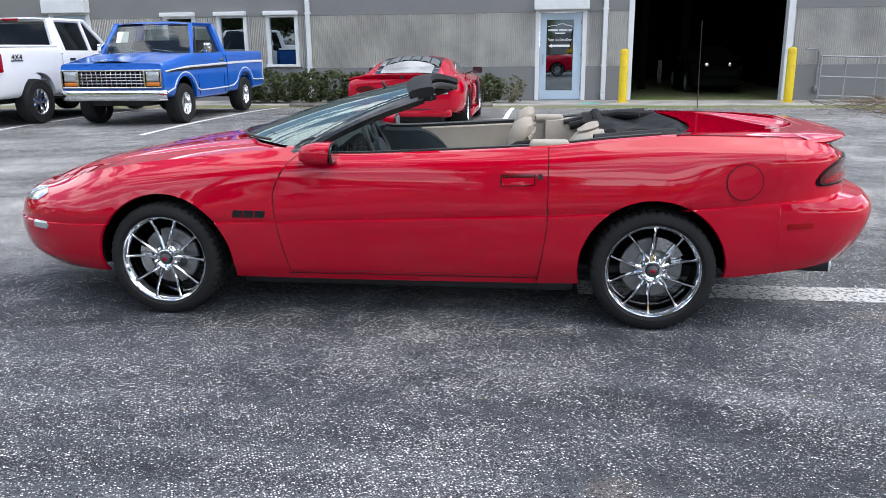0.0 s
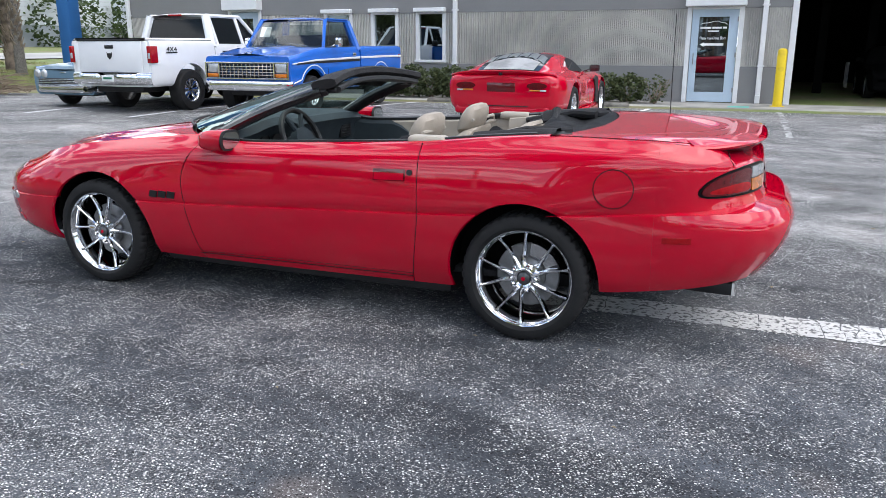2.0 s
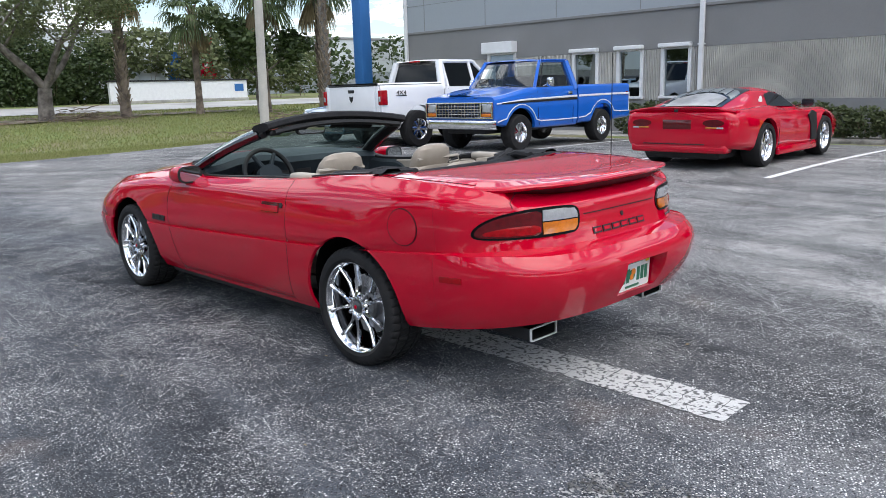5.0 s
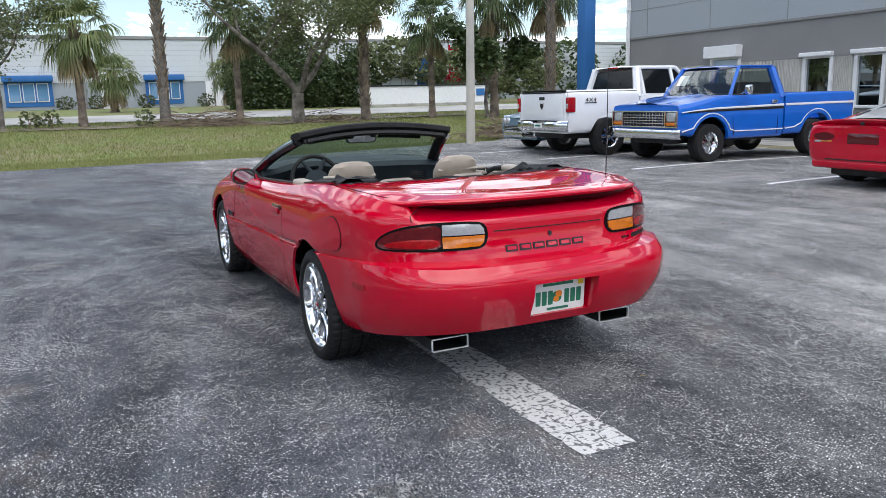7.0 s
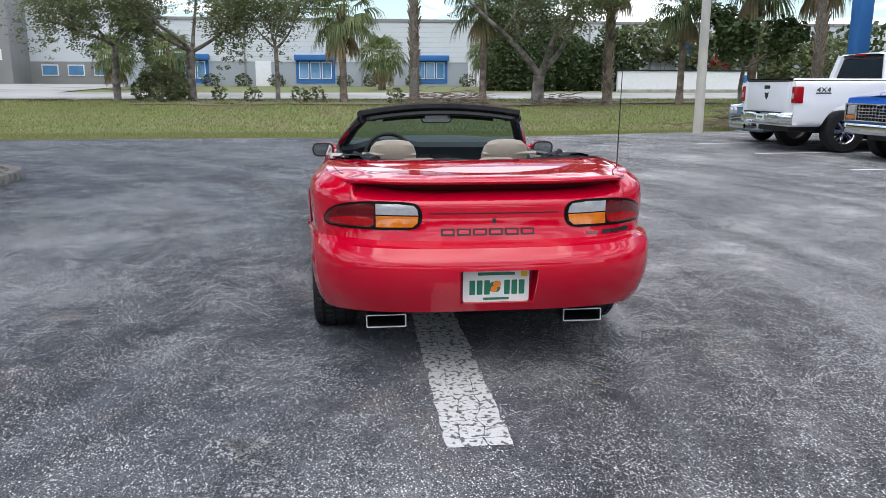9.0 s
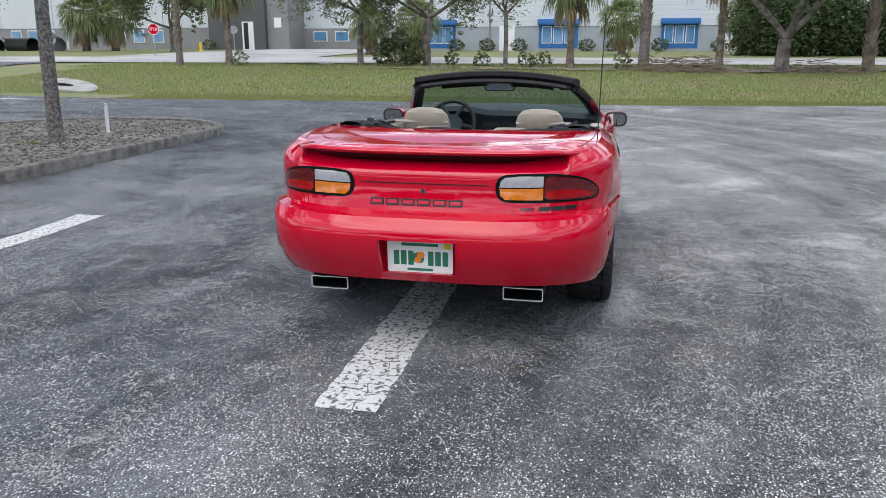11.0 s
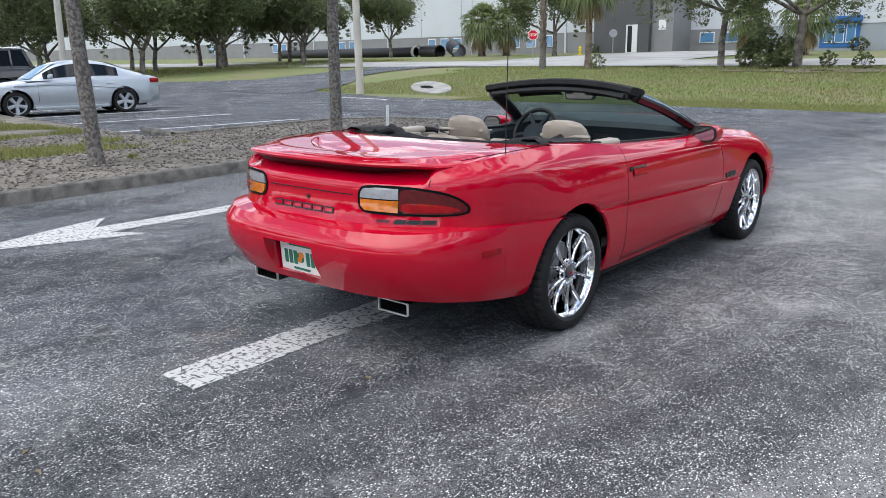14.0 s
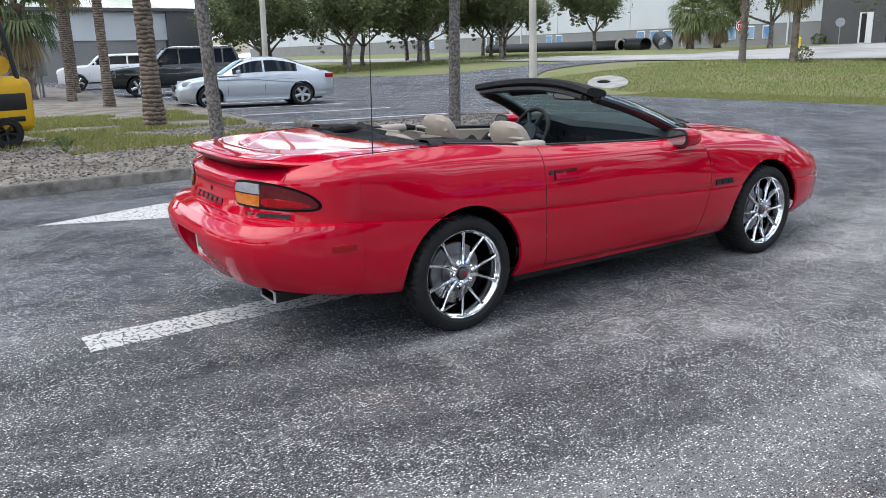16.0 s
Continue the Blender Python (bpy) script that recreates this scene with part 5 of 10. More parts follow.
rear = part("rear_seat", seat_loft([((0.86, 0, 0.62), (1, 0, 0.3), 0.40, 0.06, 4), ((0.90, 0, 0.72), (1, 0, 0.3), 0.50, 0.08, 4), ((0.97, 0, 0.84), (1, 0, 0.3), 0.50, 0.085, 4), ((1.0, 0, 0.895), (1, 0, 0.3), 0.47, 0.06, 4)]), "tan_leather", CAR, "beige leather rear bench")
part("rear_cushion", box(0.62, 0.92, -0.52, 0.52, 0.42, 0.60, 0.06, 3), "tan_leather", rear)
for y in (-0.24, 0.24):
    part("rear_headrest", seat_loft([((0.985, y, 0.88), (1, 0, 0.25), 0.11, 0.055, 2.6), ((1.0, y, 0.91), (1, 0, 0.25), 0.13, 0.065, 2.6), ((1.02, y, 0.935), (1, 0, 0.25), 0.09, 0.04, 2.4)]), "tan_leather", rear)

# folded top in its well
well = box(1.05, 1.60, -0.66, 0.66, 0.62, 0.64)
part("top_well", well, "black_cloth", CAR, "black lined well behind the seats", smooth=False)
random.seed(5)
for k in range(7):
    z, x = 0.80 + 0.027 * k, 1.50 - 0.062 * k
    pts = []
    for i in range(25):
        y = -0.64 + 1.28 * i / 24
        pts.append(Vector((x - 0.10 * (abs(y) / 0.64) ** 2.5 * (1.2 - 0.1 * k) + 0.012 * noise.noise((y * 5, k * 3.1, 0)), y, z - 0.085 * (1 - (y / 0.64) ** 4) + 0.016 * noise.noise((y * 6, k * 2.3, 4)))))
    part("folded_top", add_tube(bmesh.new(), pts, [0.034 + 0.014 * noise.noise((i * 0.5, k, 9)) for i in range(25)], 10), "black_cloth" if k != 4 else "grey_cloth", CAR, "folded black cloth top")
for mirror in (1, -1):
    for j, (pts, r) in enumerate(((((0.86, 0.66, 0.90), (1.05, 0.655, 0.945), (1.25, 0.64, 0.958), (1.40, 0.60, 0.958)), 0.017), (((0.95, 0.70, 0.925), (1.20, 0.695, 0.945), (1.45, 0.665, 0.958)), 0.020), (((1.05, 0.60, 0.93), (1.20, 0.55, 0.965), (1.34, 0.50, 0.962)), 0.024), (((0.90, 0.62, 0.88), (1.15, 0.58, 0.94), (1.42, 0.52, 0.962)), 0.026))):
        part("top_bow", tube([(x, -y * mirror, z) for x, y, z in pts], r, 8), "black_plastic" if j < 2 else "black_cloth", CAR, "black folded roof frame arm")
    bm = bmesh.new()
    rows = []
    for i in range(11):
        x = 0.98 + 0.40 * i / 10
        e = level_point(LAST, level_u(LAST, x))
        rows.append([(x, mirror * (e[1] + 0.055), e[2] + 0.004), (x, mirror * (e[1] + 0.10), e[2] + 0.026), (x, mirror * (e[1] + 0.17), e[2] + 0.022 + 0.01 * noise.noise((i, mirror, 2))), (x, mirror * (e[1] + 0.24), e[2] - 0.03)])
    add_grid(bm, rows)
    part("top_flap", bm, "black_cloth", CAR, "black edge of the folded top")
# the cloth fills its well up to the front edge of the deck
bm = bmesh.new()
rows = []
e0 = level_point(LAST, level_u(LAST, 1.36))
for i in range(29):
    t = i / 28
    row = []
    for j in range(57):
        s = -1 + 2 * j / 56
        x1 = 1.375 + 0.16 * (1 - abs(s) ** 2.5)
        x = 1.02 + (x1 - 1.02) * t
        fold = 0.020 * math.sin(9.0 * t + 1.5 * noise.noise((s * 2.0, 0.0, 1.0))) + 0.026 * noise.noise((s * 3.4, t * 5.0, 6.0))
        row.append((x, -e0[1] * 0.985 * s, 0.885 + 0.068 * t ** 0.6 + 0.020 * abs(s) ** 2 + fold * min(1.0, 8 * (1 - t)) * (1 - abs(s) ** 6)))
    rows.append(row)
add_grid(bm, rows)
bmesh.ops.solidify(bm, geom=bm.faces, thickness=0.010)
part("top_cover", bm, "roof_cloth", CAR, "crumpled dark grey cloth of the folded top")

# ---- exterior trim ----
# tail lamps
LAMP = [(-0.325, 0.785), (-0.332, 0.815), (-0.352, 0.836), (-0.42, 0.842), (-0.52, 0.842), (-0.60, 0.836), (-0.67, 0.822), (-0.715, 0.798), (-0.742, 0.764), (-0.746, 0.738), (-0.736, 0.722), (-0.70, 0.717), (-0.60, 0.718), (-0.45, 0.720), (-0.362, 0.722), (-0.338, 0.738), (-0.328, 0.76)]


def lamp_place(y, z, lift=0.002):
    return on_tail(math.copysign(0.33 + (abs(y) - 0.325) * 1.060, y), z + 0.013, lift)


def dense(outline, n=3):
    out = []
    for (a, b), (c, d) in zip(outline, outline[1:] + outline[:1]):
        out += [(a + (c - a) * k / n, b + (d - b) * k / n) for k in range(n)]
    return out


def scaled(outline, s, dx=0.0, dy=0.0):
    cx = sum(p[0] for p in outline) / len(outline)
    cy = sum(p[1] for p in outline) / len(outline)
    return [(cx + (a - cx) * s + dx, cy + (b - cy) * s + dy) for a, b in outline]


def softened(outline, n=2):
    """An outline with its corners cut round."""
    for _ in range(n):
        outline = [q for (a, b), (c, d) in zip(outline, outline[1:] + outline[:1]) for q in ((0.75 * a + 0.25 * c, 0.75 * b + 0.25 * d), (0.25 * a + 0.75 * c, 0.25 * b + 0.75 * d))]
    return outline


for mirror in (False, True):
    lamp = part("tail_lamp", patch(softened([(-0.536 + (a + 0.536) * 1.012, 0.779 + (b - 0.779) * 1.06) for a, b in LAMP]), lamp_place, 0.004, 0.02, mirror=mirror), "lamp_black", CAR, "wraparound tail lamp in a black surround")
    part("reversing_lens", patch(dense([(-0.340, 0.786), (-0.345, 0.812), (-0.360, 0.829), (-0.42, 0.834), (-0.518, 0.834), (-0.518, 0.786), (-0.43, 0.786)]), lamp_place, 0.010, 0.012, mirror=mirror), "lamp_clear", lamp, "clear reversing lens")
    part("amber_lens", patch(dense([(-0.340, 0.780), (-0.345, 0.748), (-0.365, 0.730), (-0.44, 0.728), (-0.518, 0.727), (-0.518, 0.780), (-0.43, 0.780)]), lamp_place, 0.010, 0.012, mirror=mirror), "lamp_amber", lamp, "amber indicator lens")
    part("red_lens", patch(softened([(-0.523, 0.727), (-0.523, 0.780), (-0.523, 0.834), (-0.60, 0.829), (-0.667, 0.815), (-0.710, 0.793), (-0.736, 0.762), (-0.741, 0.740), (-0.732, 0.727), (-0.70, 0.723), (-0.60, 0.724)], 1), lamp_place, 0.009, 0.012, rings=8, mirror=mirror), "lamp_red", lamp, "dark red lens")
    part("brake_lens", patch(softened([(-0.530, 0.733), (-0.530, 0.772), (-0.62, 0.771), (-0.69, 0.760), (-0.722, 0.745), (-0.715, 0.732), (-0.62, 0.730)], 1), lamp_place, 0.0105, 0.004, rings=8, mirror=mirror), "lamp_bright_red", lamp, "bright red brake lens")
    bm = bmesh.new()
    seam = []
    for k in range(31):
        x = -0.60 + 1.31 * k / 30
        z = LEVELS[0]["z"](x) + 0.036
        seam.append([on_side(x, z + d, 0.0015) for d in (-0.003, 0.003)])
    add_grid(bm, [[Vector((p.x, -p.y if mirror else p.y, p.z)) for p in r] for r in seam])
    part("sill_seam", bm, "seam_black", CAR, "dark joint above the sill")
    part("side_marker", patch(dense([(1.90, 0.535), (1.90, 0.562), (2.02, 0.566), (2.02, 0.539)]), on_side, 0.004, mirror=mirror), "lamp_bright_red", CAR, "red side marker lamp")
    # front lamps
    part("headlamp", patch(dense([(-0.52, 0.590), (-0.53, 0.640), (-0.58, 0.652), (-0.66, 0.650), (-0.715, 0.632), (-0.72, 0.595), (-0.62, 0.582)]), on_nose, 0.004, mirror=mirror), "lamp_clear", CAR, "clear headlamp")
    part("front_marker", patch(dense([(-2.08, 0.452), (-2.08, 0.490), (-1.97, 0.486), (-1.955, 0.470), (-1.97, 0.452)]), on_side, 0.005, mirror=mirror), "lamp_clear", CAR, "clear front side marker lamp")
    part("bumper_vent", patch(dense([(-2.06, 0.30), (-2.07, 0.345), (-2.00, 0.350), (-1.955, 0.325), (-1.97, 0.30)]), on_side, 0.003, mirror=mirror), "red_paint", CAR)
    # badge bars on the fender
    for k in range(3):
        x0 = -0.868 + 0.060 * k
        part("badge", patch(dense([(x0, 0.556), (x0 + 0.012, 0.592), (x0 + 0.062, 0.588), (x0 + 0.050, 0.553)], 2), on_side, 0.006, 0.006, mirror=mirror), "badge_black", CAR, "black badge")
    # door handle and lock
    # dark red round and above the flap is painted as the recess's shade
    handle = part("door_handle", patch(dense([(0.525, 0.734), (0.525, 0.790), (0.695, 0.793), (0.695, 0.738)]), on_side, 0.0040, 0.006, mirror=mirror), "lamp_red", panels["left" if not mirror else "right"], "door handle with the shade of its recess painted dark red")
    part("handle_flap", patch(dense([(0.532, 0.737), (0.532, 0.772), (0.688, 0.775), (0.688, 0.741)]), on_side, 0.0095, 0.010, mirror=mirror), "red_paint", handle)
    part("handle_cup", patch(dense([(0.532, 0.776), (0.532, 0.786), (0.688, 0.789), (0.688, 0.779)]), on_side, 0.006, 0.005, mirror=mirror), "lamp_red", handle)
    part("lock", patch([(0.718 + 0.014 * math.cos(a), 0.780 + 0.014 * math.sin(a)) for a in (2 * math.pi * k / 16 for k in range(16))], on_side, 0.007, mirror=mirror), "black_plastic", panels["left" if not mirror else "right"], "black lock ring")
# fuel flap (left side only)
ring = [(1.682 + 0.083 * math.cos(a), 0.762 + 0.083 * math.sin(a)) for a in (2 * math.pi * k / 48 for k in range(48))]
part("fuel_flap_seam", patch(scaled(ring, 1.055), on_side, 0.0030, 0.004), "seam_black", CAR, "dark joint round the fuel flap")
part("fuel_flap", patch(ring, on_side, 0.0050, 0.004), "red_paint", CAR, "round red fuel flap")


def seam(points, place, r=0.0014, mirror=False):
    """A dark joint line laid on the skin."""
    pts = []
    for (a, b), (c, d) in zip(points, points[1:]):
        n = max(2, int(math.hypot(c - a, d - b) / 0.02))
        pts += [place(a + (c - a) * k / n, b + (d - b) * k / n, 0.0) for k in range(n)]
    pts.append(place(*points[-1], 0.0))
    if mirror:
        pts = [Vector((p.x, -p.y, p.z)) for p in pts]
    return tube(pts, r, 5)


for mirror in (False, True):
    zz = [0.25 + 0.63 * k / 20 for k in range(21)]
    part("shut_line", seam([(door_front(z), z) for z in zz], on_side, mirror=mirror), "seam_black", CAR)
    part("shut_line", seam([(door_rear(z), z) for z in zz], on_side, mirror=mirror), "seam_black", CAR)
    part("shut_line", seam([(door_front(0.255), 0.255), (0.0, 0.262), (door_rear(0.26), 0.268)], on_side, mirror=mirror), "seam_black", CAR)
# deck lid joints
for mirror in (1, -1):
    pts = []
    for k in range(25):
        x = 1.40 + 0.72 * k / 24
        e = level_point(LAST, level_u(LAST, x))
        y = abs(e[1]) - 0.022 - 0.030 * k / 24
        pts.append((x, -mirror * y, deck_z(x, y) + 0.0006))
    pts += [on_tail(-mirror * 0.652, z, 0.0006) for z in (0.885, 0.872, 0.860)]
    part("deck_joint", tube(pts, 0.0020, 5), "seam_black", CAR)

# door mirrors
for mirror in (1, -1):
    bm = bmesh.new()
    rows = []
    for x, sc in ((-0.490, 0.35), (-0.478, 0.68), (-0.45, 0.90), (-0.41, 1.0), (-0.345, 1.0), (-0.325, 0.97)):
        rows.append([Vector((x + 0.02 * b / 0.05 * 0.3, mirror * -(0.862 + a * sc), 0.886 + b * sc + 0.01 * (x + 0.4))) for a, b in rounded_rect(0.165, 0.108, 0.046)])
    add_grid(bm, rows, closed=True, cap=True)
    dm = part("door_mirror", bm, "red_paint", CAR, "red door mirror")
    bm = bmesh.new()
    add_prism(bm, [(a * 0.97, b * 0.97) for a, b in rounded_rect(0.169, 0.110, 0.048)], 0.006, pose(-0.320, mirror * -0.862, 0.887, 90, 0, 90))
    part("mirror_frame", bm, "black_plastic", dm, "black mirror surround")
    bm = bmesh.new()
    add_prism(bm, [(a * 0.84, b * 0.78) for a, b in rounded_rect(0.165, 0.108, 0.046)], 0.005, pose(-0.3145, mirror * -0.862, 0.887, 90, 0, 90))
    part("mirror_glass", bm, "mirror", dm)
    part("mirror_foot", tube([(-0.50, mirror * -0.74, 0.872), (-0.47, mirror * -0.79, 0.868), (-0.44, mirror * -0.84, 0.875)], [0.045, 0.038, 0.034], 10), "red_paint", dm)

# number plate, tail badges, key hole
part("plate_recess", box(2.30, 2.336, -0.25, 0.25, 0.40, 0.62, 0.0), "red_paint", CAR, "recessed plate well", smooth=False)
PL = pose(2.356, 0.0, 0.481, 90, 0, 90) @ pose(0, 0, 0, 3, 0, 0)
bm = bmesh.new()
add_prism(bm, rounded_rect(0.305, 0.152, 0.012), 0.004, PL)
plate = part("number_plate", bm, "plate_white", CAR, "white number plate with green bars and an orange emblem")


def plate_bar(x, y, w, h, mat, r=0.003, dz=0.0042, name="plate_bar"):
    bm = bmesh.new()
    add_prism(bm, [(x + a, y + b) for a, b in rounded_rect(w, h, r)], 0.0015, PL @ pose(0, 0, dz))
    return part(name, bm, mat, plate)


for k in range(3):
    plate_bar(-0.110 + 0.034 * k, -0.006, 0.026, 0.068, "plate_green")
    plate_bar(0.050 + 0.034 * k, -0.006, 0.026, 0.068, "plate_green")
plate_bar(0, 0.058, 0.17, 0.014, "plate_green")
plate_bar(0, -0.060, 0.12, 0.011, "plate_green")
plate_bar(0.128, 0.055, 0.030, 0.026, "bollard_yellow", name="sticker")
plate_bar(-0.006, -0.004, 0.052, 0.050, "plate_green", 0.02, name="plate_emblem")
plate_bar(0.004, 0.010, 0.036, 0.030, "plate_orange", 0.014, 0.0058, name="plate_emblem")
plate_bar(-0.010, -0.014, 0.030, 0.028, "plate_orange", 0.012, 0.0058, name="plate_emblem")
# tail lettering as plain shapes
for k in range(6):
    y0 = -0.215 + 0.0735 * k
    tb = part("tail_badge", patch(dense([(y0 - 0.031, 0.706), (y0 - 0.031, 0.736), (y0 + 0.031, 0.736), (y0 + 0.031, 0.706)], 2), on_tail, 0.004, 0.005, rings=1), "badge_black", CAR, "black badge shape")
    part("badge_core", patch(dense([(y0 - 0.023, 0.713), (y0 - 0.023, 0.729), (y0 + 0.023, 0.729), (y0 + 0.023, 0.713)], 2), on_tail, 0.0055, 0.004, rings=1), "red_paint", tb)
for k in range(3):
    y0 = 0.545 + 0.055 * k
    part("tail_emblem", patch(dense([(y0 - 0.026, 0.693), (y0 - 0.020, 0.711), (y0 + 0.030, 0.711), (y0 + 0.024, 0.693)], 2), on_tail, 0.004, 0.005, rings=1), "badge_black", CAR, "black badge shape")
part("tail_emblem", patch(dense([(0.44, 0.697), (0.44, 0.708), (0.50, 0.708), (0.50, 0.697)], 2), on_tail, 0.004, 0.005, rings=1), "lamp_red", CAR, "small red emblem")
part("key_lock", patch([(0.0 + 0.010 * math.cos(a), 0.770 + 0.012 * math.sin(a)) for a in (2 * math.pi * k / 12 for k in range(12))], on_tail, 0.005), "black_plastic", CAR, "black boot lock")
part("deck_joint", seam([(y, 0.805) for y in (-0.30, -0.15, 0.0, 0.15, 0.30)], on_tail, 0.003), "seam_black", CAR)

# exhaust tips: square-cut boxes, dark inside
for y in (-0.495, 0.456):
    bm = bmesh.new()
    rows = []
    for x, w, h in ((1.85, 0.17, 0.044), (2.10, 0.184, 0.058), (2.205, 0.186, 0.060), (2.208, 0.182, 0.056), (2.02, 0.176, 0.050)):
        rows.append([Vector((x, y + a, 0.284 + b)) for a, b in rounded_rect(w, h, 0.006, 2)])
    add_grid(bm, rows, closed=True)
    # the dark ground that the chrome barrel reflects is painted as dark metal
    tip = part("exhaust_tip", bm, "dark_metal", CAR, "rectangular exhaust tip with its dark reflection painted in and a bright rim", angle=40)
    rim_rows = [[Vector((x, y + a, 0.284 + b)) for a, b in rounded_rect(w, h, 0.006, 2)] for x, w, h in ((2.200, 0.188, 0.062), (2.211, 0.188, 0.062), (2.211, 0.180, 0.054), (2.200, 0.180, 0.054))]
    part("tip_rim", add_grid(bmesh.new(), rim_rows, closed=True), "satin_chrome", tip, "bright rim of the tip", angle=30)
    part("exhaust_pipe", box(2.03, 2.05, y - 0.084, y + 0.084, 0.262, 0.306), "liner_black", tip, smooth=False)
part("muffler", seat_loft([((1.75, 0, 0.33), (1, 0, 0), 0.3, 0.04, 3), ((1.76, 0, 0.33), (0, 0, 1), 0.62, 0.07, 4), ((2.05, 0, 0.34), (0, 0, 1), 0.60, 0.07, 4), ((2.06, 0, 0.34), (0, 0, 1), 0.3, 0.03, 3)]), "dark_metal", CAR, "dark silencer under the tail")
# aerial on the right rear wing
base = Vector((1.745, 0.757, 0.930))
part("aerial", tube([base, base + Vector((0, 0, 0.02)), base + Vector((-0.004, 0, 0.03)), base + Vector((-0.01, 0.01, 0.62))], [0.013, 0.010, 0.0030, 0.0022], 8), "black_plastic", CAR, "thin black whip aerial")

# ---- other vehicles: local x runs from the front (0) to the rear, y across ----
def dense_stations(stations, step=0.03):
    """Stations of (x, [(y, z), ...]) drawn out smoothly along x."""
    n = len(stations[0][1])
    fy = [smooth_curve([(x, p[k][0]) for x, p in stations]) for k in range(n)]
    fz = [smooth_curve([(x, p[k][1]) for x, p in stations]) for k in range(n)]
    x0, x1 = stations[0][0], stations[-1][0]
    m = max(2, int((x1 - x0) / step))
    grid = []
    for i in range(m + 1):
        x = x0 + (x1 - x0) * i / m
        ctrl = [np.array((x, -fy[k](x), fz[k](x))) for k in range(n)]
        row = []
        for k in range(n - 1):
            for s in (0, 0.2, 0.4, 0.6, 0.8):
                row.append(catmull(ctrl, k + s))
        row.append(ctrl[-1])
        grid.append(row)
    return grid


def loft_body(name, stations, arches, mat, parent, label="", cap=True, step=0.03):
    bm = bmesh.new()
    grid = dense_stations(stations, step)
    for mirror in (1, -1):
        add_arched(bm, grid, arches or ((99, 99, 0.1),), mirror, 0.06)
        if cap:
            for row in (grid[0], grid[-1]):
                vs = [bm.verts.new((p[0], p[1] * mirror, p[2])) for p in row]
                c = [bm.verts.new((p[0], 0, p[2])) for p in row]
                for i in range(len(row) - 1):
                    try:
                        bm.faces.new((vs[i], vs[i + 1], c[i + 1], c[i]))
                    except ValueError:
                        pass
    bmesh.ops.remove_doubles(bm, verts=bm.verts, dist=0.001)
    return part(name, bm, mat, parent, label, angle=40)


def quad_panel(name, pts, mat, parent, label="", thick=0.012):
    bm = bmesh.new()
    vs = [bm.verts.new(p) for p in pts]
    f = bm.faces.new(vs)
    bmesh.ops.solidify(bm, geom=[f], thickness=thick)
    return part(name, bm, mat, parent, label, smooth=False)


def inset_quad(a, b, c, d, e):
    """Four corners drawn in by e metres along their edges."""
    pts = [Vector(p) for p in (a, b, c, d)]
    out = []
    for i in range(4):
        p, nx, pv = pts[i], pts[(i + 1) % 4], pts[i - 1]
        out.append(p + (nx - p).normalized() * e + (pv - p).normalized() * e)
    return out


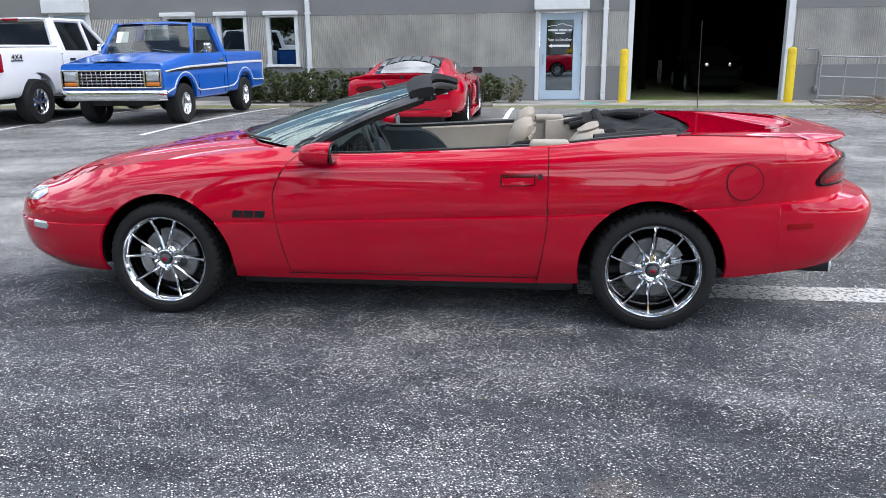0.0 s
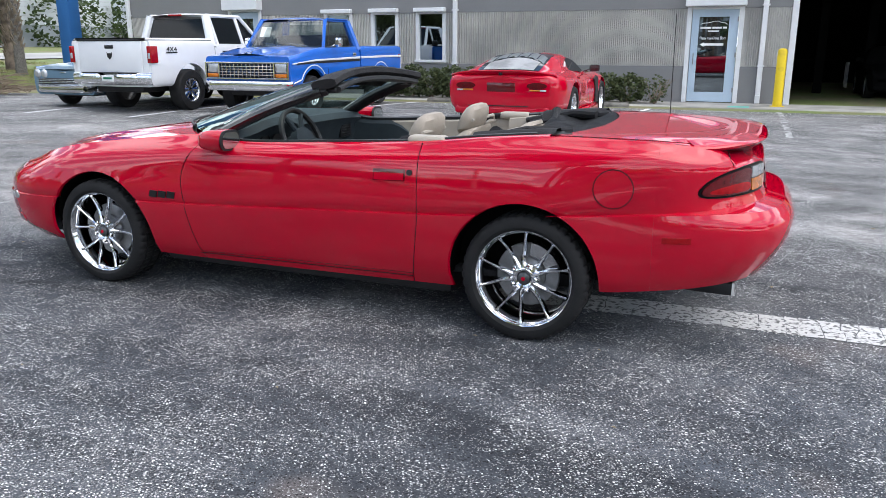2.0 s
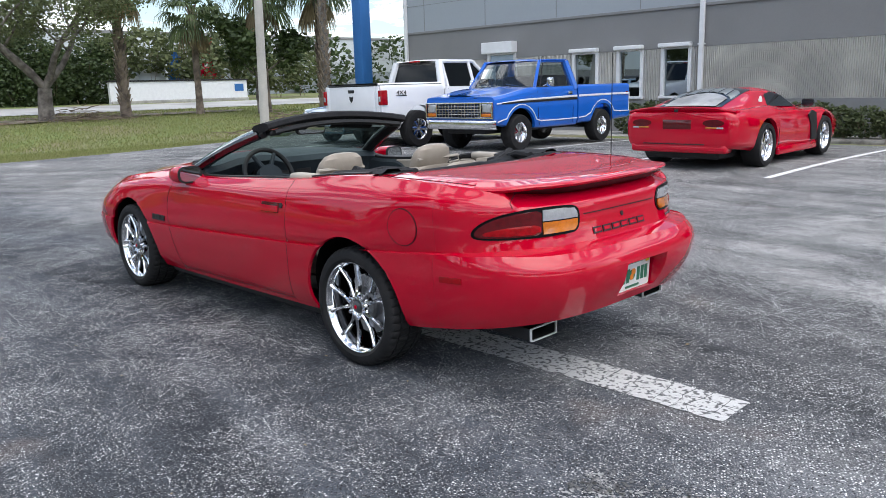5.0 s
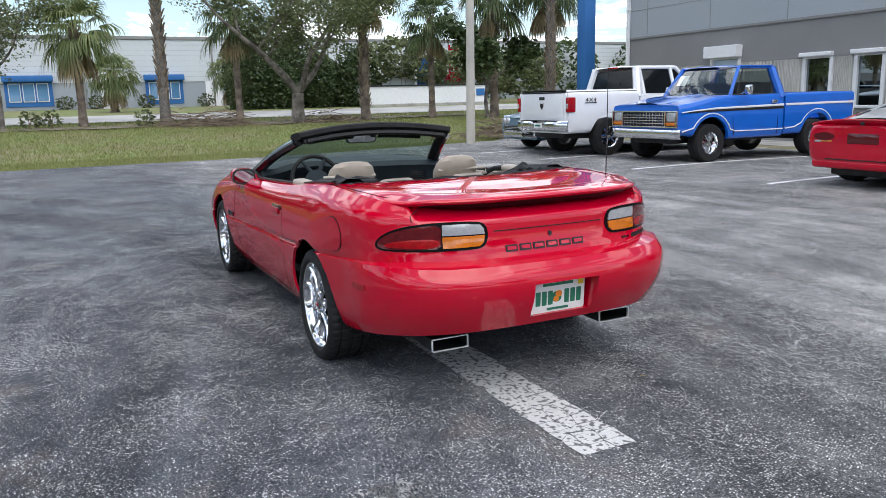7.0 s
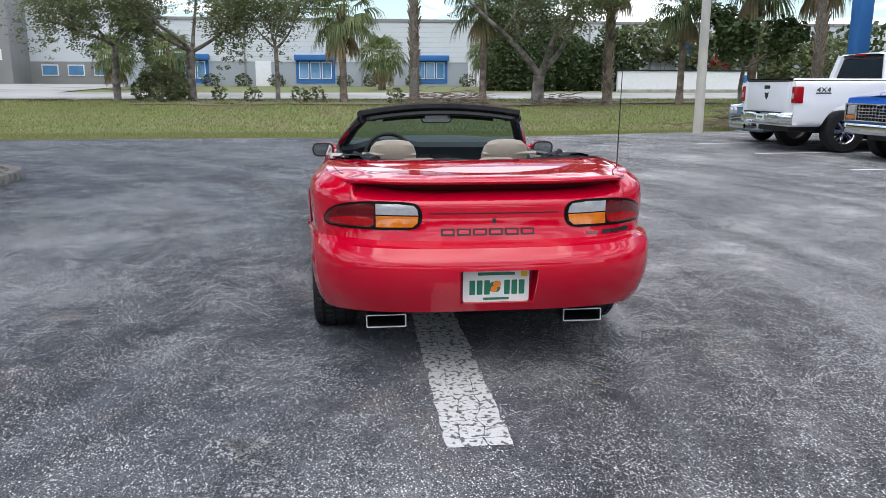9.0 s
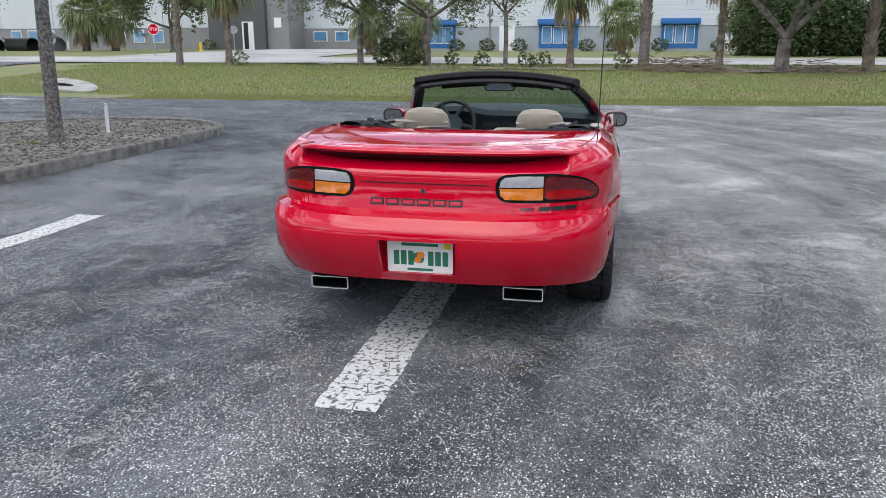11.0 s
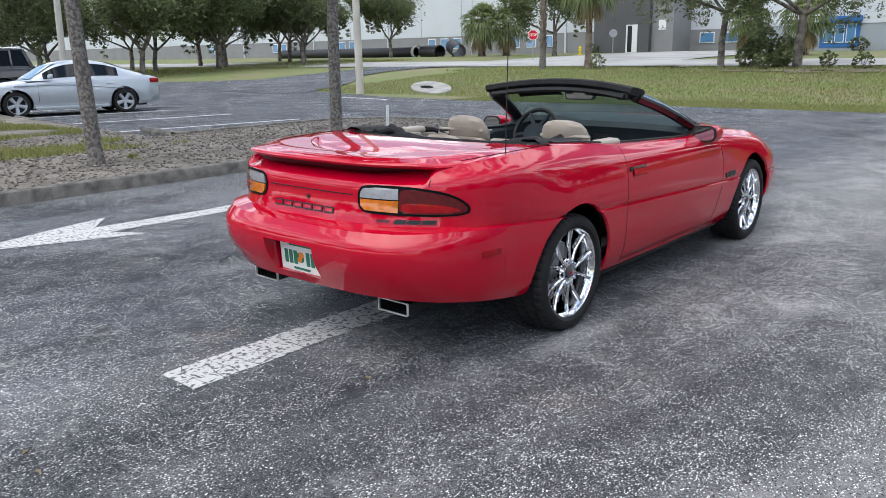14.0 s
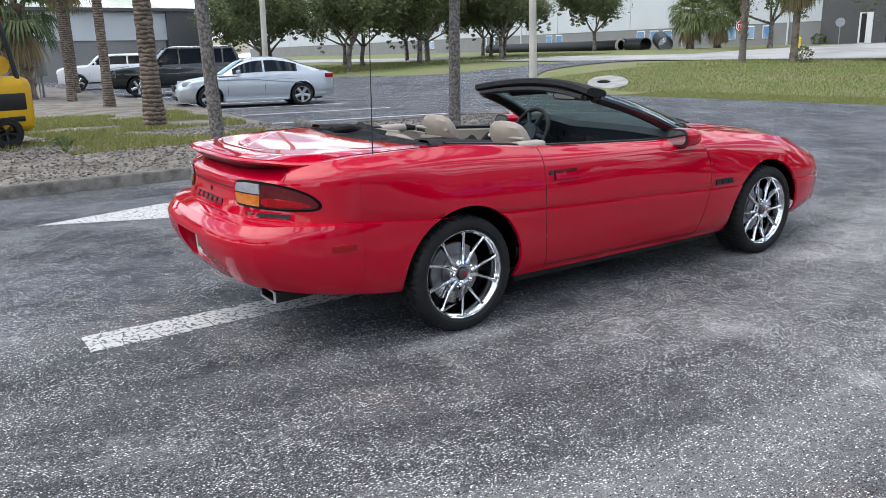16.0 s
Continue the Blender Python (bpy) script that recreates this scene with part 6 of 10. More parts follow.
def cab(parent, mat, glass_mat, xfb, xfr, xrr, xrb, wb, wr, zb, zr, posts=(), pillar=0.045, frame_mat="black_plastic", rear_post=0.07, seat_mat="dash_plastic"):
    """Roof, pillars and panes over a belt line."""
    bm = bmesh.new()
    rows = []
    N = 15
    for i in range(N):
        t = i / (N - 1)
        x = xfr - 0.03 + (xrr - xfr + 0.06) * t
        end = 1 - (2 * abs(t - 0.5)) ** 6
        row = []
        for j in range(17):
            s = -1 + 2 * j / 16
            row.append((x, (wr + 0.02) * s, zr - 0.055 + (0.055 + 0.02 * (1 - s * s)) * (1 - abs(s) ** 5) * (0.45 + 0.55 * end)))
        rows.append(row)
    add_grid(bm, rows)
    add_grid(bm, [[(r[0][0], y, zr - 0.075) for y in (-wr - 0.015, wr + 0.015)] for r in rows])
    part("roof", bm, mat, parent, angle=60)
    for m in (1, -1):
        fb, fr = Vector((xfb, -wb * m, zb)), Vector((xfr, -wr * m, zr - 0.05))
        rr, rb = Vector((xrr, -wr * m, zr - 0.05)), Vector((xrb, -wb * m, zb))
        part("pillar", tube([fb - Vector((0, 0, 0.05)), fr], [pillar * 1.1, pillar], 8), mat, parent)
        part("pillar", tube([rb - Vector((0, 0, 0.05)), rr], [rear_post * 1.1, rear_post], 8), mat, parent)
        rail = tube([fr, rr], pillar * 0.9, 8)
        part("roof_rail", rail, mat, parent)
        cuts = [0.0] + list(posts) + [1.0]
        for p in posts:
            a, b = fb.lerp(rb, p), fr.lerp(rr, (fb.lerp(rb, p).x - fr.x) / (rr.x - fr.x))
            b = Vector((min(max(a.x + 0.02, fr.x), rr.x), b.y, b.z))
            part("pillar", tube([a, b], pillar * 0.9, 8), mat, parent)
        for c0, c1 in zip(cuts, cuts[1:]):
            a, b = fb.lerp(rb, c0), fb.lerp(rb, c1)
            ta = fr if c0 == 0 else Vector((max(a.x + 0.02, fr.x), fr.y, fr.z))
            tb = rr if c1 == 1 else Vector((max(b.x + 0.02, fr.x), fr.y, fr.z))
            q = inset_quad(a, b, tb, ta, 0.03)
            pane = quad_panel("side_window", q, glass_mat, parent, "side window glass", 0.006)
            pane.visible_shadow = False
    q = [(xfb, -wb, zb), (xfb, wb, zb), (xfr, wr, zr - 0.06), (xfr, -wr, zr - 0.06)]
    bm = bmesh.new()
    add_grid(bm, [[Vector(q[0]).lerp(Vector(q[1]), s).lerp(Vector(q[3]).lerp(Vector(q[2]), s), h) + Vector((-0.06 * (1 - (2 * s - 1) ** 2), 0, 0)) for h in (0.03, 0.35, 0.7, 0.97)] for s in (k / 12 for k in range(13))])
    wsg = part("windscreen", bm, glass_mat, parent, "windscreen glass")
    wsg.visible_shadow = False
    q = inset_quad((xrb, -wb, zb), (xrb, wb, zb), (xrr, wr, zr - 0.06), (xrr, -wr, zr - 0.06), 0.06)
    rg = quad_panel("rear_window", q, glass_mat, parent, "rear window glass", 0.006)
    rg.visible_shadow = False


def road_wheel(parent, x, y, R, w, mirror, rim_mat="chrome", n=5, rim=0.60, deep=0.03, seg=48, fat=0.45, label="bright alloy wheel", lip=True):
    m = pose(x, y, R, 90 if mirror > 0 else -90, 0, 0) @ pose(0, 0, 0, 0, 0, 11 * n)
    r = R * rim
    h = w / 2
    wheel = part("wheel", lathe([(0.0, h * 0.55), (r * 0.20, h * 0.55), (r * 0.24, h * 0.45), (r * 0.24, 0.0), (0.0, 0.0)], 20), rim_mat, parent, label, m=m)
    prof = [(r, -h * 0.8), (r * 1.08, -h), (R * 0.93, -h), (R * 0.985, -h * 0.75), (R, -h * 0.4), (R, h * 0.4), (R * 0.985, h * 0.75), (R * 0.93, h), (r * 1.08, h), (r, h * 0.85)]
    part("tyre", lathe(prof, seg), "tyre", wheel, "black rubber tyre")
    part("rim", lathe([(r, -h * 0.8), (r * 0.9, -h * 0.4), (r * 0.9, h * 0.35), (r * 0.96, h * 0.7), (r * 1.03, h * 0.9), (r * 1.04, h * 0.82), (r, h * 0.7)], seg), rim_mat, wheel)
    part("wheel_back", lathe([(0.0, -h * 0.1), (r * 0.9, -h * 0.1)], 24), "dark_metal", wheel)
    for i in range(n):
        a = 2 * math.pi * i / n
        c, s = Vector((math.cos(a), math.sin(a), 0)), Vector((-math.sin(a), math.cos(a), 0))
        rows = []
        for k in range(4):
            t = k / 3
            rr = r * (0.16 + 0.80 * t)
            ww = r * fat * (0.32 + 0.12 * t)
            z = h * 0.52 + (h * 0.18 - deep) * t
            rows.append([c * rr + s * ww * q + Vector((0, 0, z + dz)) for q, dz in ((-1, -0.04), (-0.8, -0.004), (0, 0.006), (0.8, -0.004), (1, -0.04))])
        part("spoke", add_grid(bmesh.new(), rows, closed=True, cap=True), rim_mat, wheel)
    return wheel


def side_strip(parent, name, pts, W, mat, r=0.012, label="", flat=0.35):
    """Thin moulding along both sides; pts are (x, z)."""
    for m in (1, -1):
        P = [Vector((x, -W * m, z)) for x, z in pts]
        bm = bmesh.new()
        rows = []
        for i, p in enumerate(P):
            d = (P[min(i + 1, len(P) - 1)] - P[max(i - 1, 0)]).normalized()
            u = Vector((-d.z, 0, d.x))
            o = Vector((0, -0.008 * m, 0))
            rows.append([p - u * r - o, p - u * r + o * 0.5, p + o, p + u * r + o * 0.5, p + u * r - o])
        add_grid(bm, rows)
        part(name, bm, mat, parent, label)


def arc_pts(ax, az, r, a0, a1, n=10):
    return [(ax + r * math.cos(radians(a0 + (a1 - a0) * k / n)), az + r * math.sin(radians(a0 + (a1 - a0) * k / n))) for k in range(n + 1)]


def mirror_arm(parent, x, y, z, w, h, mat, m):
    bm = bmesh.new()
    rows = []
    for dx, s in ((-0.06, 0.5), (-0.03, 0.9), (0.03, 1.0), (0.05, 0.95)):
        rows.append([Vector((x + dx, m * -(y + a * s), z + b * s)) for a, b in rounded_rect(w, h, min(w, h) * 0.3)])
    add_grid(bm, rows, closed=True, cap=True)
    mo = part("wing_mirror", bm, mat, parent, "door mirror")
    part("mirror_bracket", tube([(x, m * -(y - w / 2), z - h * 0.2), (x - 0.02, m * -(y - w / 2 - 0.12), z - h * 0.5)], 0.012, 6), mat, mo)


# -- blue classic pickup, nose towards the lot --
def blue_pickup():
    v = thing("pickup_truck")
    tagged(v, "bright blue classic pickup with chrome grille and white side stripes", "pickup truck")
    W, ax_f, ax_r, R = 0.985, 0.92, 3.88, 0.37
    A = ((ax_f, 0.40, 0.47), (ax_r, 0.41, 0.46))
    st = lambda x, z0, zt, zc, w=1.0: (x, [(0.88 * w, z0), (0.965 * w, z0 + 0.06), (W * w, 0.80), (W * w, 0.95), (0.955 * w, zt), (0.82 * w, zt + 0.035), (0.0, zc)])
    body = loft_body("body", [st(0.10, 0.58, 1.075, 1.115, 0.985), st(0.22, 0.55, 1.095, 1.135, 0.99), st(0.5, 0.50, 1.105, 1.145), st(1.35, 0.44, 1.13, 1.18), st(1.55, 0.42, 1.13, 1.16), st(2.86, 0.42, 1.15, 1.16)], A, "blue_paint", v)
    # hood centre rise
    bm = bmesh.new()
    add_grid(bm, [[(0.12 + 1.25 * i / 10, 0.36 * s, 1.128 + 0.040 * (i / 10) ** 0.7 + 0.026 * (1 - abs(s) ** 4)) for s in (-1 + 2 * j / 8 for j in range(9))] for i in range(11)])
    part("hood_rise", bm, "blue_paint", v, angle=60)
    loft_body("bed", [(2.91, [(0.90, 0.46), (0.965, 0.52), (W, 0.80), (W, 0.95), (0.97, 1.13), (0.93, 1.165), (0.88, 1.15), (0.87, 0.78), (0, 0.77)]), (4.0, [(0.90, 0.46), (0.965, 0.52), (W, 0.80), (W, 0.95), (0.97, 1.13), (0.93, 1.165), (0.88, 1.15), (0.87, 0.78), (0, 0.77)]), (5.02, [(0.90, 0.50), (0.955, 0.55), (0.965, 0.80), (0.965, 0.95), (0.955, 1.13), (0.92, 1.165), (0.88, 1.15), (0.87, 0.78), (0, 0.77)])], A, "blue_paint", v)
    part("tailgate", box(4.99, 5.03, -0.88, 0.88, 0.60, 1.15, 0.01), "blue_paint", v)
    part("bed_front", box(2.91, 2.95, -0.88, 0.88, 0.60, 1.16, 0.01), "blue_paint", v)
    cab(v, "blue_paint", "glass_pickup", 1.40, 1.80, 2.70, 2.84, 0.92, 0.75, 1.15, 1.82, (), 0.034, rear_post=0.085)
    part("cab_back", box(2.76, 2.82, -0.86, 0.86, 0.55, 1.20, 0.02), "dash_plastic", v)
    for m in (1, -1):
        part("door_lining", box(1.55, 2.75, m * 0.86 - 0.02, m * 0.86 + 0.02, 0.6, 1.15, 0.01), "dash_plastic", v)
        part("window_seal", tube([(1.47, -0.935 * m, 1.165), (2.74, -0.935 * m, 1.165)], 0.012, 6), "black_plastic", v)
        part("quarter_post", tube([(1.62, -0.905 * m, 1.17), (1.86, -0.80 * m, 1.72)], 0.014, 6), "black_plastic", v)
        part("drip_rail", tube([(1.42, -0.93 * m, 1.17), (1.80, -0.79 * m, 1.80), (2.70, -0.79 * m, 1.80)], 0.014, 6), "blue_paint", v)
    part("bench_seat", box(2.38, 2.74, -0.80, 0.80, 0.60, 1.42, 0.06, 3), "black_cloth", v, "dark bench seat")
    part("dashboard", box(1.52, 1.72, -0.82, 0.82, 1.0, 1.19, 0.03), "dash_plastic", v)
    part("steering_wheel", lathe([(0.185, -0.012), (0.20, 0.0), (0.185, 0.012), (0.17, 0.0)], 28, pose(1.90, 0.36, 1.20, 0, 60, 0), closed=True), "black_plastic", v)
    part("windscreen_paper", box(0, 0.004, -0.11, 0.11, -0.15, 0.15, 0, 2, pose(1.60, 0.55, 1.50, 0, 33, 12)), "plate_white", v, "white paper sheet behind the windscreen")
    # front: chrome surround, grille, lamps, bumper
    bm = bmesh.new()
    for x0, x1, y0, y1, z0, z1 in ((0.055, 0.12, -0.93, 0.93, 1.015, 1.04), (0.055, 0.12, -0.93, 0.93, 0.72, 0.745), (0.055, 0.12, -0.95, -0.92, 0.72, 1.04), (0.055, 0.12, 0.92, 0.95, 0.72, 1.04), (0.055, 0.12, -0.64, -0.61, 0.745, 1.015), (0.055, 0.12, 0.61, 0.64, 0.745, 1.015)):
        add_box(bm, x0, x1, y0, y1, z0, z1, 0.006)
    g = part("grille_surround", bm, "chrome", v, "chrome grille surround", smooth=False)
    part("grille_backing", box(0.10, 0.125, -0.92, 0.92, 0.74, 1.02), "black_plastic", g, smooth=False)
    for k in range(13):
        y = -0.555 + 1.11 * k / 12
        part("grille_bar", box(0.066, 0.10, y - 0.008, y + 0.008, 0.752, 1.008, 0.003), "dull_chrome", g)
    for k in range(4):
        z = 0.800 + 0.0525 * k
        part("grille_bar", box(0.062, 0.098, -0.605, 0.605, z - 0.008, z + 0.008, 0.003), "dull_chrome", g)
    for y in (-0.775, 0.775):
        h = part("headlamp", box(0.065, 0.11, y - 0.105, y + 0.105, 0.845, 1.005, 0.02, 3), "lamp_clear", v, "square clear headlamp")
        part("headlamp_rim", box(0.072, 0.118, y - 0.125, y + 0.125, 0.835, 1.012, 0.01), "dull_chrome", h)
        part("turn_lamp", box(0.06, 0.11, y - 0.125, y + 0.125, 0.755, 0.825, 0.012), "lamp_amber", v, "amber turn lamp")
    bm = bmesh.new()
    rows = []
    for k in range(25):
        y = -1.0 + 2.0 * k / 24
        x = 0.0 + 0.10 * max(0, abs(y) - 0.85) / 0.15
        rows.append([(x + dx, y, z) for dx, z in ((0.06, 0.50), (0.015, 0.515), (0.0, 0.55), (0.012, 0.60), (0.0, 0.645), (0.015, 0.68), (0.06, 0.69))])
    add_grid(bm, rows)
    part("front_bumper", bm, "chrome", v, "chrome front bumper", angle=60)
    part("rear_bumper", box(5.06, 5.16, -0.95, 0.95, 0.52, 0.66, 0.02), "chrome", v, "chrome rear bumper")
    for k in range(4):
        y = -0.46 + 0.31 * k
        part("hood_letter", box(0.10, 0.13, y - 0.035, y + 0.035, 1.078, 1.096, 0.004), "chrome", v)
    side_strip(v, "side_moulding", [(0.14, 1.005), (1.0, 1.02), (2.86, 1.035)], W + 0.002, "white_trim", 0.011, "white side stripe")
    side_strip(v, "side_moulding", [(2.92, 1.035), (4.2, 1.04), (5.0, 1.04)], W - 0.004, "white_trim", 0.011, "white side stripe")
    side_strip(v, "side_moulding_dark", [(0.3, 0.975), (1.0, 0.99), (2.86, 1.003)], W + 0.003, "black_plastic", 0.018, "black side stripe")
    low = [(0.16, 0.64), (0.40, 0.66)] + arc_pts(ax_f, 0.40, 0.54, 150, 24) + [(1.55, 0.58), (2.1, 0.575), (2.86, 0.58)]
    side_strip(v, "side_moulding", low, W + 0.002, "white_trim", 0.011, "white side stripe")
    low = [(2.93, 0.58), (3.2, 0.60)] + arc_pts(ax_r, 0.41, 0.54, 150, 30) + [(4.6, 0.66), (4.98, 0.66), (5.0, 1.03)]
    side_strip(v, "side_moulding", low, W - 0.003, "white_trim", 0.011, "white side stripe")
    for m in (1, -1):
        d = part("door_line", tube([(1.50, -(W + 0.001) * m, 0.50), (1.47, -(W + 0.001) * m, 0.80), (1.46, -(W - 0.02) * m, 1.10)], 0.006, 5), "seam_black", v)
        part("door_line", tube([(2.70, -(W + 0.001) * m, 0.50), (2.71, -(W + 0.001) * m, 0.80), (2.72, -(W - 0.02) * m, 1.12)], 0.006, 5), "seam_black", v)
        part("door_handle", box(2.50, 2.64, -(W + 0.02) * m - 0.012, -(W + 0.02) * m + 0.012, 1.055, 1.085, 0.006), "chrome", v)
        mirror_arm(v, 1.72, 1.10, 1.26, 0.15, 0.20, "chrome", m)
        part("side_marker", box(4.86, 4.95, -(W - 0.01) * m - 0.008, -(W - 0.01) * m + 0.008, 1.02, 1.06, 0.004), "lamp_bright_red", v)
    for x in (ax_f, ax_r):
        for m in (1, -1):
            road_wheel(v, x, -0.84 * m, R, 0.27, m, "chrome", 5, 0.55, 0.05, fat=0.9, label="chrome five-slot wheel")
    part("chassis", box(0.3, 4.9, -0.55, 0.55, 0.36, 0.52, 0.03), "dark_metal", v, "dark chassis")
    part("axle", tube([(ax_r, -0.75, 0.37), (ax_r, 0.75, 0.37)], 0.06, 10), "dark_metal", v)
    part("wiper", tube([(1.42, 0.05, 1.19), (1.50, 0.5, 1.24)], 0.008, 5), "dull_chrome", v)
    part("wiper", tube([(1.42, -0.55, 1.19), (1.48, -0.1, 1.24)], 0.008, 5), "dull_chrome", v)
    # the hood climbs to a high belt line; the front end hangs a little lower
    for o in v.children_recursive:
        if o.matrix_basis != Matrix() or o.parent.matrix_basis != Matrix():
            continue
        for q in o.data.vertices:
            x, z = q.co.x, q.co.z
            belt = ease((z - 0.99) / 0.15) * (1 - 0.65 * ease((z - 1.30) / 0.50))
            q.co.z += 0.115 * ease((x - 0.10) / 1.30) * belt - 0.035 * (1 - ease((x - 0.12) / 0.16)) * (1 - ease((z - 1.03) / 0.06))
    return v


def modern_pickup(name, mat, label, L=5.95, W=1.015, bed_len=1.95, tint="glass_dark", bumper_mat="chrome", wheel_mat="chrome", R=0.42, zb=1.32, roof=1.98, decals=True):
    v = thing(name)
    tagged(v, label, "pickup truck")
    ax_f, ax_r = 1.0, L - 1.28
    A = ((ax_f, R, R + 0.10), (ax_r, R + 0.01, R + 0.105))
    bx = L - bed_len - 0.12
    st = lambda x, z0, zt, zc, w=1.0: (x, [(0.90 * w, z0), (0.98 * w, z0 + 0.08), (W * w, 0.85), (W * w, 1.05), (0.985 * w, zt), (0.86 * w, zt + 0.04), (0.0, zc)])
    loft_body("body", [st(0.10, 0.52, 1.10, 1.16, 0.95), st(0.6, 0.50, 1.18, 1.26), st(1.7, 0.48, 1.27, 1.33), st(2.0, 0.47, zb - 0.03, zb), st(bx - 0.03, 0.47, zb - 0.01, zb)], A, mat, v)
    rim = zb + 0.09
    sb = lambda x, k=1.0: (x, [(0.91 * k, 0.52), (0.98 * k, 0.60), (W * k, 0.90), (W * k, 1.12), (W * k * 0.985, rim - 0.05), (0.95 * k, rim), (0.88, rim), (0.87, 0.82), (0, 0.81)])
    loft_body("bed", [sb(bx), sb(bx + 0.9), sb(L - 0.14, 0.985)], A, mat, v)
    part("bed_rail", box(bx, L - 0.14, -0.955, -0.885, rim - 0.01, rim + 0.015, 0.006), "black_plastic", v, "black bed rail")
    part("bed_rail", box(bx, L - 0.14, 0.885, 0.955, rim - 0.01, rim + 0.015, 0.006), "black_plastic", v, "black bed rail")
    part("bed_front", box(bx, bx + 0.05, -0.90, 0.90, 0.6, rim + 0.01, 0.01), mat, v)
    tg = part("tailgate", box(L - 0.17, L - 0.11, -0.80, 0.80, 0.78, rim, 0.02, 3), mat, v)
    part("tailgate_cap", box(L - 0.18, L - 0.10, -0.80, 0.80, rim - 0.02, rim + 0.015, 0.008), "black_plastic", tg)
    part("tailgate_handle", box(L - 0.115, L - 0.10, -0.11, 0.11, rim - 0.16, rim - 0.09, 0.01), "black_plastic", tg)
    bm = bmesh.new()
    add_prism(bm, [(0.0, -0.08), (0.055, -0.02), (0.065, 0.06), (0.03, 0.035), (0.0, 0.05), (-0.03, 0.035), (-0.065, 0.06), (-0.055, -0.02)], 0.012, pose(L - 0.112, 0, 1.12, 90, 0, 90))
    part("tailgate_emblem", bm, "badge_black", tg, "dark emblem", smooth=False)
    for m in (1, -1):
        lamp = part("tail_lamp", box(L - 0.30, L - 0.10, -0.985 * m - 0.055, -0.985 * m + 0.055, 0.98, 1.30, 0.02, 3), "lamp_bright_red", v, "red tail lamp with a clear centre")
        part("reversing_lens", box(L - 0.15, L - 0.094, -0.985 * m - 0.030, -0.985 * m + 0.030, 1.06, 1.17, 0.01), "lamp_clear", lamp)
    part("tail_corner", box(L - 0.24, L - 0.12, -0.93, -0.80, 0.72, rim - 0.02, 0.02), mat, v)
    part("tail_corner", box(L - 0.24, L - 0.12, 0.80, 0.93, 0.72, rim - 0.02, 0.02), mat, v)
    bm = bmesh.new()
    rows = []
    for k in range(25):
        y = -1.0 + 2.0 * k / 24
        x = L - 0.10 * max(0, abs(y) - 0.7) / 0.3
        dip = 0.06 if abs(y) < 0.22 else 0.0
        rows.append([(x - 0.22, y, 0.80 - dip), (x - 0.03, y, 0.79 - dip), (x, y, 0.75 - dip * 0.6), (x, y, 0.62), (x - 0.04, y, 0.56), (x - 0.2, y, 0.54)])
    add_grid(bm, rows)
    rb = part("rear_bumper", bm, bumper_mat, v, "chrome rear bumper", angle=50)
    part("bumper_pad", box(L - 0.20, L - 0.01, -0.70, 0.70, 0.785, 0.800, 0.004), "black_plastic", rb)
    pl = part("number_plate", box(L - 0.012, L + 0.006, -0.155, 0.155, 0.625, 0.745, 0.004), "plate_white", v, "white number plate with plain bars")
    part("plate_bar", box(L + 0.006, L + 0.009, -0.11, 0.11, 0.665, 0.705, 0.002), "plate_green", pl)
    part("exhaust_tip", lathe([(0.055, 0.0), (0.06, 0.0), (0.06, 0.25), (0.05, 0.25)], 20, pose(L - 0.25, -0.62, 0.46, 0, 90, 0), closed=True), "chrome", v, "round exhaust tip")
    cab(v, mat, tint, 1.95, 2.62, bx - 0.12, bx - 0.02, 0.93, 0.74, zb, roof, (0.42, 0.90), 0.05, rear_post=0.09)
    part("brake_lamp", box(bx - 0.06, bx - 0.005, -0.16, 0.16, roof - 0.055, roof - 0.015, 0.006), "lamp_bright_red", v, "high red brake lamp")
    for m in (1, -1):
        for x in (2.20, 3.02, bx - 0.18):
            part("door_line", tube([(x, -(W - 0.003) * m, 0.60), (x, -(W + 0.0) * m, 1.0), (x + 0.01, -(W - 0.03) * m, zb - 0.02)], 0.006, 5), "seam_black", v)
        for x in (2.85, bx - 0.32):
            part("door_handle", box(x - 0.10, x + 0.06, -(W + 0.012) * m - 0.014, -(W + 0.012) * m + 0.014, 1.16, 1.20, 0.008), "black_plastic", v)
        mirror_arm(v, 2.35, 1.14, 1.38, 0.20, 0.24, "black_plastic", m)
        if decals:
            cu = bpy.data.curves.new("lettering", "FONT")
            cu.body, cu.size, cu.align_x, cu.extrude = "4X4", 0.13, "CENTER", 0.003
            tmp = bpy.data.objects.new("lettering", cu)
            me = bpy.data.meshes.new_from_object(tmp)
            bpy.data.objects.remove(tmp)
            for q in me.vertices:
                q.co.x *= 1.35
            link_part("lettering", me, "badge_black", v, "black lettering", pose(L - 0.72, -(W + 0.003) * m, 1.195, 90, 0, 0 if m > 0 else 180))
            part("side_badge", box(L - 0.88, L - 0.56, -(W + 0.001) * m - 0.004, -(W + 0.001) * m + 0.004, 1.165, 1.185, 0.002), "badge_black", v)
        part("headlamp", box(0.12, 0.5, -0.93 * m - 0.06, -0.93 * m + 0.06, 0.96, 1.10, 0.03), "lamp_clear", v, "clear headlamp")
    part("grille", box(0.07, 0.16, -0.70, 0.70, 0.72, 1.12, 0.02), "black_plastic", v, "dark front grille")
    part("front_bumper", box(0.0, 0.22, -0.98, 0.98, 0.46, 0.70, 0.05, 3), bumper_mat, v, "front bumper")
    for x in (ax_f, ax_r):
        for m in (1, -1):
            road_wheel(v, x, -0.86 * m, R, 0.28, m, wheel_mat, 8, 0.56, 0.01, fat=0.55, label="bright eight-spoke wheel")
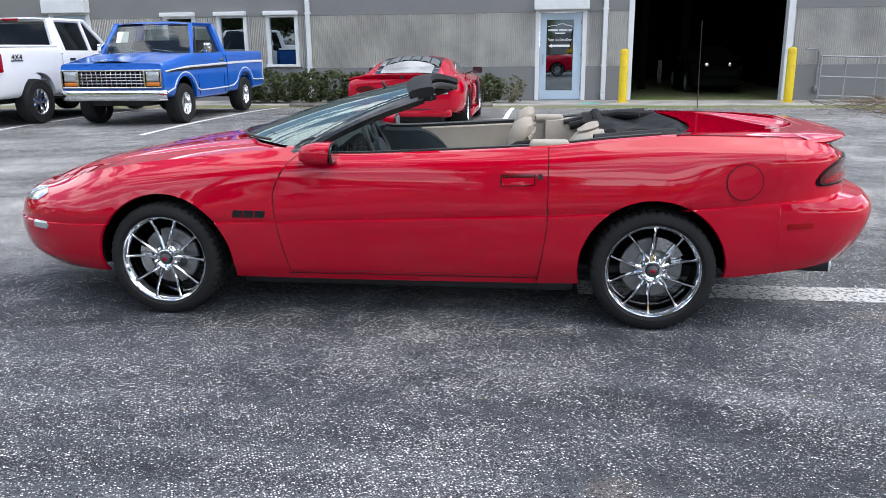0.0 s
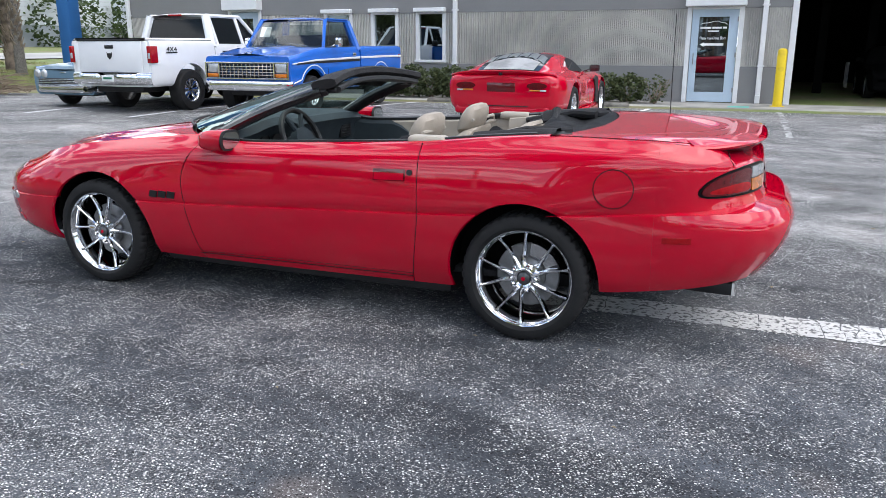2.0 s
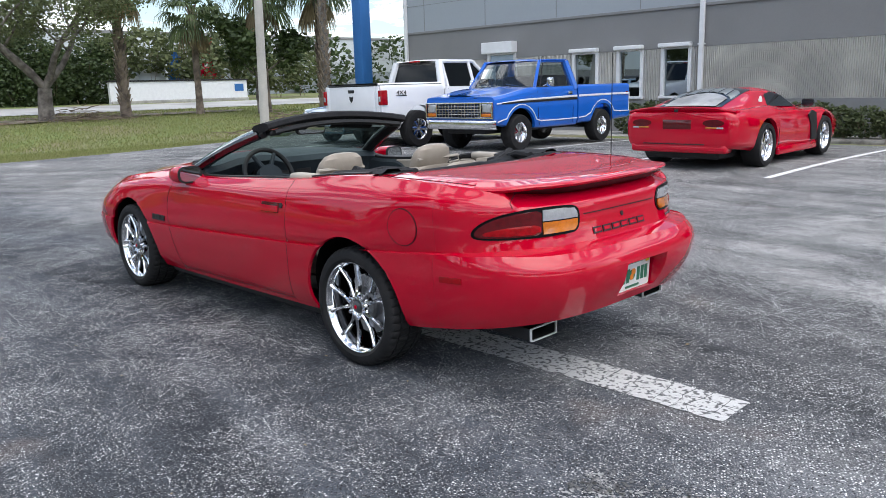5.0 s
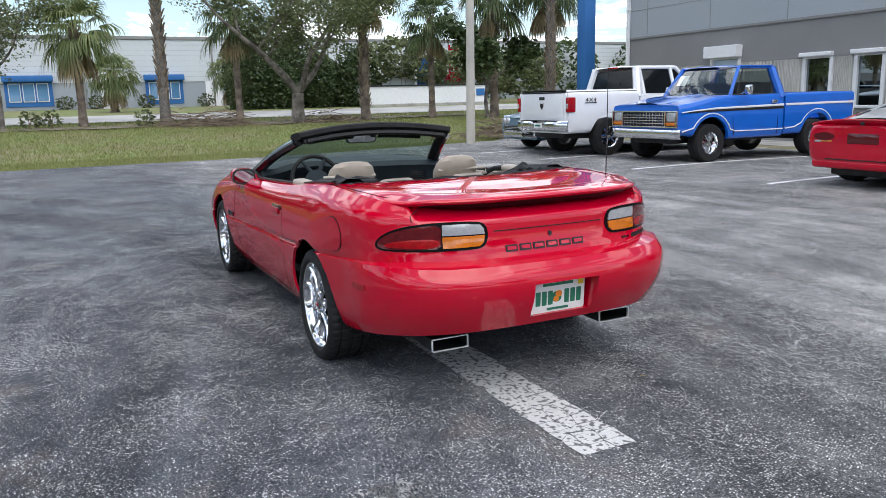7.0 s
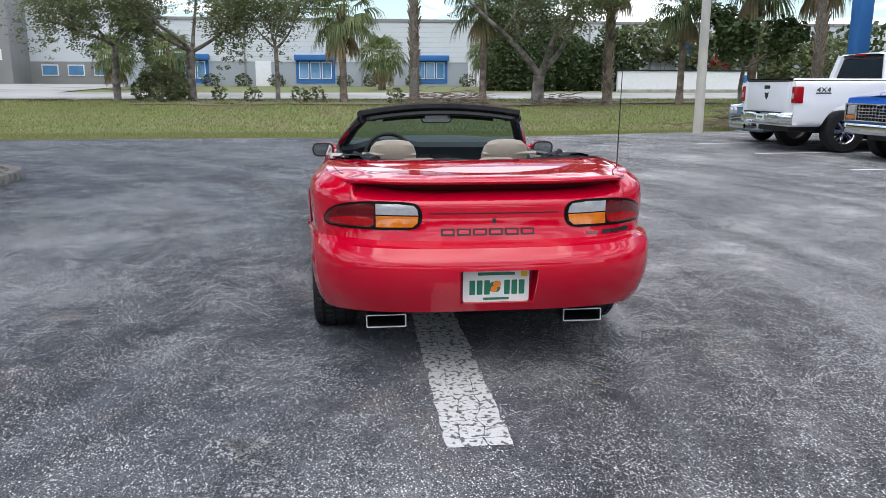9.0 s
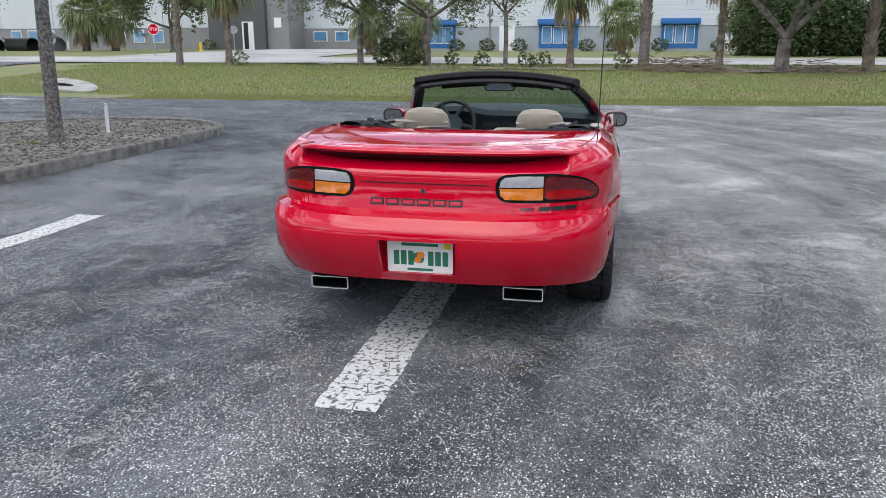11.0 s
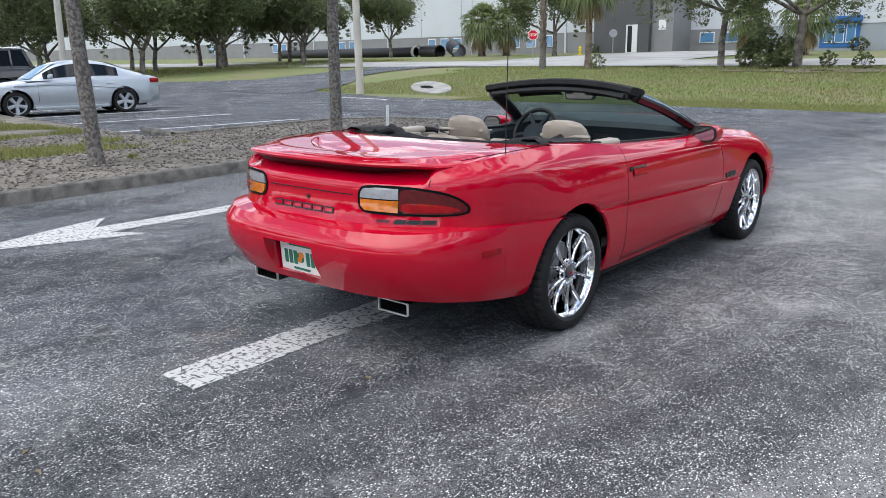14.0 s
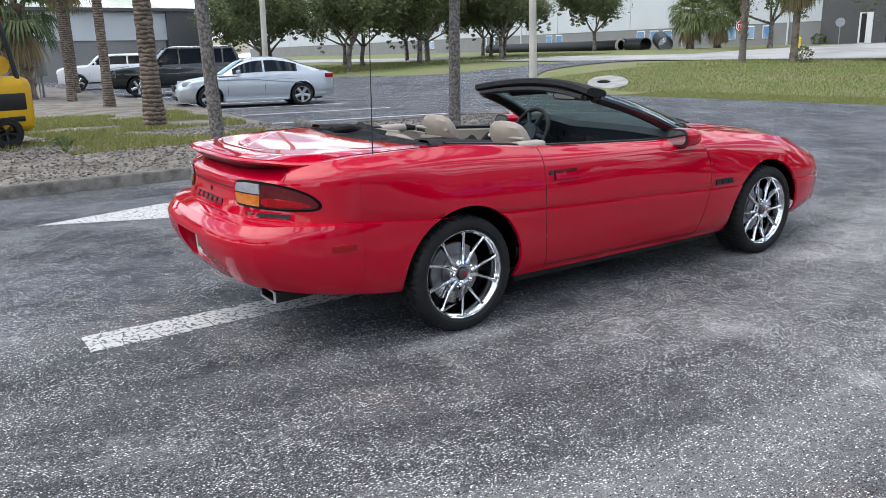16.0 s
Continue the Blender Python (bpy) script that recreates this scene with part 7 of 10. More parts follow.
    part("chassis", box(0.4, L - 0.3, -0.6, 0.6, 0.40, 0.58, 0.03), "dark_metal", v, "dark chassis")
    return v


def red_coupe():
    v = thing("sports_coupe")
    tagged(v, "glossy red low sports coupe with a fastback rear window", "sports car")
    L, W = 4.45, 0.965
    ax_f, ax_r, R = 1.02, 3.42, 0.335
    A = ((ax_f, 0.34, 0.395), (ax_r, 0.34, 0.395))
    st = lambda x, w, z0, zm, zs, zt, zc, ws=0.8: (x, [(w * 0.90, z0), (w * 0.97, z0 + 0.08), (w, zm), (w * 0.985, zs), (w * ws + 0.06, zt), (w * ws - 0.12, zt + 0.01), (0.0, zc)])
    loft_body("body", [st(0.02, 0.70, 0.28, 0.42, 0.50, 0.53, 0.55), st(0.25, 0.86, 0.20, 0.45, 0.58, 0.63, 0.66), st(1.0, 0.965, 0.20, 0.50, 0.70, 0.80, 0.78), st(1.6, 0.95, 0.18, 0.50, 0.70, 0.80, 0.84), st(2.3, 0.93, 0.18, 0.50, 0.70, 0.83, 0.84), st(3.2, 0.96, 0.20, 0.55, 0.76, 0.90, 0.92, 0.78), st(4.0, 0.955, 0.30, 0.58, 0.78, 0.88, 0.90, 0.80), st(4.30, 0.91, 0.33, 0.58, 0.78, 0.865, 0.885, 0.82), st(4.40, 0.85, 0.34, 0.58, 0.77, 0.855, 0.875, 0.82), st(4.44, 0.76, 0.36, 0.58, 0.76, 0.84, 0.86, 0.82)], A, "red_paint", v)
    # greenhouse: red roof skin with dark glass panes
    ws = [(1.72, 0.64, 0.84), (2.25, 0.58, 1.13), (2.65, 0.56, 1.195), (3.05, 0.57, 1.175), (3.75, 0.60, 1.02), (4.18, 0.60, 0.89)]
    fw, fz = smooth_curve([(a, b) for a, b, c in ws]), smooth_curve([(a, c) for a, b, c in ws])
    bm = bmesh.new()
    rows = []
    for i in range(41):
        x = 1.72 + 2.46 * i / 40
        w, z = fw(x), fz(x)
        zb = 0.82 + 0.06 * min(1, max(0, (x - 2.6) / 0.8))
        rows.append([(x, s * (w + 0.20 * max(0.0, 1 - h)), zb + (z - zb) * h) for s, h in ((-1, 0.0), (-1, 0.45), (-0.97, 0.74), (-0.84, 0.90), (-0.46, 1.0), (-0.2, 0.985), (0, 0.97), (0.2, 0.985), (0.46, 1.0), (0.84, 0.90), (0.97, 0.74), (1, 0.45), (1, 0.0))])
    add_grid(bm, rows)
    part("roof", bm, "red_paint", v, angle=60)

    def on_roof(x, s, lift=0.008):
        return Vector((x, s * fw(x), 0.86 + (fz(x) - 0.86) * (1.015 - 0.030 * (abs(s) / 0.5) ** 2 if abs(s) < 0.5 else 0.985 - 0.25 * (abs(s) - 0.5)) + lift))
    bm = add_grid(bm=bmesh.new(), rows=[[on_roof(3.02 + 1.06 * i / 14, s) for s in (-0.86 + 1.72 * j / 10 for j in range(11))] for i in range(15)])
    part("rear_window", bm, "glass_dark", v, "large sloping rear window")
    bm = add_grid(bm=bmesh.new(), rows=[[on_roof(3.04 + 0.34 * i / 6 + 0.50 * s * s, s, 0.013 + 0.006 * math.sin(21 * s)) for s in (-0.84 + 1.68 * j / 60 for j in range(61))] for i in range(7)])
    part("sun_shade", bm, "shade_grey", v, "pleated grey shade behind the rear window")
    # brightness of the rear glass, painted as a pale sheet over it
    bm = add_grid(bm=bmesh.new(), rows=[[on_roof(3.46 + 0.46 * s * s + (0.60 - 0.44 * s * s) * i / 8, s, 0.016) for s in (-0.70 + 1.40 * j / 20 for j in range(21))] for i in range(9)])
    part("rear_shelf", bm, "window_bright", v, "pale sheet over the rear window, painted for its brightness")
    bm = add_grid(bm=bmesh.new(), rows=[[on_roof(1.76 + 0.46 * i / 6, s) for s in (-0.9 + 1.8 * j / 8 for j in range(9))] for i in range(7)])
    part("windscreen", bm, "glass_dark", v, "dark windscreen")
    for m in (1, -1):
        bm = bmesh.new()
        q = [(2.00, 0.86), (2.28, 1.05), (2.66, 1.11), (2.90, 1.08), (2.98, 0.90)]
        vs = []
        for x, z in q:
            t = (z - 0.82) / (fz(x) - 0.82)
            vs.append(bm.verts.new((x, -m * (fw(x) + 0.20 * (1 - t) + 0.012), z)))
        bm.faces.new(vs)
        part("side_window", bm, "glass_dark", v, "dark side window", smooth=False)
        part("side_badge", lathe([(0.0, 0.006), (0.06, 0.006), (0.07, 0.0)], 20, pose(3.16, -m * 0.70, 0.99, 90 * m, 0, 0)), "plate_white", v, "small round badge")
        mirror_arm(v, 1.95, 0.98, 0.92, 0.19, 0.12, "black_paint", m)
        # side scoop behind the front wheel
        bm = bmesh.new()
        add_prism(bm, [(1.44, 0.30), (1.46, 0.55), (1.52, 0.74), (1.70, 0.79), (1.84, 0.72), (1.72, 0.55), (1.66, 0.30)], 0.02, pose(0, -m * (W - 0.012), 0, 90, 0, 0) @ pose(0, 0, -0.01))
        part("side_scoop", bm, "black_plastic", v, "dark side scoop", smooth=False)
        part("door_line", tube([(2.98, -m * (W - 0.016), 0.30), (3.0, -m * (W - 0.008), 0.55), (2.98, -m * (W - 0.04), 0.80)], 0.005, 5), "seam_black", v)
        part("sill", box(1.45, 3.02, -m * 0.945 - 0.03, -m * 0.945 + 0.03, 0.15, 0.27, 0.02), "red_paint", v)
    # tail: lamps, plate recess, spoiler, bumper slot
    for m in (1, -1):
        out = [(0.16 * math.cos(a), 0.052 * math.sin(a)) for a in (2 * math.pi * k / 20 for k in range(20))]
        bm = bmesh.new()
        add_prism(bm, out, 0.05, pose(4.405, -m * 0.58, 0.705, 90, 0, 90))
        lamp = part("tail_lamp", bm, "lamp_red", v, "oval dark red tail lamp")
        part("amber_lens", box(4.415, 4.448, -m * 0.58 - 0.12, -m * 0.58 + 0.12, 0.625, 0.65, 0.006), "lamp_amber", lamp)
        part("clear_lens", box(4.415, 4.450, -m * 0.68 - 0.05, -m * 0.68 + 0.05, 0.622, 0.648, 0.006), "lamp_clear", lamp)
    part("plate_recess", box(4.42, 4.444, -0.24, 0.24, 0.60, 0.76, 0.02), "lamp_red", v, "empty plate recess")
    bm = bmesh.new()
    rows = []
    for k in range(31):
        y = -0.86 + 1.72 * k / 30
        s = abs(y) / 0.86
        x = 4.47 - 0.12 * s ** 2.4
        z = 0.945 - 0.07 * s ** 3
        rows.append([(x - 0.30, y, z - 0.045), (x - 0.10, y, z - 0.005), (x, y, z), (x + 0.005, y, z - 0.014), (x - 0.05, y, z - 0.075), (x - 0.20, y, z - 0.12)])
    add_grid(bm, rows, closed=True, cap=True)
    part("spoiler", bm, "red_paint", v, angle=60)
    part("emblem", box(4.465, 4.475, -0.03, 0.03, 0.865, 0.905, 0.004), "badge_black", v)
    part("rear_valance", box(4.20, 4.44, -0.78, 0.78, 0.26, 0.40, 0.05, 3), "red_paint", v)
    part("diffuser", box(4.435, 4.445, -0.55, 0.45, 0.385, 0.40), "black_plastic", v)
    for x in (ax_f, ax_r):
        for m in (1, -1):
            road_wheel(v, x, -0.815 * m, R, 0.29, m, "chrome", 6, 0.70, 0.03, fat=0.6, label="polished alloy wheel")
    part("underbody", box(0.3, 4.25, -0.6, 0.6, 0.16, 0.32, 0.03), "dark_metal", v, "dark underbody")
    return v


def sedan(name, mat, label, L=4.64, W=0.89, roof=1.43, tint="glass_dark", suv=False):
    v = thing(name)
    tagged(v, label, "suv" if suv else "car")
    k = L / 4.64
    ax_f, ax_r = 0.92 * k, L - (1.02 * k)
    R = 0.325 if not suv else 0.39
    A = ((ax_f, R, R + 0.06), (ax_r, R, R + 0.06))
    zb = 0.93 if not suv else 1.22
    z0 = 0.20 if not suv else 0.34
    h = lambda f: z0 + (zb - z0) * f
    st = lambda x, w, hf, hc, lo=0.0: (x, [(w * 0.90, z0 + lo), (w * 0.98, h(0.18) + lo), (w, h(0.45)), (w * 0.985, h(0.72) if hf > 0.8 else h(hf * 0.85)), (w * 0.94, h(hf)), (w * 0.80, h(hf) + 0.03), (0.0, h(hc))])
    if suv:
        S = [st(0.02, W * 0.86, 0.72, 0.76), st(0.25, W * 0.96, 0.84, 0.90), st(1.3 * k, W, 0.93, 1.02), st(1.7 * k, W, 0.97, 1.03), st(L - 0.4, W, 1.0, 1.03), st(L - 0.02, W * 0.95, 1.0, 1.0)]
    else:
        S = [st(0.02, W * 0.72, 0.45, 0.50, 0.04), st(0.12, W * 0.86, 0.60, 0.66), st(0.5, W * 0.97, 0.80, 0.88), st(1.35 * k, W, 0.90, 1.0), st(1.8 * k, W, 0.95, 1.0), st(L - 1.2, W, 1.04, 1.06), st(L - 0.35, W * 0.94, 1.03, 1.12, 0.04), st(L - 0.03, W * 0.80, 0.95, 1.06, 0.10)]
    loft_body("body", S, A, mat, v)
    if suv:
        cab(v, mat, tint, 1.45 * k, 2.0 * k, L - 0.35, L - 0.12, W * 0.90, W * 0.74, zb, roof, (0.30, 0.58, 0.80), 0.05, rear_post=0.07)
        part("roof_rail", tube([(2.2 * k, W * 0.62, roof + 0.02), (L - 0.5, W * 0.62, roof + 0.02)], 0.018, 6), "chrome", v)
        part("roof_rail", tube([(2.2 * k, -W * 0.62, roof + 0.02), (L - 0.5, -W * 0.62, roof + 0.02)], 0.018, 6), "chrome", v)
    else:
        fz = smooth_curve([(1.25 * k, zb - 0.02), (1.55 * k, 1.10), (1.95 * k, roof - 0.10), (2.3 * k, roof - 0.015), (2.7 * k, roof), (3.2 * k, roof - 0.06), (3.75 * k, 1.18), (4.2 * k, 1.03)])
        fw = smooth_curve([(1.25 * k, 0.76), (2.0 * k, 0.64), (2.8 * k, 0.60), (3.6 * k, 0.62), (4.2 * k, 0.66)])
        bm = bmesh.new()
        rows = []
        for i in range(41):
            x = (1.25 + 2.95 * i / 40) * k
            w, z = fw(x), fz(x)
            b0 = zb - 0.02 + 0.05 * i / 40
            rows.append([(x, s * (w + 0.17 * (1 - hh) ** 1.2 * min(1, (z - b0) / 0.4 + 0.3)), b0 + (z - b0) * hh) for s, hh in ((-1, 0), (-1, 0.4), (-1, 0.75), (-0.95, 0.93), (-0.6, 1.0), (0, 1.02), (0.6, 1.0), (0.95, 0.93), (1, 0.75), (1, 0.4), (1, 0))])
        add_grid(bm, rows)
        part("roof", bm, mat, v, angle=60)
        for a, b, nm in ((1.30, 2.0, "windscreen"), (3.30, 4.02, "rear_window")):
            bm = add_grid(bm=bmesh.new(), rows=[[Vector(((a + (b - a) * i / 8) * k, s * fw((a + (b - a) * i / 8) * k), fz((a + (b - a) * i / 8) * k) + 0.025 * (1 - s * s) + 0.006)) for s in (-0.88 + 1.76 * j / 8 for j in range(9))] for i in range(9)])
            # the windscreen's blue sky reflection is put into its colour
            part(nm, bm, "window_blue" if nm == "windscreen" else tint, v, "car glass, the windscreen with its sky reflection painted blue")
        for m in (1, -1):
            for x0, x1 in ((1.62, 2.50), (2.56, 3.52)):
                bm = bmesh.new()
                top, bot = [], []
                for i in range(9):
                    x = (x0 + (x1 - x0) * i / 8) * k
                    b0 = zb - 0.02 + 0.05 * (x / k - 1.25) / 2.95
                    w, z = fw(x), fz(x)
                    for hh, lst in ((0.14, bot), (0.80, top)):
                        lst.append(Vector((x, -m * (w + 0.17 * (1 - hh) ** 1.2 * min(1, (z - b0) / 0.4 + 0.3) + 0.006), b0 + (z - b0) * hh)))
                add_grid(bm, [bot, top])
                part("side_window", bm, tint, v, "dark side window")
            side_strip(v, "side_crease", [(0.9 * k, 0.80), (2.2 * k, 0.80), (3.6 * k, 0.66)], W + 0.0, mat, 0.010)
    for m in (1, -1):
        part("headlamp", box(0.20, 0.55, -m * W * 0.86 - 0.05, -m * W * 0.86 + 0.05, h(0.62), h(0.80), 0.03), "lamp_clear", v, "clear headlamp")
        part("tail_lamp", box(L - 0.30, L - 0.03, -m * W * 0.84 - 0.06, -m * W * 0.84 + 0.06, h(0.80), h(0.98), 0.03), "lamp_bright_red", v, "red tail lamp")
        mirror_arm(v, 1.75 * k, W + 0.10, zb + 0.09, 0.18, 0.13, mat, m)
        for x in (1.45, 2.52, 3.45):
            part("door_line", tube([(x * k, -m * (W + 0.0), h(0.22)), (x * k, -m * (W + 0.001), h(0.5)), (x * k + 0.02, -m * W * 0.965, h(0.88))], 0.005, 5), "seam_black", v)
        for x in (2.32, 3.25):
            part("door_handle", box(x * k - 0.09, x * k + 0.09, -m * (W + 0.006) - 0.012, -m * (W + 0.006) + 0.012, h(0.80), h(0.84), 0.006), mat if not suv else "chrome", v)
        part("sill", box(ax_f + R + 0.1, ax_r - R - 0.1, -m * W * 0.95 - 0.03, -m * W * 0.95 + 0.03, z0 - 0.02, z0 + 0.06, 0.015), "black_plastic" if suv else mat, v)
    part("grille", box(0.0, 0.06, -0.42, 0.42, h(0.42), h(0.66), 0.02), "black_plastic" if not suv else "chrome", v, "front grille")
    part("lower_intake", box(0.01, 0.06, -0.66, 0.66, h(0.08), h(0.26), 0.02), "black_plastic", v, "black lower intake")
    part("underbody", box(0.35, L - 0.35, -0.6, 0.6, z0 - 0.03, z0 + 0.12, 0.03), "dark_metal", v, "dark underbody")
    for x in (ax_f, ax_r):
        for m in (1, -1):
            road_wheel(v, x, -(W - 0.125) * m, R, 0.235, m, "silver_paint" if not suv else "chrome", 5, 0.72, 0.01, fat=0.55, label="five-spoke alloy wheel")
    return v


def vintage_sedan():
    v = thing("vintage_car")
    tagged(v, "steel blue vintage sedan with chrome grille and bumper", "car")
    L, W = 5.2, 0.97
    A = ((1.0, 0.36, 0.40), (4.0, 0.36, 0.40))
    st = lambda x, w, zt, zc: (x, [(w * 0.88, 0.30), (w * 0.97, 0.40), (w, 0.62), (w * 0.99, 0.80), (w * 0.93, zt), (w * 0.76, zt + 0.02), (0.0, zc)])
    loft_body("body", [st(0.10, 0.93, 0.84, 0.82), st(0.5, 0.96, 0.92, 0.93), st(1.5, W, 0.96, 1.02), st(3.6, W, 0.96, 1.0), st(5.1, 0.95, 0.92, 0.90)], A, "steel_blue_paint", v)
    cab(v, "steel_blue_paint", "glass_dark", 1.7, 2.15, 3.5, 4.0, 0.86, 0.68, 0.98, 1.50, (0.45,), 0.04)
    for m in (1, -1):
        for dy in (0.0, 0.20):
            part("headlamp", lathe([(0.0, 0.05), (0.06, 0.045), (0.085, 0.02), (0.10, 0.0), (0.11, -0.04)], 24, pose(0.10, -m * (0.80 - dy), 0.76, 0, -90, 0)), "lamp_clear", v, "round chrome-rimmed headlamp")
        part("fender_crest", tube([(0.10, -m * 0.86, 0.88), (0.8, -m * 0.89, 0.95), (1.6, -m * 0.90, 0.97)], [0.03, 0.02, 0.012], 8), "chrome", v)
    g = part("grille", box(0.07, 0.13, -0.78, 0.78, 0.50, 0.66, 0.02), "dark_metal", v, "chrome bar grille")
    for k in range(4):
        part("grille_bar", box(0.05, 0.09, -0.80, 0.80, 0.515 + 0.038 * k, 0.530 + 0.038 * k, 0.004), "chrome", g)
    part("hood_emblem", box(0.085, 0.11, -0.10, 0.10, 0.775, 0.80, 0.006), "chrome", v)
    bm = bmesh.new()
    rows = []
    for k in range(25):
        y = -0.99 + 1.98 * k / 24
        x = 0.0 + 0.22 * max(0, abs(y) - 0.72) / 0.27
        rows.append([(x + dx, y, z) for dx, z in ((0.06, 0.34), (0.01, 0.36), (0.0, 0.42), (0.02, 0.46), (0.0, 0.50), (0.06, 0.53))])
    add_grid(bm, rows)
    part("front_bumper", bm, "chrome", v, "heavy chrome bumper", angle=60)
    for x in (1.0, 4.0):
        for m in (1, -1):
            road_wheel(v, x, -0.82 * m, 0.345, 0.19, m, "chrome", 8, 0.58, 0.0, label="chrome wheel")
    part("underbody", box(0.3, 4.9, -0.6, 0.6, 0.26, 0.40, 0.03), "dark_metal", v, "dark underbody")
    return v


def place(v, x, y, rz, z=0.0):
    v.matrix_world = pose(x, y, z, 0, 0, rz)
    return v


place(blue_pickup(), -6.88, 8.38, 90, 0.055)
place(modern_pickup("pickup_truck", "white_paint", "white crew-cab pickup with chrome bumper, tailgate to the lot"), -9.70, 13.76, -90, 0.055)
place(red_coupe(), -1.50, 12.0, -90, 0.055)
place(vintage_sedan(), -11.65, 8.45, 90, 0.055).scale = (0.93, 0.93, 0.95)
place(sedan("sedan", "silver_paint", "silver four-door sedan with a reflective windscreen"), -2.76, -19.42, 169.6)
place(sedan("suv", "black_paint", "large black four-door utility vehicle", 5.2, 1.0, 1.88, suv=True), -3.0, -29.6, 172)
place(sedan("suv", "white_paint", "white sport utility vehicle parked behind the palms", 4.8, 0.95, 1.72, suv=True), -2.6, -40.0, 172)

# ---- plants ----
def leaf_material(name, c1, c2, rough=0.55):
    m = bpy.data.materials.new(name)
    m.use_nodes = True
    n, l = m.node_tree.nodes, m.node_tree.links
    b = n["Principled BSDF"]
    g = n.new("ShaderNodeNewGeometry")
    mix = n.new("ShaderNodeMixRGB")
    mix.inputs["Color1"].default_value, mix.inputs["Color2"].default_value = (*c1, 1), (*c2, 1)
    l.new(g.outputs["Random Per Island"], mix.inputs["Fac"])
    l.new(mix.outputs[0], b.inputs["Base Color"])
    b.inputs["Roughness"].default_value = rough
    tr = n.new("ShaderNodeBsdfTranslucent")
    l.new(mix.outputs[0], tr.inputs["Color"])
    ms = n.new("ShaderNodeMixShader")
    ms.inputs[0].default_value = 0.30
    l.new(b.outputs[0], ms.inputs[1])
    l.new(tr.outputs[0], ms.inputs[2])
    l.new(ms.outputs[0], n["Material Output"].inputs[0])
    return m


M["oak_leaf"] = leaf_material("oak_leaf", (0.070, 0.092, 0.034), (0.17, 0.195, 0.085))
M["dark_leaf"] = leaf_material("dark_leaf", (0.026, 0.048, 0.015), (0.070, 0.105, 0.032))
M["palm_leaf"] = leaf_material("palm_leaf", (0.085, 0.125, 0.035), (0.19, 0.22, 0.085))
M["palm_dark_leaf"] = leaf_material("palm_dark_leaf", (0.048, 0.080, 0.026), (0.11, 0.15, 0.055))
M["dead_leaf"] = leaf_material("dead_leaf", (0.20, 0.15, 0.08), (0.34, 0.27, 0.15), 0.8)
M["hedge_leaf"] = leaf_material("hedge_leaf", (0.042, 0.060, 0.020), (0.10, 0.12, 0.05))
M["grass_blade"] = leaf_material("grass_blade", (0.125, 0.165, 0.040), (0.31, 0.30, 0.125), 0.8)
M["bed_grass"] = leaf_material("bed_grass", (0.17, 0.20, 0.045), (0.30, 0.29, 0.11), 0.8)
M["bark"] = material("bark", (0.19, 0.17, 0.15), 0.95, 0.0, 0.3, 3.0, 25.0, bump=1.0, bump_scale=22.0, color2=(0.07, 0.06, 0.052))
M["palm_bark"] = material("palm_bark", (0.22, 0.175, 0.14), 0.95, 0.0, 0.25, 3.0, 30.0, bump=0.8, bump_scale=18.0, color2=(0.09, 0.072, 0.058))
M["grey_bark"] = material("grey_bark", (0.20, 0.185, 0.17), 0.95, 0.0, 0.45, 26.0, 80.0, bump=1.0, bump_scale=55.0, color2=(0.085, 0.076, 0.068), mix_lo=0.42, mix_hi=0.58)
def ring_bark(name, c1, c2):
    """Palm trunk: uneven rings left by old leaves, with cracks along it."""
    m = material(name, c1, 0.95, 0.0, 0.3, 7.0, 60.0, bump=0.5, bump_scale=60.0, color2=c2, mix_lo=0.40, mix_hi=0.60)
    n, l = m.node_tree.nodes, m.node_tree.links
    tc, wave, ramp, mix, bump = (n.new("ShaderNode" + k) for k in ("TexCoord", "TexWave", "ValToRGB", "MixRGB", "Bump"))
    wave.bands_direction = "Z"
    for key, value in (("Scale", 3.6), ("Distortion", 4.5), ("Detail", 3.0), ("Detail Scale", 2.2)):
        wave.inputs[key].default_value = value
    l.new(tc.outputs["Object"], wave.inputs["Vector"])
    ramp.color_ramp.elements[0].position, ramp.color_ramp.elements[1].position = 0.12, 0.42
    ramp.color_ramp.elements[0].color = (0.36, 0.34, 0.33, 1)
    l.new(wave.outputs["Fac"], ramp.inputs[0])
    b = n["Principled BSDF"]
    mix.blend_type, mix.inputs["Fac"].default_value = "MULTIPLY", 1.0
    l.new(b.inputs["Base Color"].links[0].from_socket, mix.inputs["Color1"])
    l.new(ramp.outputs[0], mix.inputs["Color2"])
    l.new(mix.outputs[0], b.inputs["Base Color"])
    bump.inputs["Strength"].default_value, bump.inputs["Distance"].default_value = 0.7, 0.02
    l.new(wave.outputs["Fac"], bump.inputs["Height"])
    l.new(b.inputs["Normal"].links[0].from_socket, bump.inputs["Normal"])
    l.new(bump.outputs[0], b.inputs["Normal"])
    return m


M["ring_bark"] = ring_bark("ring_bark", (0.235, 0.185, 0.145), (0.135, 0.105, 0.085))
M["boot_tan"] = material("boot_tan", (0.26, 0.21, 0.16), 0.95, 0.0, 0.25, 3.0, 30.0, bump=0.6, bump_scale=30.0, color2=(0.13, 0.10, 0.08))
M["twig"] = material("twig", (0.23, 0.18, 0.13), 0.95, 0.0, 0.3, 3.0, 30.0)

rng = np.random.default_rng(7)


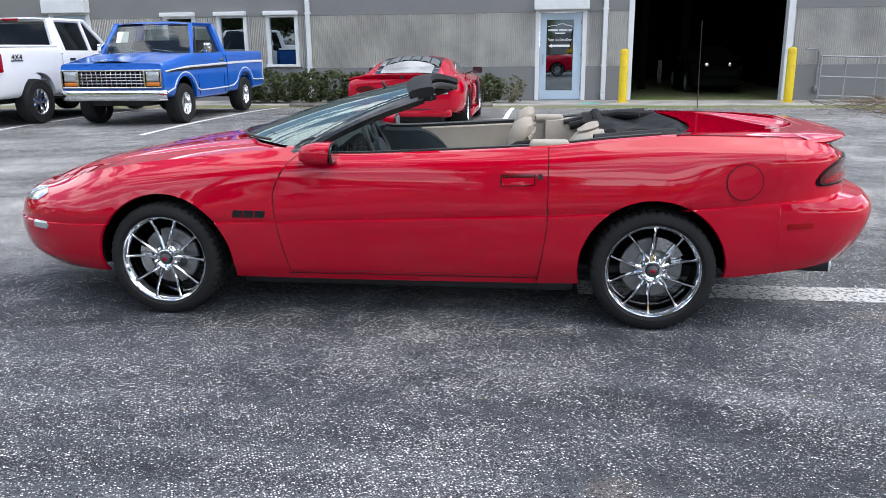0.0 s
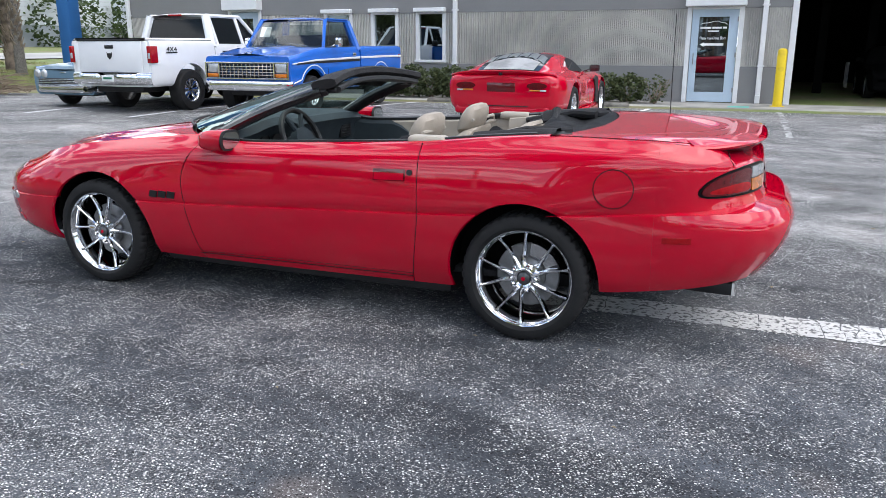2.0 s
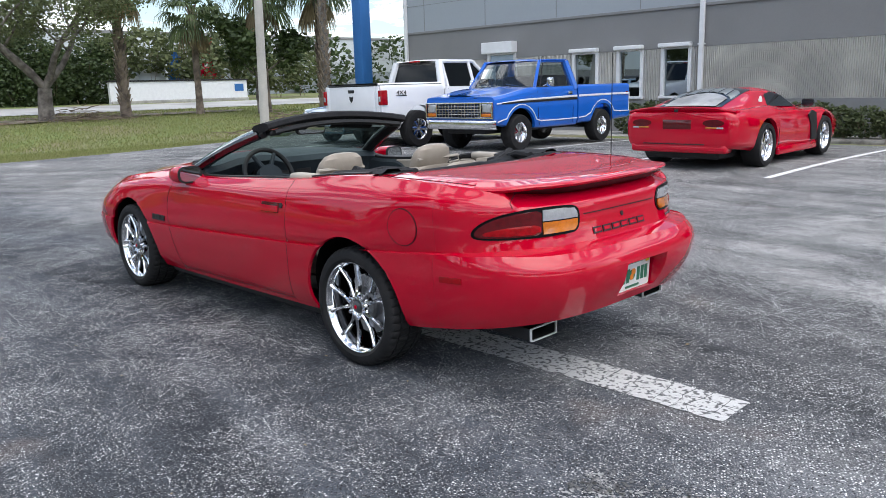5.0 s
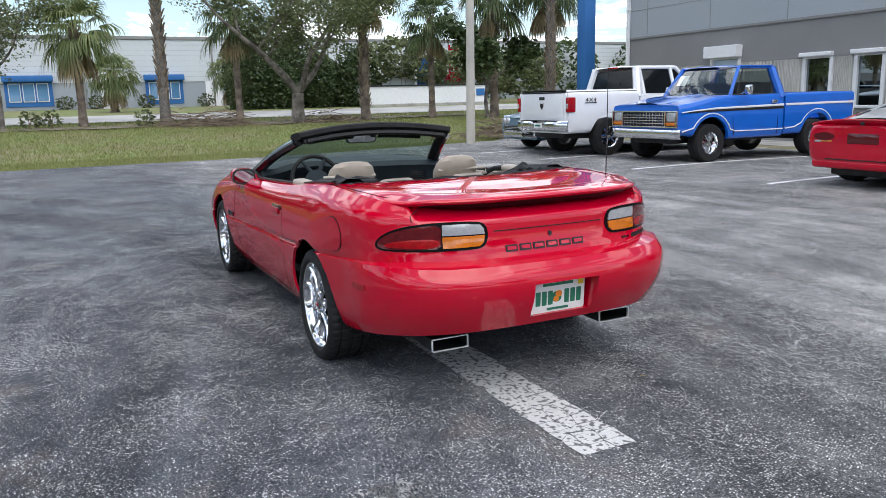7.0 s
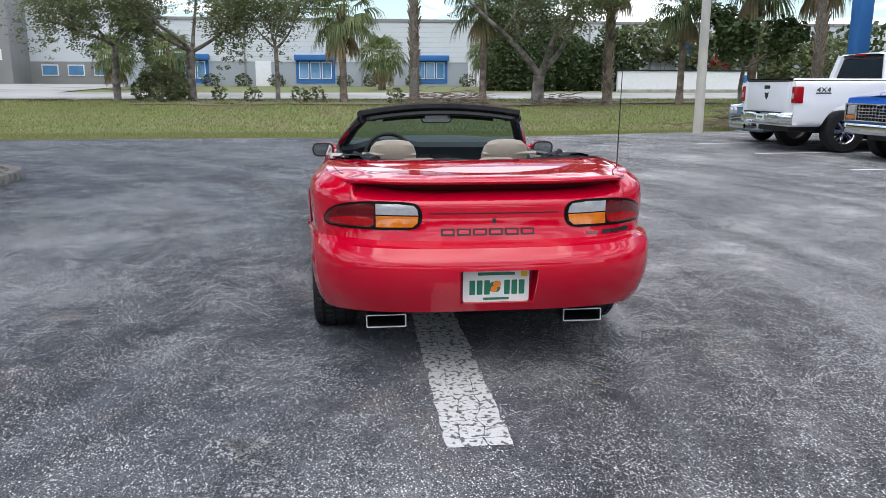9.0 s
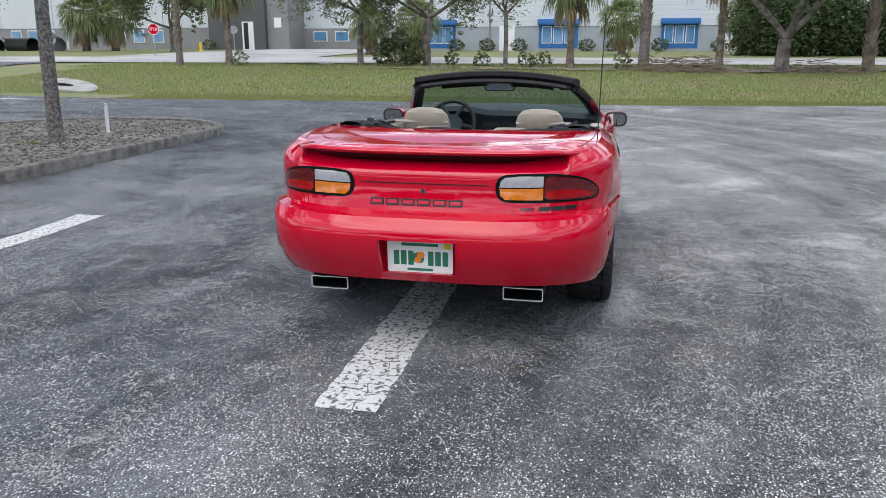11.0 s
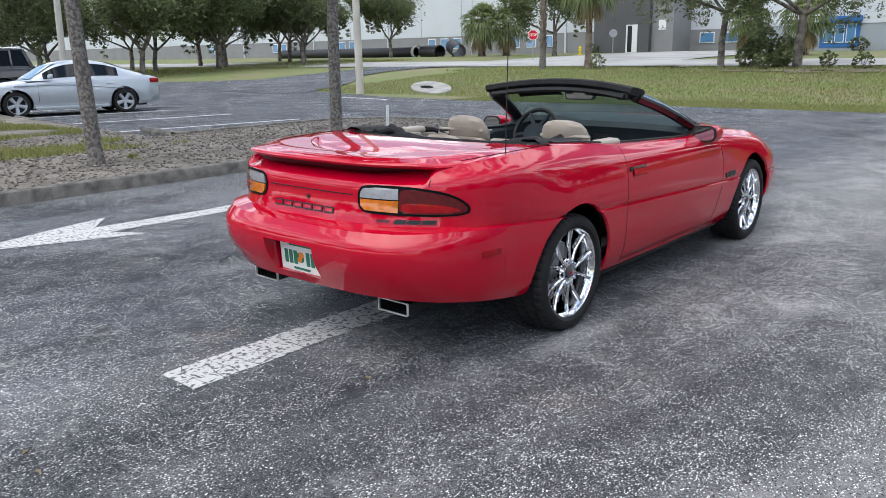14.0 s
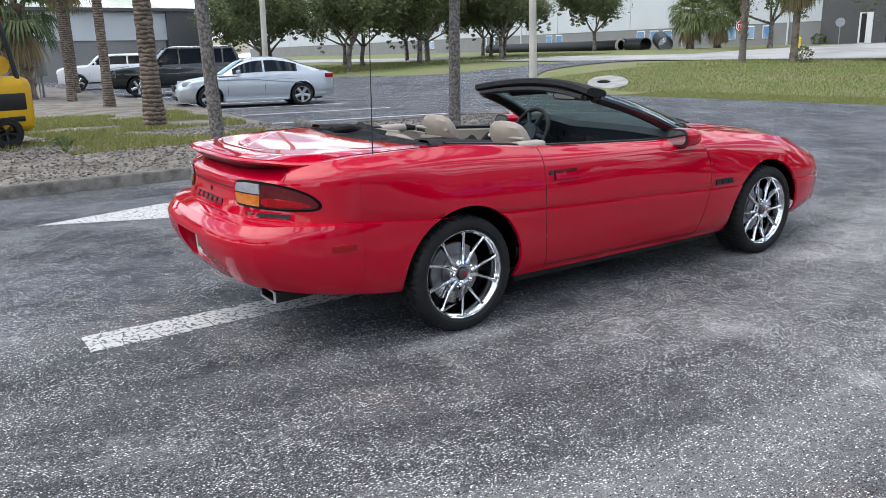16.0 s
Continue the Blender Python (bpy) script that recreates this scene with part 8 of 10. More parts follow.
def leaves_mesh(centres, size, flat=0.55, aspect=1.8, name="leaves"):
    """Many small bent leaves, two triangles each, at the given places."""
    n = len(centres)
    c = np.asarray(centres)
    d = rng.normal(size=(n, 3))
    d[:, 2] *= flat
    d /= np.linalg.norm(d, axis=1)[:, None]
    e = rng.normal(size=(n, 3))
    e -= (e * d).sum(1)[:, None] * d
    e /= np.linalg.norm(e, axis=1)[:, None]
    s = size * rng.uniform(0.6, 1.4, size=(n, 1))
    v = np.empty((n, 4, 3))
    v[:, 0] = c - d * s * aspect / 2
    v[:, 1] = c + e * s / 2
    v[:, 2] = c + d * s * aspect / 2
    v[:, 3] = c - e * s / 2 + np.cross(d, e) * s * 0.25
    me = bpy.data.meshes.new(name)
    me.vertices.add(n * 4)
    me.vertices.foreach_set("co", v.reshape(-1))
    me.loops.add(n * 4)
    me.loops.foreach_set("vertex_index", np.arange(n * 4, dtype=np.int32))
    me.polygons.add(n)
    me.polygons.foreach_set("loop_start", np.arange(0, n * 4, 4, dtype=np.int32))
    me.update(calc_edges=True)
    return me


def clump_points(centre, r, n):
    p = rng.normal(size=(n, 3))
    p /= np.linalg.norm(p, axis=1)[:, None]
    return np.asarray(centre) + p * (r * rng.uniform(0.25, 1.0, size=(n, 1)) ** 0.6) * np.array((1, 1, 0.72))


def oak(height=7.5, spread=3.2, fork=1.8, leaves=7000, seed=1, leaf="oak_leaf", leaf_size=0.15, trunk_r=0.20, low=0.45, rise=(0.7, 1.5), label="spreading live oak with a grey forked trunk and small dark leaves", bark="bark", hang=0.0):
    r = random.Random(seed)
    v = thing("tree")
    tagged(v, label, "tree")
    bm = bmesh.new()
    tips = []

    def limb(p, d, length, rad, depth):
        pts, rads = [p.copy()], [rad]
        n = 5
        for k in range(n):
            d = (d + Vector((r.uniform(-.22, .22), r.uniform(-.22, .22), r.uniform(-.05, .16)))).normalized()
            p = p + d * length / n
            pts.append(p.copy())
            rads.append(rad * (1 - 0.5 * (k + 1) / n))
            if depth <= 1 and k >= 1:
                tips.append(p.copy())
        add_tube(bm, pts, rads, 7 if depth > 1 else 5)
        tips.append(p.copy())
        if depth > 0:
            for k in range(r.choice((2, 3, 3))):
                a = r.uniform(0, 2 * math.pi)
                out = Vector((math.cos(a), math.sin(a), r.uniform(-0.05, 0.7)))
                limb(pts[r.choice((3, 4, 5))], (d * 0.45 + out.normalized() * 0.75).normalized(), length * r.uniform(0.55, 0.8), rads[-1] * 0.8, depth - 1)
    base = [Vector((0, 0, -0.1)), Vector((0, 0, 0.12)), Vector((r.uniform(-.05, .05), r.uniform(-.05, .05), fork * 0.5)), Vector((r.uniform(-.12, .12), r.uniform(-.12, .12), fork))]
    add_tube(bm, base, [trunk_r * 1.6, trunk_r * 1.15, trunk_r, trunk_r * 0.92], 12)
    for k in range(4):
        a = 2 * math.pi * k / 4 + r.uniform(-0.4, 0.4)
        up = r.uniform(*rise)
        limb(base[-1], Vector((math.cos(a), math.sin(a), up)).normalized(), (height - fork) * r.uniform(0.42, 0.56), trunk_r * 0.55, 2)
    part("trunk", bm, bark, v, "rough grey-brown bark", angle=60)
    ok = [t for t in tips if t.z > height * low * 0.8]
    pts = []
    per = max(8, leaves // max(1, len(ok)))
    for t in ok:
        pts.append(clump_points((t.x, t.y, t.z - r.uniform(0.0, 0.35)), r.uniform(0.35, 0.95) * spread / 3.2, per) * np.array((1.0, 1.0, 1.0)))
        if r.random() < hang:
            for k in range(r.randint(2, 5)):
                pts.append(clump_points((t.x + r.uniform(-.2, .2), t.y + r.uniform(-.2, .2), max(0.5, t.z - 0.5 - 0.42 * k)), r.uniform(0.16, 0.34), max(10, per // 3)))
    link_part("crown", leaves_mesh(np.concatenate(pts), leaf_size), leaf, v, "small evergreen leaves")
    return v


def fan_frond(bm_v, bm_f, origin, direction, length, droop, r, n=18, spread=2.5, width=0.035):
    """One fan leaf: a stalk and narrow blades that bend down; adds to lists."""
    d = Vector(direction).normalized()
    side = d.cross(Vector((0, 0, 1)))
    side = side.normalized() if side.length > 0.05 else Vector((1, 0, 0))
    up = side.cross(d)
    stalk_end = Vector(origin) + d * length * 0.48 + Vector((0, 0, -droop * 0.12))
    i0 = len(bm_v)
    bm_v += [Vector(origin) + side * 0.02, Vector(origin) - side * 0.02, stalk_end - side * 0.014, stalk_end + side * 0.014]
    bm_f.append((i0, i0 + 1, i0 + 2, i0 + 3))
    for k in range(n):
        a = -spread / 2 + spread * k / (n - 1) + r.uniform(-0.05, 0.05)
        bd = (d * math.cos(a) + side * math.sin(a)).normalized()
        L = length * 0.62 * (0.72 + 0.28 * math.cos(a)) * r.uniform(0.85, 1.1)
        w = width * length * 0.62
        perp = bd.cross(up).normalized()
        m1 = stalk_end + bd * L * 0.5 + up * 0.04 * L
        m2 = m1 + bd * L * 0.28 + Vector((0, 0, -droop * L * 0.30))
        tip = m2 + bd * L * 0.14 + Vector((0, 0, -droop * L * 0.50))
        i0 = len(bm_v)
        bm_v += [stalk_end, m1 + perp * w, m1 - perp * w, m2 + perp * w * 0.7, m2 - perp * w * 0.7, tip]
        bm_f += [(i0, i0 + 1, i0 + 2), (i0 + 1, i0 + 3, i0 + 4, i0 + 2), (i0 + 3, i0 + 5, i0 + 4)]


def palm(height=5.0, trunk_r=0.17, fronds=34, size=1.35, seed=1, boots=True, dead=6, leaf="palm_leaf", lean=(0.0, 0.0), label="cabbage palm with fan leaves and a rough trunk", boot_from=0.45, bark="palm_bark"):
    r = random.Random(seed)
    v = thing("palm_tree")
    tagged(v, label, "palm tree")
    bm = bmesh.new()
    pts, rads = [], []
    N = max(8, int(height * 7))
    for k in range(N + 1):
        t = k / N
        pts.append(Vector((lean[0] * t * t * height, lean[1] * t * t * height, -0.1 + (height + 0.1) * t)))
        rads.append(trunk_r * (1.25 - 0.35 * min(1, t * 5)) * (1 + 0.05 * (k % 2)) + 0.01 * noise.noise((k * 0.7, seed, 0)))
    add_tube(bm, pts, rads, 14)
    part("trunk", bm, bark, v, "ringed brown palm trunk", angle=60)
    if boots:
        bm = bmesh.new()
        z = height * boot_from
        k = 0
        while z < height:
            t = z / height
            c = Vector((lean[0] * t * t * height, lean[1] * t * t * height, z))
            a = k * 2.4
            o = Vector((math.cos(a), math.sin(a), 0))
            s = Vector((-math.sin(a), math.cos(a), 0))
            p = c + o * trunk_r * 0.85
            flare = 0.11 + 0.05 * r.random()
            q = p + o * flare + Vector((0, 0, 0.34)) + s * r.choice((-1, 1)) * 0.09
            vs = [bm.verts.new(x) for x in (p - s * 0.085, p + s * 0.085, q + s * 0.035, q - s * 0.035, p - s * 0.06 - o * 0.04 + Vector((0, 0, 0.06)), p + s * 0.06 - o * 0.04 + Vector((0, 0, 0.06)), q + s * 0.025 - o * 0.035, q - s * 0.025 - o * 0.035)]
            for f in ((0, 1, 2, 3), (4, 7, 6, 5), (0, 4, 5, 1), (1, 5, 6, 2), (2, 6, 7, 3), (3, 7, 4, 0)):
                bm.faces.new([vs[i] for i in f])
            z += 0.055
            k += 1
        part("stalk_sheath", bm, "boot_tan", v, "criss-cross stubs of old leaf stalks", smooth=False)
    top = pts[-1]
    vv, ff = [], []
    for k in range(fronds):
        a = k * 2.399 + r.uniform(-0.2, 0.2)
        el = 1.25 - 2.0 * (k / fronds) + r.uniform(-0.15, 0.15)
        d = Vector((math.cos(a) * math.cos(el), math.sin(a) * math.cos(el), math.sin(el)))
        fan_frond(vv, ff, top + Vector((0, 0, r.uniform(-0.25, 0.1))), d, size * r.uniform(0.85, 1.15), 0.5 + 0.5 * (k / fronds), r)
    link_part("crown", mesh_from(vv, ff, "crown", smooth=False), leaf, v, "green fan leaves")
    if dead:
        vv, ff = [], []
        for k in range(dead):
            a = r.uniform(0, 2 * math.pi)
            d = Vector((math.cos(a) * 0.45, math.sin(a) * 0.45, -0.9))
            fan_frond(vv, ff, top + Vector((0, 0, -0.25)), d, size * r.uniform(0.75, 1.0), 0.7, r, n=12, spread=1.2)
        link_part("dead_fronds", mesh_from(vv, ff, "dead_fronds", smooth=False), "dead_leaf", v, "hanging brown dead leaves")
    return v


def put(v, x, y, rz=0.0, s=1.0):
    v.matrix_world = pose(x, y, terrain(x, y) - 0.03, 0, 0, rz) @ Matrix.Diagonal((s, s, s, 1))
    return v


def put_copy(v, x, y, rz=0.0, s=1.0, z=None):
    o = copy_thing(v, pose(x, y, terrain(x, y) - 0.03 if z is None else z, 0, 0, rz))
    o.scale = (s, s, s)
    return o


# palms and oaks of the street verge
pa = tagged(palm(4.1, 0.17, 40, 1.75, 3, dead=9, boot_from=0.5), group="verge palms")
put(pa, -30.6, -1.0)
pb = tagged(palm(8.6, 0.20, 34, 1.5, 4, dead=6, boot_from=0.12, bark="grey_bark", label="tall cabbage palm with a grey criss-cross trunk"), group="verge palms")
put(pb, -29.9, 2.2, 40)
pc = tagged(palm(4.6, 0.16, 34, 1.5, 5, dead=10, leaf="palm_dark_leaf", boot_from=0.62), group="verge palms")
put(pc, -29.7, 5.3, 80)
put(oak(8.8, 5.0, 1.3, 24000, 11, trunk_r=0.27, leaf_size=0.070, low=0.2), -28.2, 7.5, 20)
pd_ = tagged(palm(6.2, 0.20, 40, 1.9, 6, dead=12, leaf="palm_dark_leaf", boot_from=0.05, lean=(0.01, 0.0)), group="verge palms")
put(pd_, -28.6, 10.8, 10)
put_copy(pc, -28.6, 14.2, 130, 1.0)
put_copy(pd_, -26.0, 19.2, 200, 0.98)
put_copy(pb, -23.6, 17.6, 90, 0.85)
put_copy(pc, -27.5, 17.0, 300, 1.25)
put(oak(5.0, 2.2, 1.6, 4200, 31, "dark_leaf", trunk_r=0.09, leaf_size=0.14, label="slender young tree with dark leaves"), -26.8, 16.2)
put(oak(6.2, 2.8, 2.4, 9000, 21, trunk_r=0.10, leaf_size=0.062, hang=0.3, label="slender young oak with sparse leaves"), -31.0, -4.0)
put(oak(8.4, 5.0, 2.3, 19000, 13, trunk_r=0.19, leaf_size=0.062, low=0.0, rise=(0.0, 1.5), hang=0.45), -33.0, -8.2, 70)
put(oak(8.0, 4.6, 2.5, 15000, 17, trunk_r=0.15, leaf_size=0.062, low=0.0, rise=(0.0, 1.5), hang=0.45), -32.5, -11.5, 170)
pe = tagged(palm(4.4, 0.18, 36, 1.6, 9, dead=14, leaf="palm_leaf", boot_from=0.55), group="verge palms")
put(pe, -32.4, -18.6)
put_copy(pb, -32.0, -21.2, 200, 0.8)
# behind the street
bp = tagged(palm(2.6, 0.26, 46, 1.9, 12, dead=14, boot_from=0.05, leaf="palm_leaf", label="short bushy cabbage palm with a thick trunk"), group="street palms")
put(bp, -50.0, 9.3)
put_copy(bp, -50.0, 1.5, 100, 0.95)
put_copy(bp, -51.0, 13.0, 200, 1.0)
put_copy(bp, -50.5, -13.0, 60, 1.0)
put_copy(bp, -50.0, -16.5, 160, 0.9)
so = tagged(oak(8.2, 5.6, 1.7, 20000, 41, trunk_r=0.18, leaf_size=0.105, hang=0.3, low=0.10, rise=(0.1, 1.3)), group="oaks along the far lot")
so2 = tagged(oak(9.0, 6.0, 2.0, 20000, 43, trunk_r=0.20, leaf_size=0.105, hang=0.3, low=0.10, rise=(0.1, 1.4)), group="oaks along the far lot")
put(so, -23.0, -47.5)
put(so2, -30.0, -49.0)
for k, (x, y) in enumerate(((-17.5, -50.5), (-26.5, -52.0), (-34.0, -54.0), (-39.0, -50.0), (-36.5, -58.0), (-20.5, -56.0), (-44.0, -58.0), (-49.0, -66.0), (-30.0, -62.0), (-42.5, -54.0), (-38.0, -64.0), (-24.0, -66.0))):
    put_copy(so if k % 2 else so2, x, y, 47 * k, 0.85 + 0.06 * (k % 4))
put_copy(so2, -58.0, -37.0, 30, 1.0)
put_copy(so, -60.0, -60.0, 130, 1.1)
put_copy(bp, -60.0, -47.0, 10, 1.3)
put_copy(bp, -61.5, -45.0, 110, 1.25)
# unseen oaks added on the open east side, to darken what the paintwork mirrors
for k, (x, y) in enumerate(((30.0, -24.0), (33.0, -14.5), (29.5, -6.0), (33.5, 3.0), (30.5, 11.5), (24.0, -33.0), (16.0, -38.0))):
    put_copy(so if k % 2 else so2, x, y, 61 * k, 0.95 + 0.07 * (k % 3), 0.0)
# island and car-park palms
it = oak(7.5, 3.0, 3.6, 4500, 51, trunk_r=0.090, leaf_size=0.15, bark="grey_bark", label="tall slender oak on the gravel island")
put(it, -4.07, -6.92)
it.location.z = 0.08
t2 = oak(8.0, 3.2, 4.2, 6000, 52, trunk_r=0.086, leaf_size=0.15, bark="grey_bark", label="tall slender oak beside the kerb")
put(t2, 0.0, -7.0)
t2.location.z = 0.12
pp = tagged(palm(6.5, 0.185, 38, 1.8, 61, dead=10, boots=False, bark="ring_bark", label="cabbage palm with a ringed brown trunk"), group="car park palms")
put(pp, -0.45, -12.35)
pp.location.z = 0.08
for k, (x, y, s) in enumerate(((-1.25, -20.8, 0.80), (-0.95, -25.4, 0.75), (-2.4, -33.5, 0.8), (0.3, -30.5, 0.8), (1.0, -37.0, 0.85))):
    put_copy(pp, x, y, 70 * k, s, 0.08)
pl2 = tagged(palm(3.4, 0.24, 40, 1.7, 62, dead=8, boot_from=0.03, leaf="palm_dark_leaf", label="cabbage palm with criss-cross leaf stubs on its trunk"), group="car park palms")
put(pl2, 0.0, -28.5)
pl2.location.z = 0.08


# hedge before the building and shrub masses
def leafy(name, blobs, n, size, leaf, label, category="hedge", kind=""):
    pts = []
    for cx, cy, cz, rx, ry, rz in blobs:
        p = rng.normal(size=(n, 3))
        p /= np.linalg.norm(p, axis=1)[:, None]
        p *= rng.uniform(0.72, 1.06, size=(n, 1))
        q = np.array((cx, cy, cz)) + p * np.array((rx, ry, rz))
        pts.append(q[q[:, 2] > 0.02])
    v = thing(name)
    tagged(v, label, category, kind=kind)
    link_part("leaves", leaves_mesh(np.concatenate(pts), size), leaf, v)
    for cx, cy, cz, rx, ry, rz in blobs:
        for k in range(3):
            stem = tube([(cx + rx * random.uniform(-.3, .3), cy, terrain(cx, cy)), (cx + rx * random.uniform(-.6, .6), cy + ry * random.uniform(-.5, .5), cz + rz * 0.5)], [0.02, 0.008], 5)
            part("stem", stem, "twig", v)
    return v


leafy("hedge", [(-7.3 + 0.62 * k, 15.75 + 0.06 * math.sin(k * 1.7), 0.39, 0.44, 0.42, 0.42 + 0.05 * math.sin(k * 2.3)) for k in range(9)], 900, 0.060, "hedge_leaf", "dense clipped green hedge with brownish tips beside the wall")
leafy("hedge", [(-1.85 + 0.55 * k, 15.75, 0.33, 0.42, 0.40, 0.36) for k in range(3)], 800, 0.060, "hedge_leaf", "low green hedge beside the wall")
leafy("shrub", [(-0.1, 15.6, 0.31, 0.34, 0.30, 0.36)], 160, 0.055, "hedge_leaf", "sparse leggy shrub with bare stems", "shrub")
bm = bmesh.new()
rs = random.Random(3)
for k in range(16):
    a = rs.uniform(0, 6.28)
    p = Vector((-0.1, 15.6, -0.03))
    pts = [p]
    for i in range(4):
        p = p + Vector((math.cos(a) * 0.09 + rs.uniform(-.05, .05), math.sin(a) * 0.07, 0.15))
        pts.append(p)
    add_tube(bm, pts, [0.010, 0.008, 0.006, 0.005, 0.003], 5)
tagged(part("bare_shrub", bm, "twig"), "bare twiggy stems beside the door", "shrub")
random.seed(11)
leafy("thicket", [(-48.5 + random.uniform(-1, 1), 9.6 + 0.85 * k, 1.9 + random.uniform(-.2, 1.5), 1.5, 1.3, 2.1 + random.uniform(-.3, 1.0)) for k in range(11)], 2600, 0.13, "dark_leaf", "dense dark green thicket behind the street", "thicket")
leafy("thicket", [(-48.5, 19 + 2.1 * k, 3.2 + random.uniform(-.3, 1.6), 1.6, 1.8, 1.5) for k in range(8)], 900, 0.20, "oak_leaf", "tree tops behind the white wall", "thicket")
for k, (x, y, h) in enumerate(((-33.6, -9.2, 1.0), (-33.2, -9.9, 1.3), (-33.4, -10.6, 0.9), (-32.6, -8.9, 0.6))):
    leafy("shrub", [(x, y, terrain(x, y) + h * 0.6, 0.55, 0.50, h * 0.6), (x + 0.2, y + 0.3, terrain(x, y) + h, 0.4, 0.4, 0.5)], 420, 0.085, "oak_leaf", "leafy oak shoots growing round the trunks", "shrub")
leafy("thicket", [(-60 - 8 * (k % 2), 34 + 5 * k, 3.6, 3.5, 3.5, 3.2) for k in range(7)], 900, 0.30, "dark_leaf", "distant dark tree line", "thicket")
for k, (x, y) in enumerate(((-61, -6.8), (-61, -1.2), (-61, 1.0), (-61, 4.6), (-61, 9.2), (-61, -9.5), (-61, -12.2), (-72, -41), (-60, 11.3))):
    leafy("shrub", [(x, y, terrain(x, y) + 0.45, 0.7, 0.7, 0.55)], 220, 0.12, "hedge_leaf", "low green shrub by the building", "shrub")
for k, (x, y) in enumerate(((-33.4, -7.0), (-32.0, -9.4), (-31.6, -5.2), (-30.6, -3.0), (-30.8, -2.2), (-31.5, -17.5), (-29.5, 1.3))):
    leafy("shrub", [(x, y, terrain(x, y) + 0.32, 0.4, 0.4, 0.4)], 120, 0.10, "oak_leaf", "low weedy shoots at the foot of the trees", "shrub")

# ---- things on the workshop front ----
earlier = set(bpy.data.objects)
def window_unit(k, x0, x1):
    w = thing("window_%d" % k)
    z0, z1 = WIN_Z
    tagged(w, "narrow dark window in a white frame under a white shutter box", "window", kind="structure")
    y = WALL_Y - 0.012
    bm = bmesh.new()
    add_box(bm, x0 - 0.07, x0 + 0.03, y, y + 0.14, z0, z1, 0.004)
    add_box(bm, x1 - 0.03, x1 + 0.07, y, y + 0.14, z0, z1, 0.004)
    add_box(bm, x0 + 0.03, x1 - 0.03, y, y + 0.14, z1 - 0.05, z1, 0.004)
    part("window_frame", bm, "white_trim", w, smooth=False)
    part("window_sill", box(x0 - 0.10, x1 + 0.10, y - 0.05, y + 0.15, z0 - 0.07, z0 - 0.001, 0.006), "white_trim", w, smooth=False)
    part("pane", box(x0 + 0.03, x1 - 0.03, y + 0.08, y + 0.09, z0, z1 - 0.05), "glass_window", w, "dark reflecting pane", smooth=False)
    part("shutter_box", box(x0 - 0.09, x1 + 0.09, y - 0.16, y + 0.02, z1 + 0.002, z1 + 0.115, 0.02), "white_trim", w, "white roller shutter box", smooth=False)
    return w


for k, (a, b) in enumerate(WINDOWS):
    window_unit(k + 1, a, b)


def entrance(name, x0, x1, z1, box_h, label, main):
    d = thing(name)
    tagged(d, label, "door", kind="structure")
    y = WALL_Y - 0.02
    bm = bmesh.new()
    add_box(bm, x0 - 0.06, x0 + 0.05, y - 0.02, y + 0.2, 0.086, z1, 0.005)
    add_box(bm, x1 - 0.05, x1 + 0.06, y - 0.02, y + 0.2, 0.086, z1, 0.005)
    add_box(bm, x0 + 0.05, x1 - 0.05, y - 0.02, y + 0.2, z1 - 0.05, z1, 0.005)
    part("door_frame", bm, "white_trim", d, smooth=False)
    part("shutter_box", box(x0 - 0.10, x1 + 0.10, y - 0.28, y + 0.02, z1 + 0.003, z1 + box_h, 0.02), "white_trim", d, "white roller shutter box", smooth=False)
    a, b = x0 + 0.06, x1 - 0.06
    bm = bmesh.new()
    add_box(bm, a, a + 0.17, y + 0.04, y + 0.09, 0.10, z1 - 0.06, 0.004)
    add_box(bm, b - 0.22, b, y + 0.04, y + 0.09, 0.10, z1 - 0.06, 0.004)
    add_box(bm, a + 0.17, b - 0.22, y + 0.04, y + 0.09, z1 - 0.24, z1 - 0.06, 0.004)
    add_box(bm, a + 0.17, b - 0.22, y + 0.04, y + 0.09, 0.10, 0.34, 0.004)
    part("door_leaf", bm, "door_blue", d, "pale blue-grey door leaf", smooth=False)
    part("pane", box(a + 0.17, b - 0.22, y + 0.06, y + 0.07, 0.34, z1 - 0.24), "glass_window", d, "dark mirroring door glass", smooth=False)
    part("door_handle", tube([(a + 0.09, y + 0.04, 1.02), (a + 0.09, y - 0.03, 1.02), (a + 0.09, y - 0.03, 1.28), (a + 0.09, y + 0.04, 1.28)], 0.013, 8), "steel", d, "steel pull handle")
    for z in (0.4, 1.25, 2.1):
        part("hinge", box(b - 0.03, b + 0.0, y + 0.02, y + 0.04, z - 0.06, z + 0.06, 0.004), "steel", d)
    return d, (a + 0.17, b - 0.22, y + 0.058)


door1, (gx0, gx1, gy_) = entrance("door_1", 0.51, 1.72, 2.40, 0.28, "glazed pale blue door with white lettering and frame", True)
entrance("door_2", -13.25, -12.15, 2.52, 0.36, "glazed entrance door in a white frame", False)


def text_part(body, size, loc, mat, parent, width=None):
    """Raised lettering in the built-in font, as a mesh."""
    cu = bpy.data.curves.new("lettering", "FONT")
    cu.body, cu.size, cu.align_x, cu.extrude = body, size, "CENTER", 0.002
    tmp = bpy.data.objects.new("lettering", cu)
    me = bpy.data.meshes.new_from_object(tmp)
    bpy.data.objects.remove(tmp)
    ob = link_part("lettering", me, mat, parent, "white lettering", pose(*loc, 90, 0, 0))
    if width:
        w = max(v.co.x for v in me.vertices) - min(v.co.x for v in me.vertices)
        for v in me.vertices:
            v.co.x *= width / w
    return ob


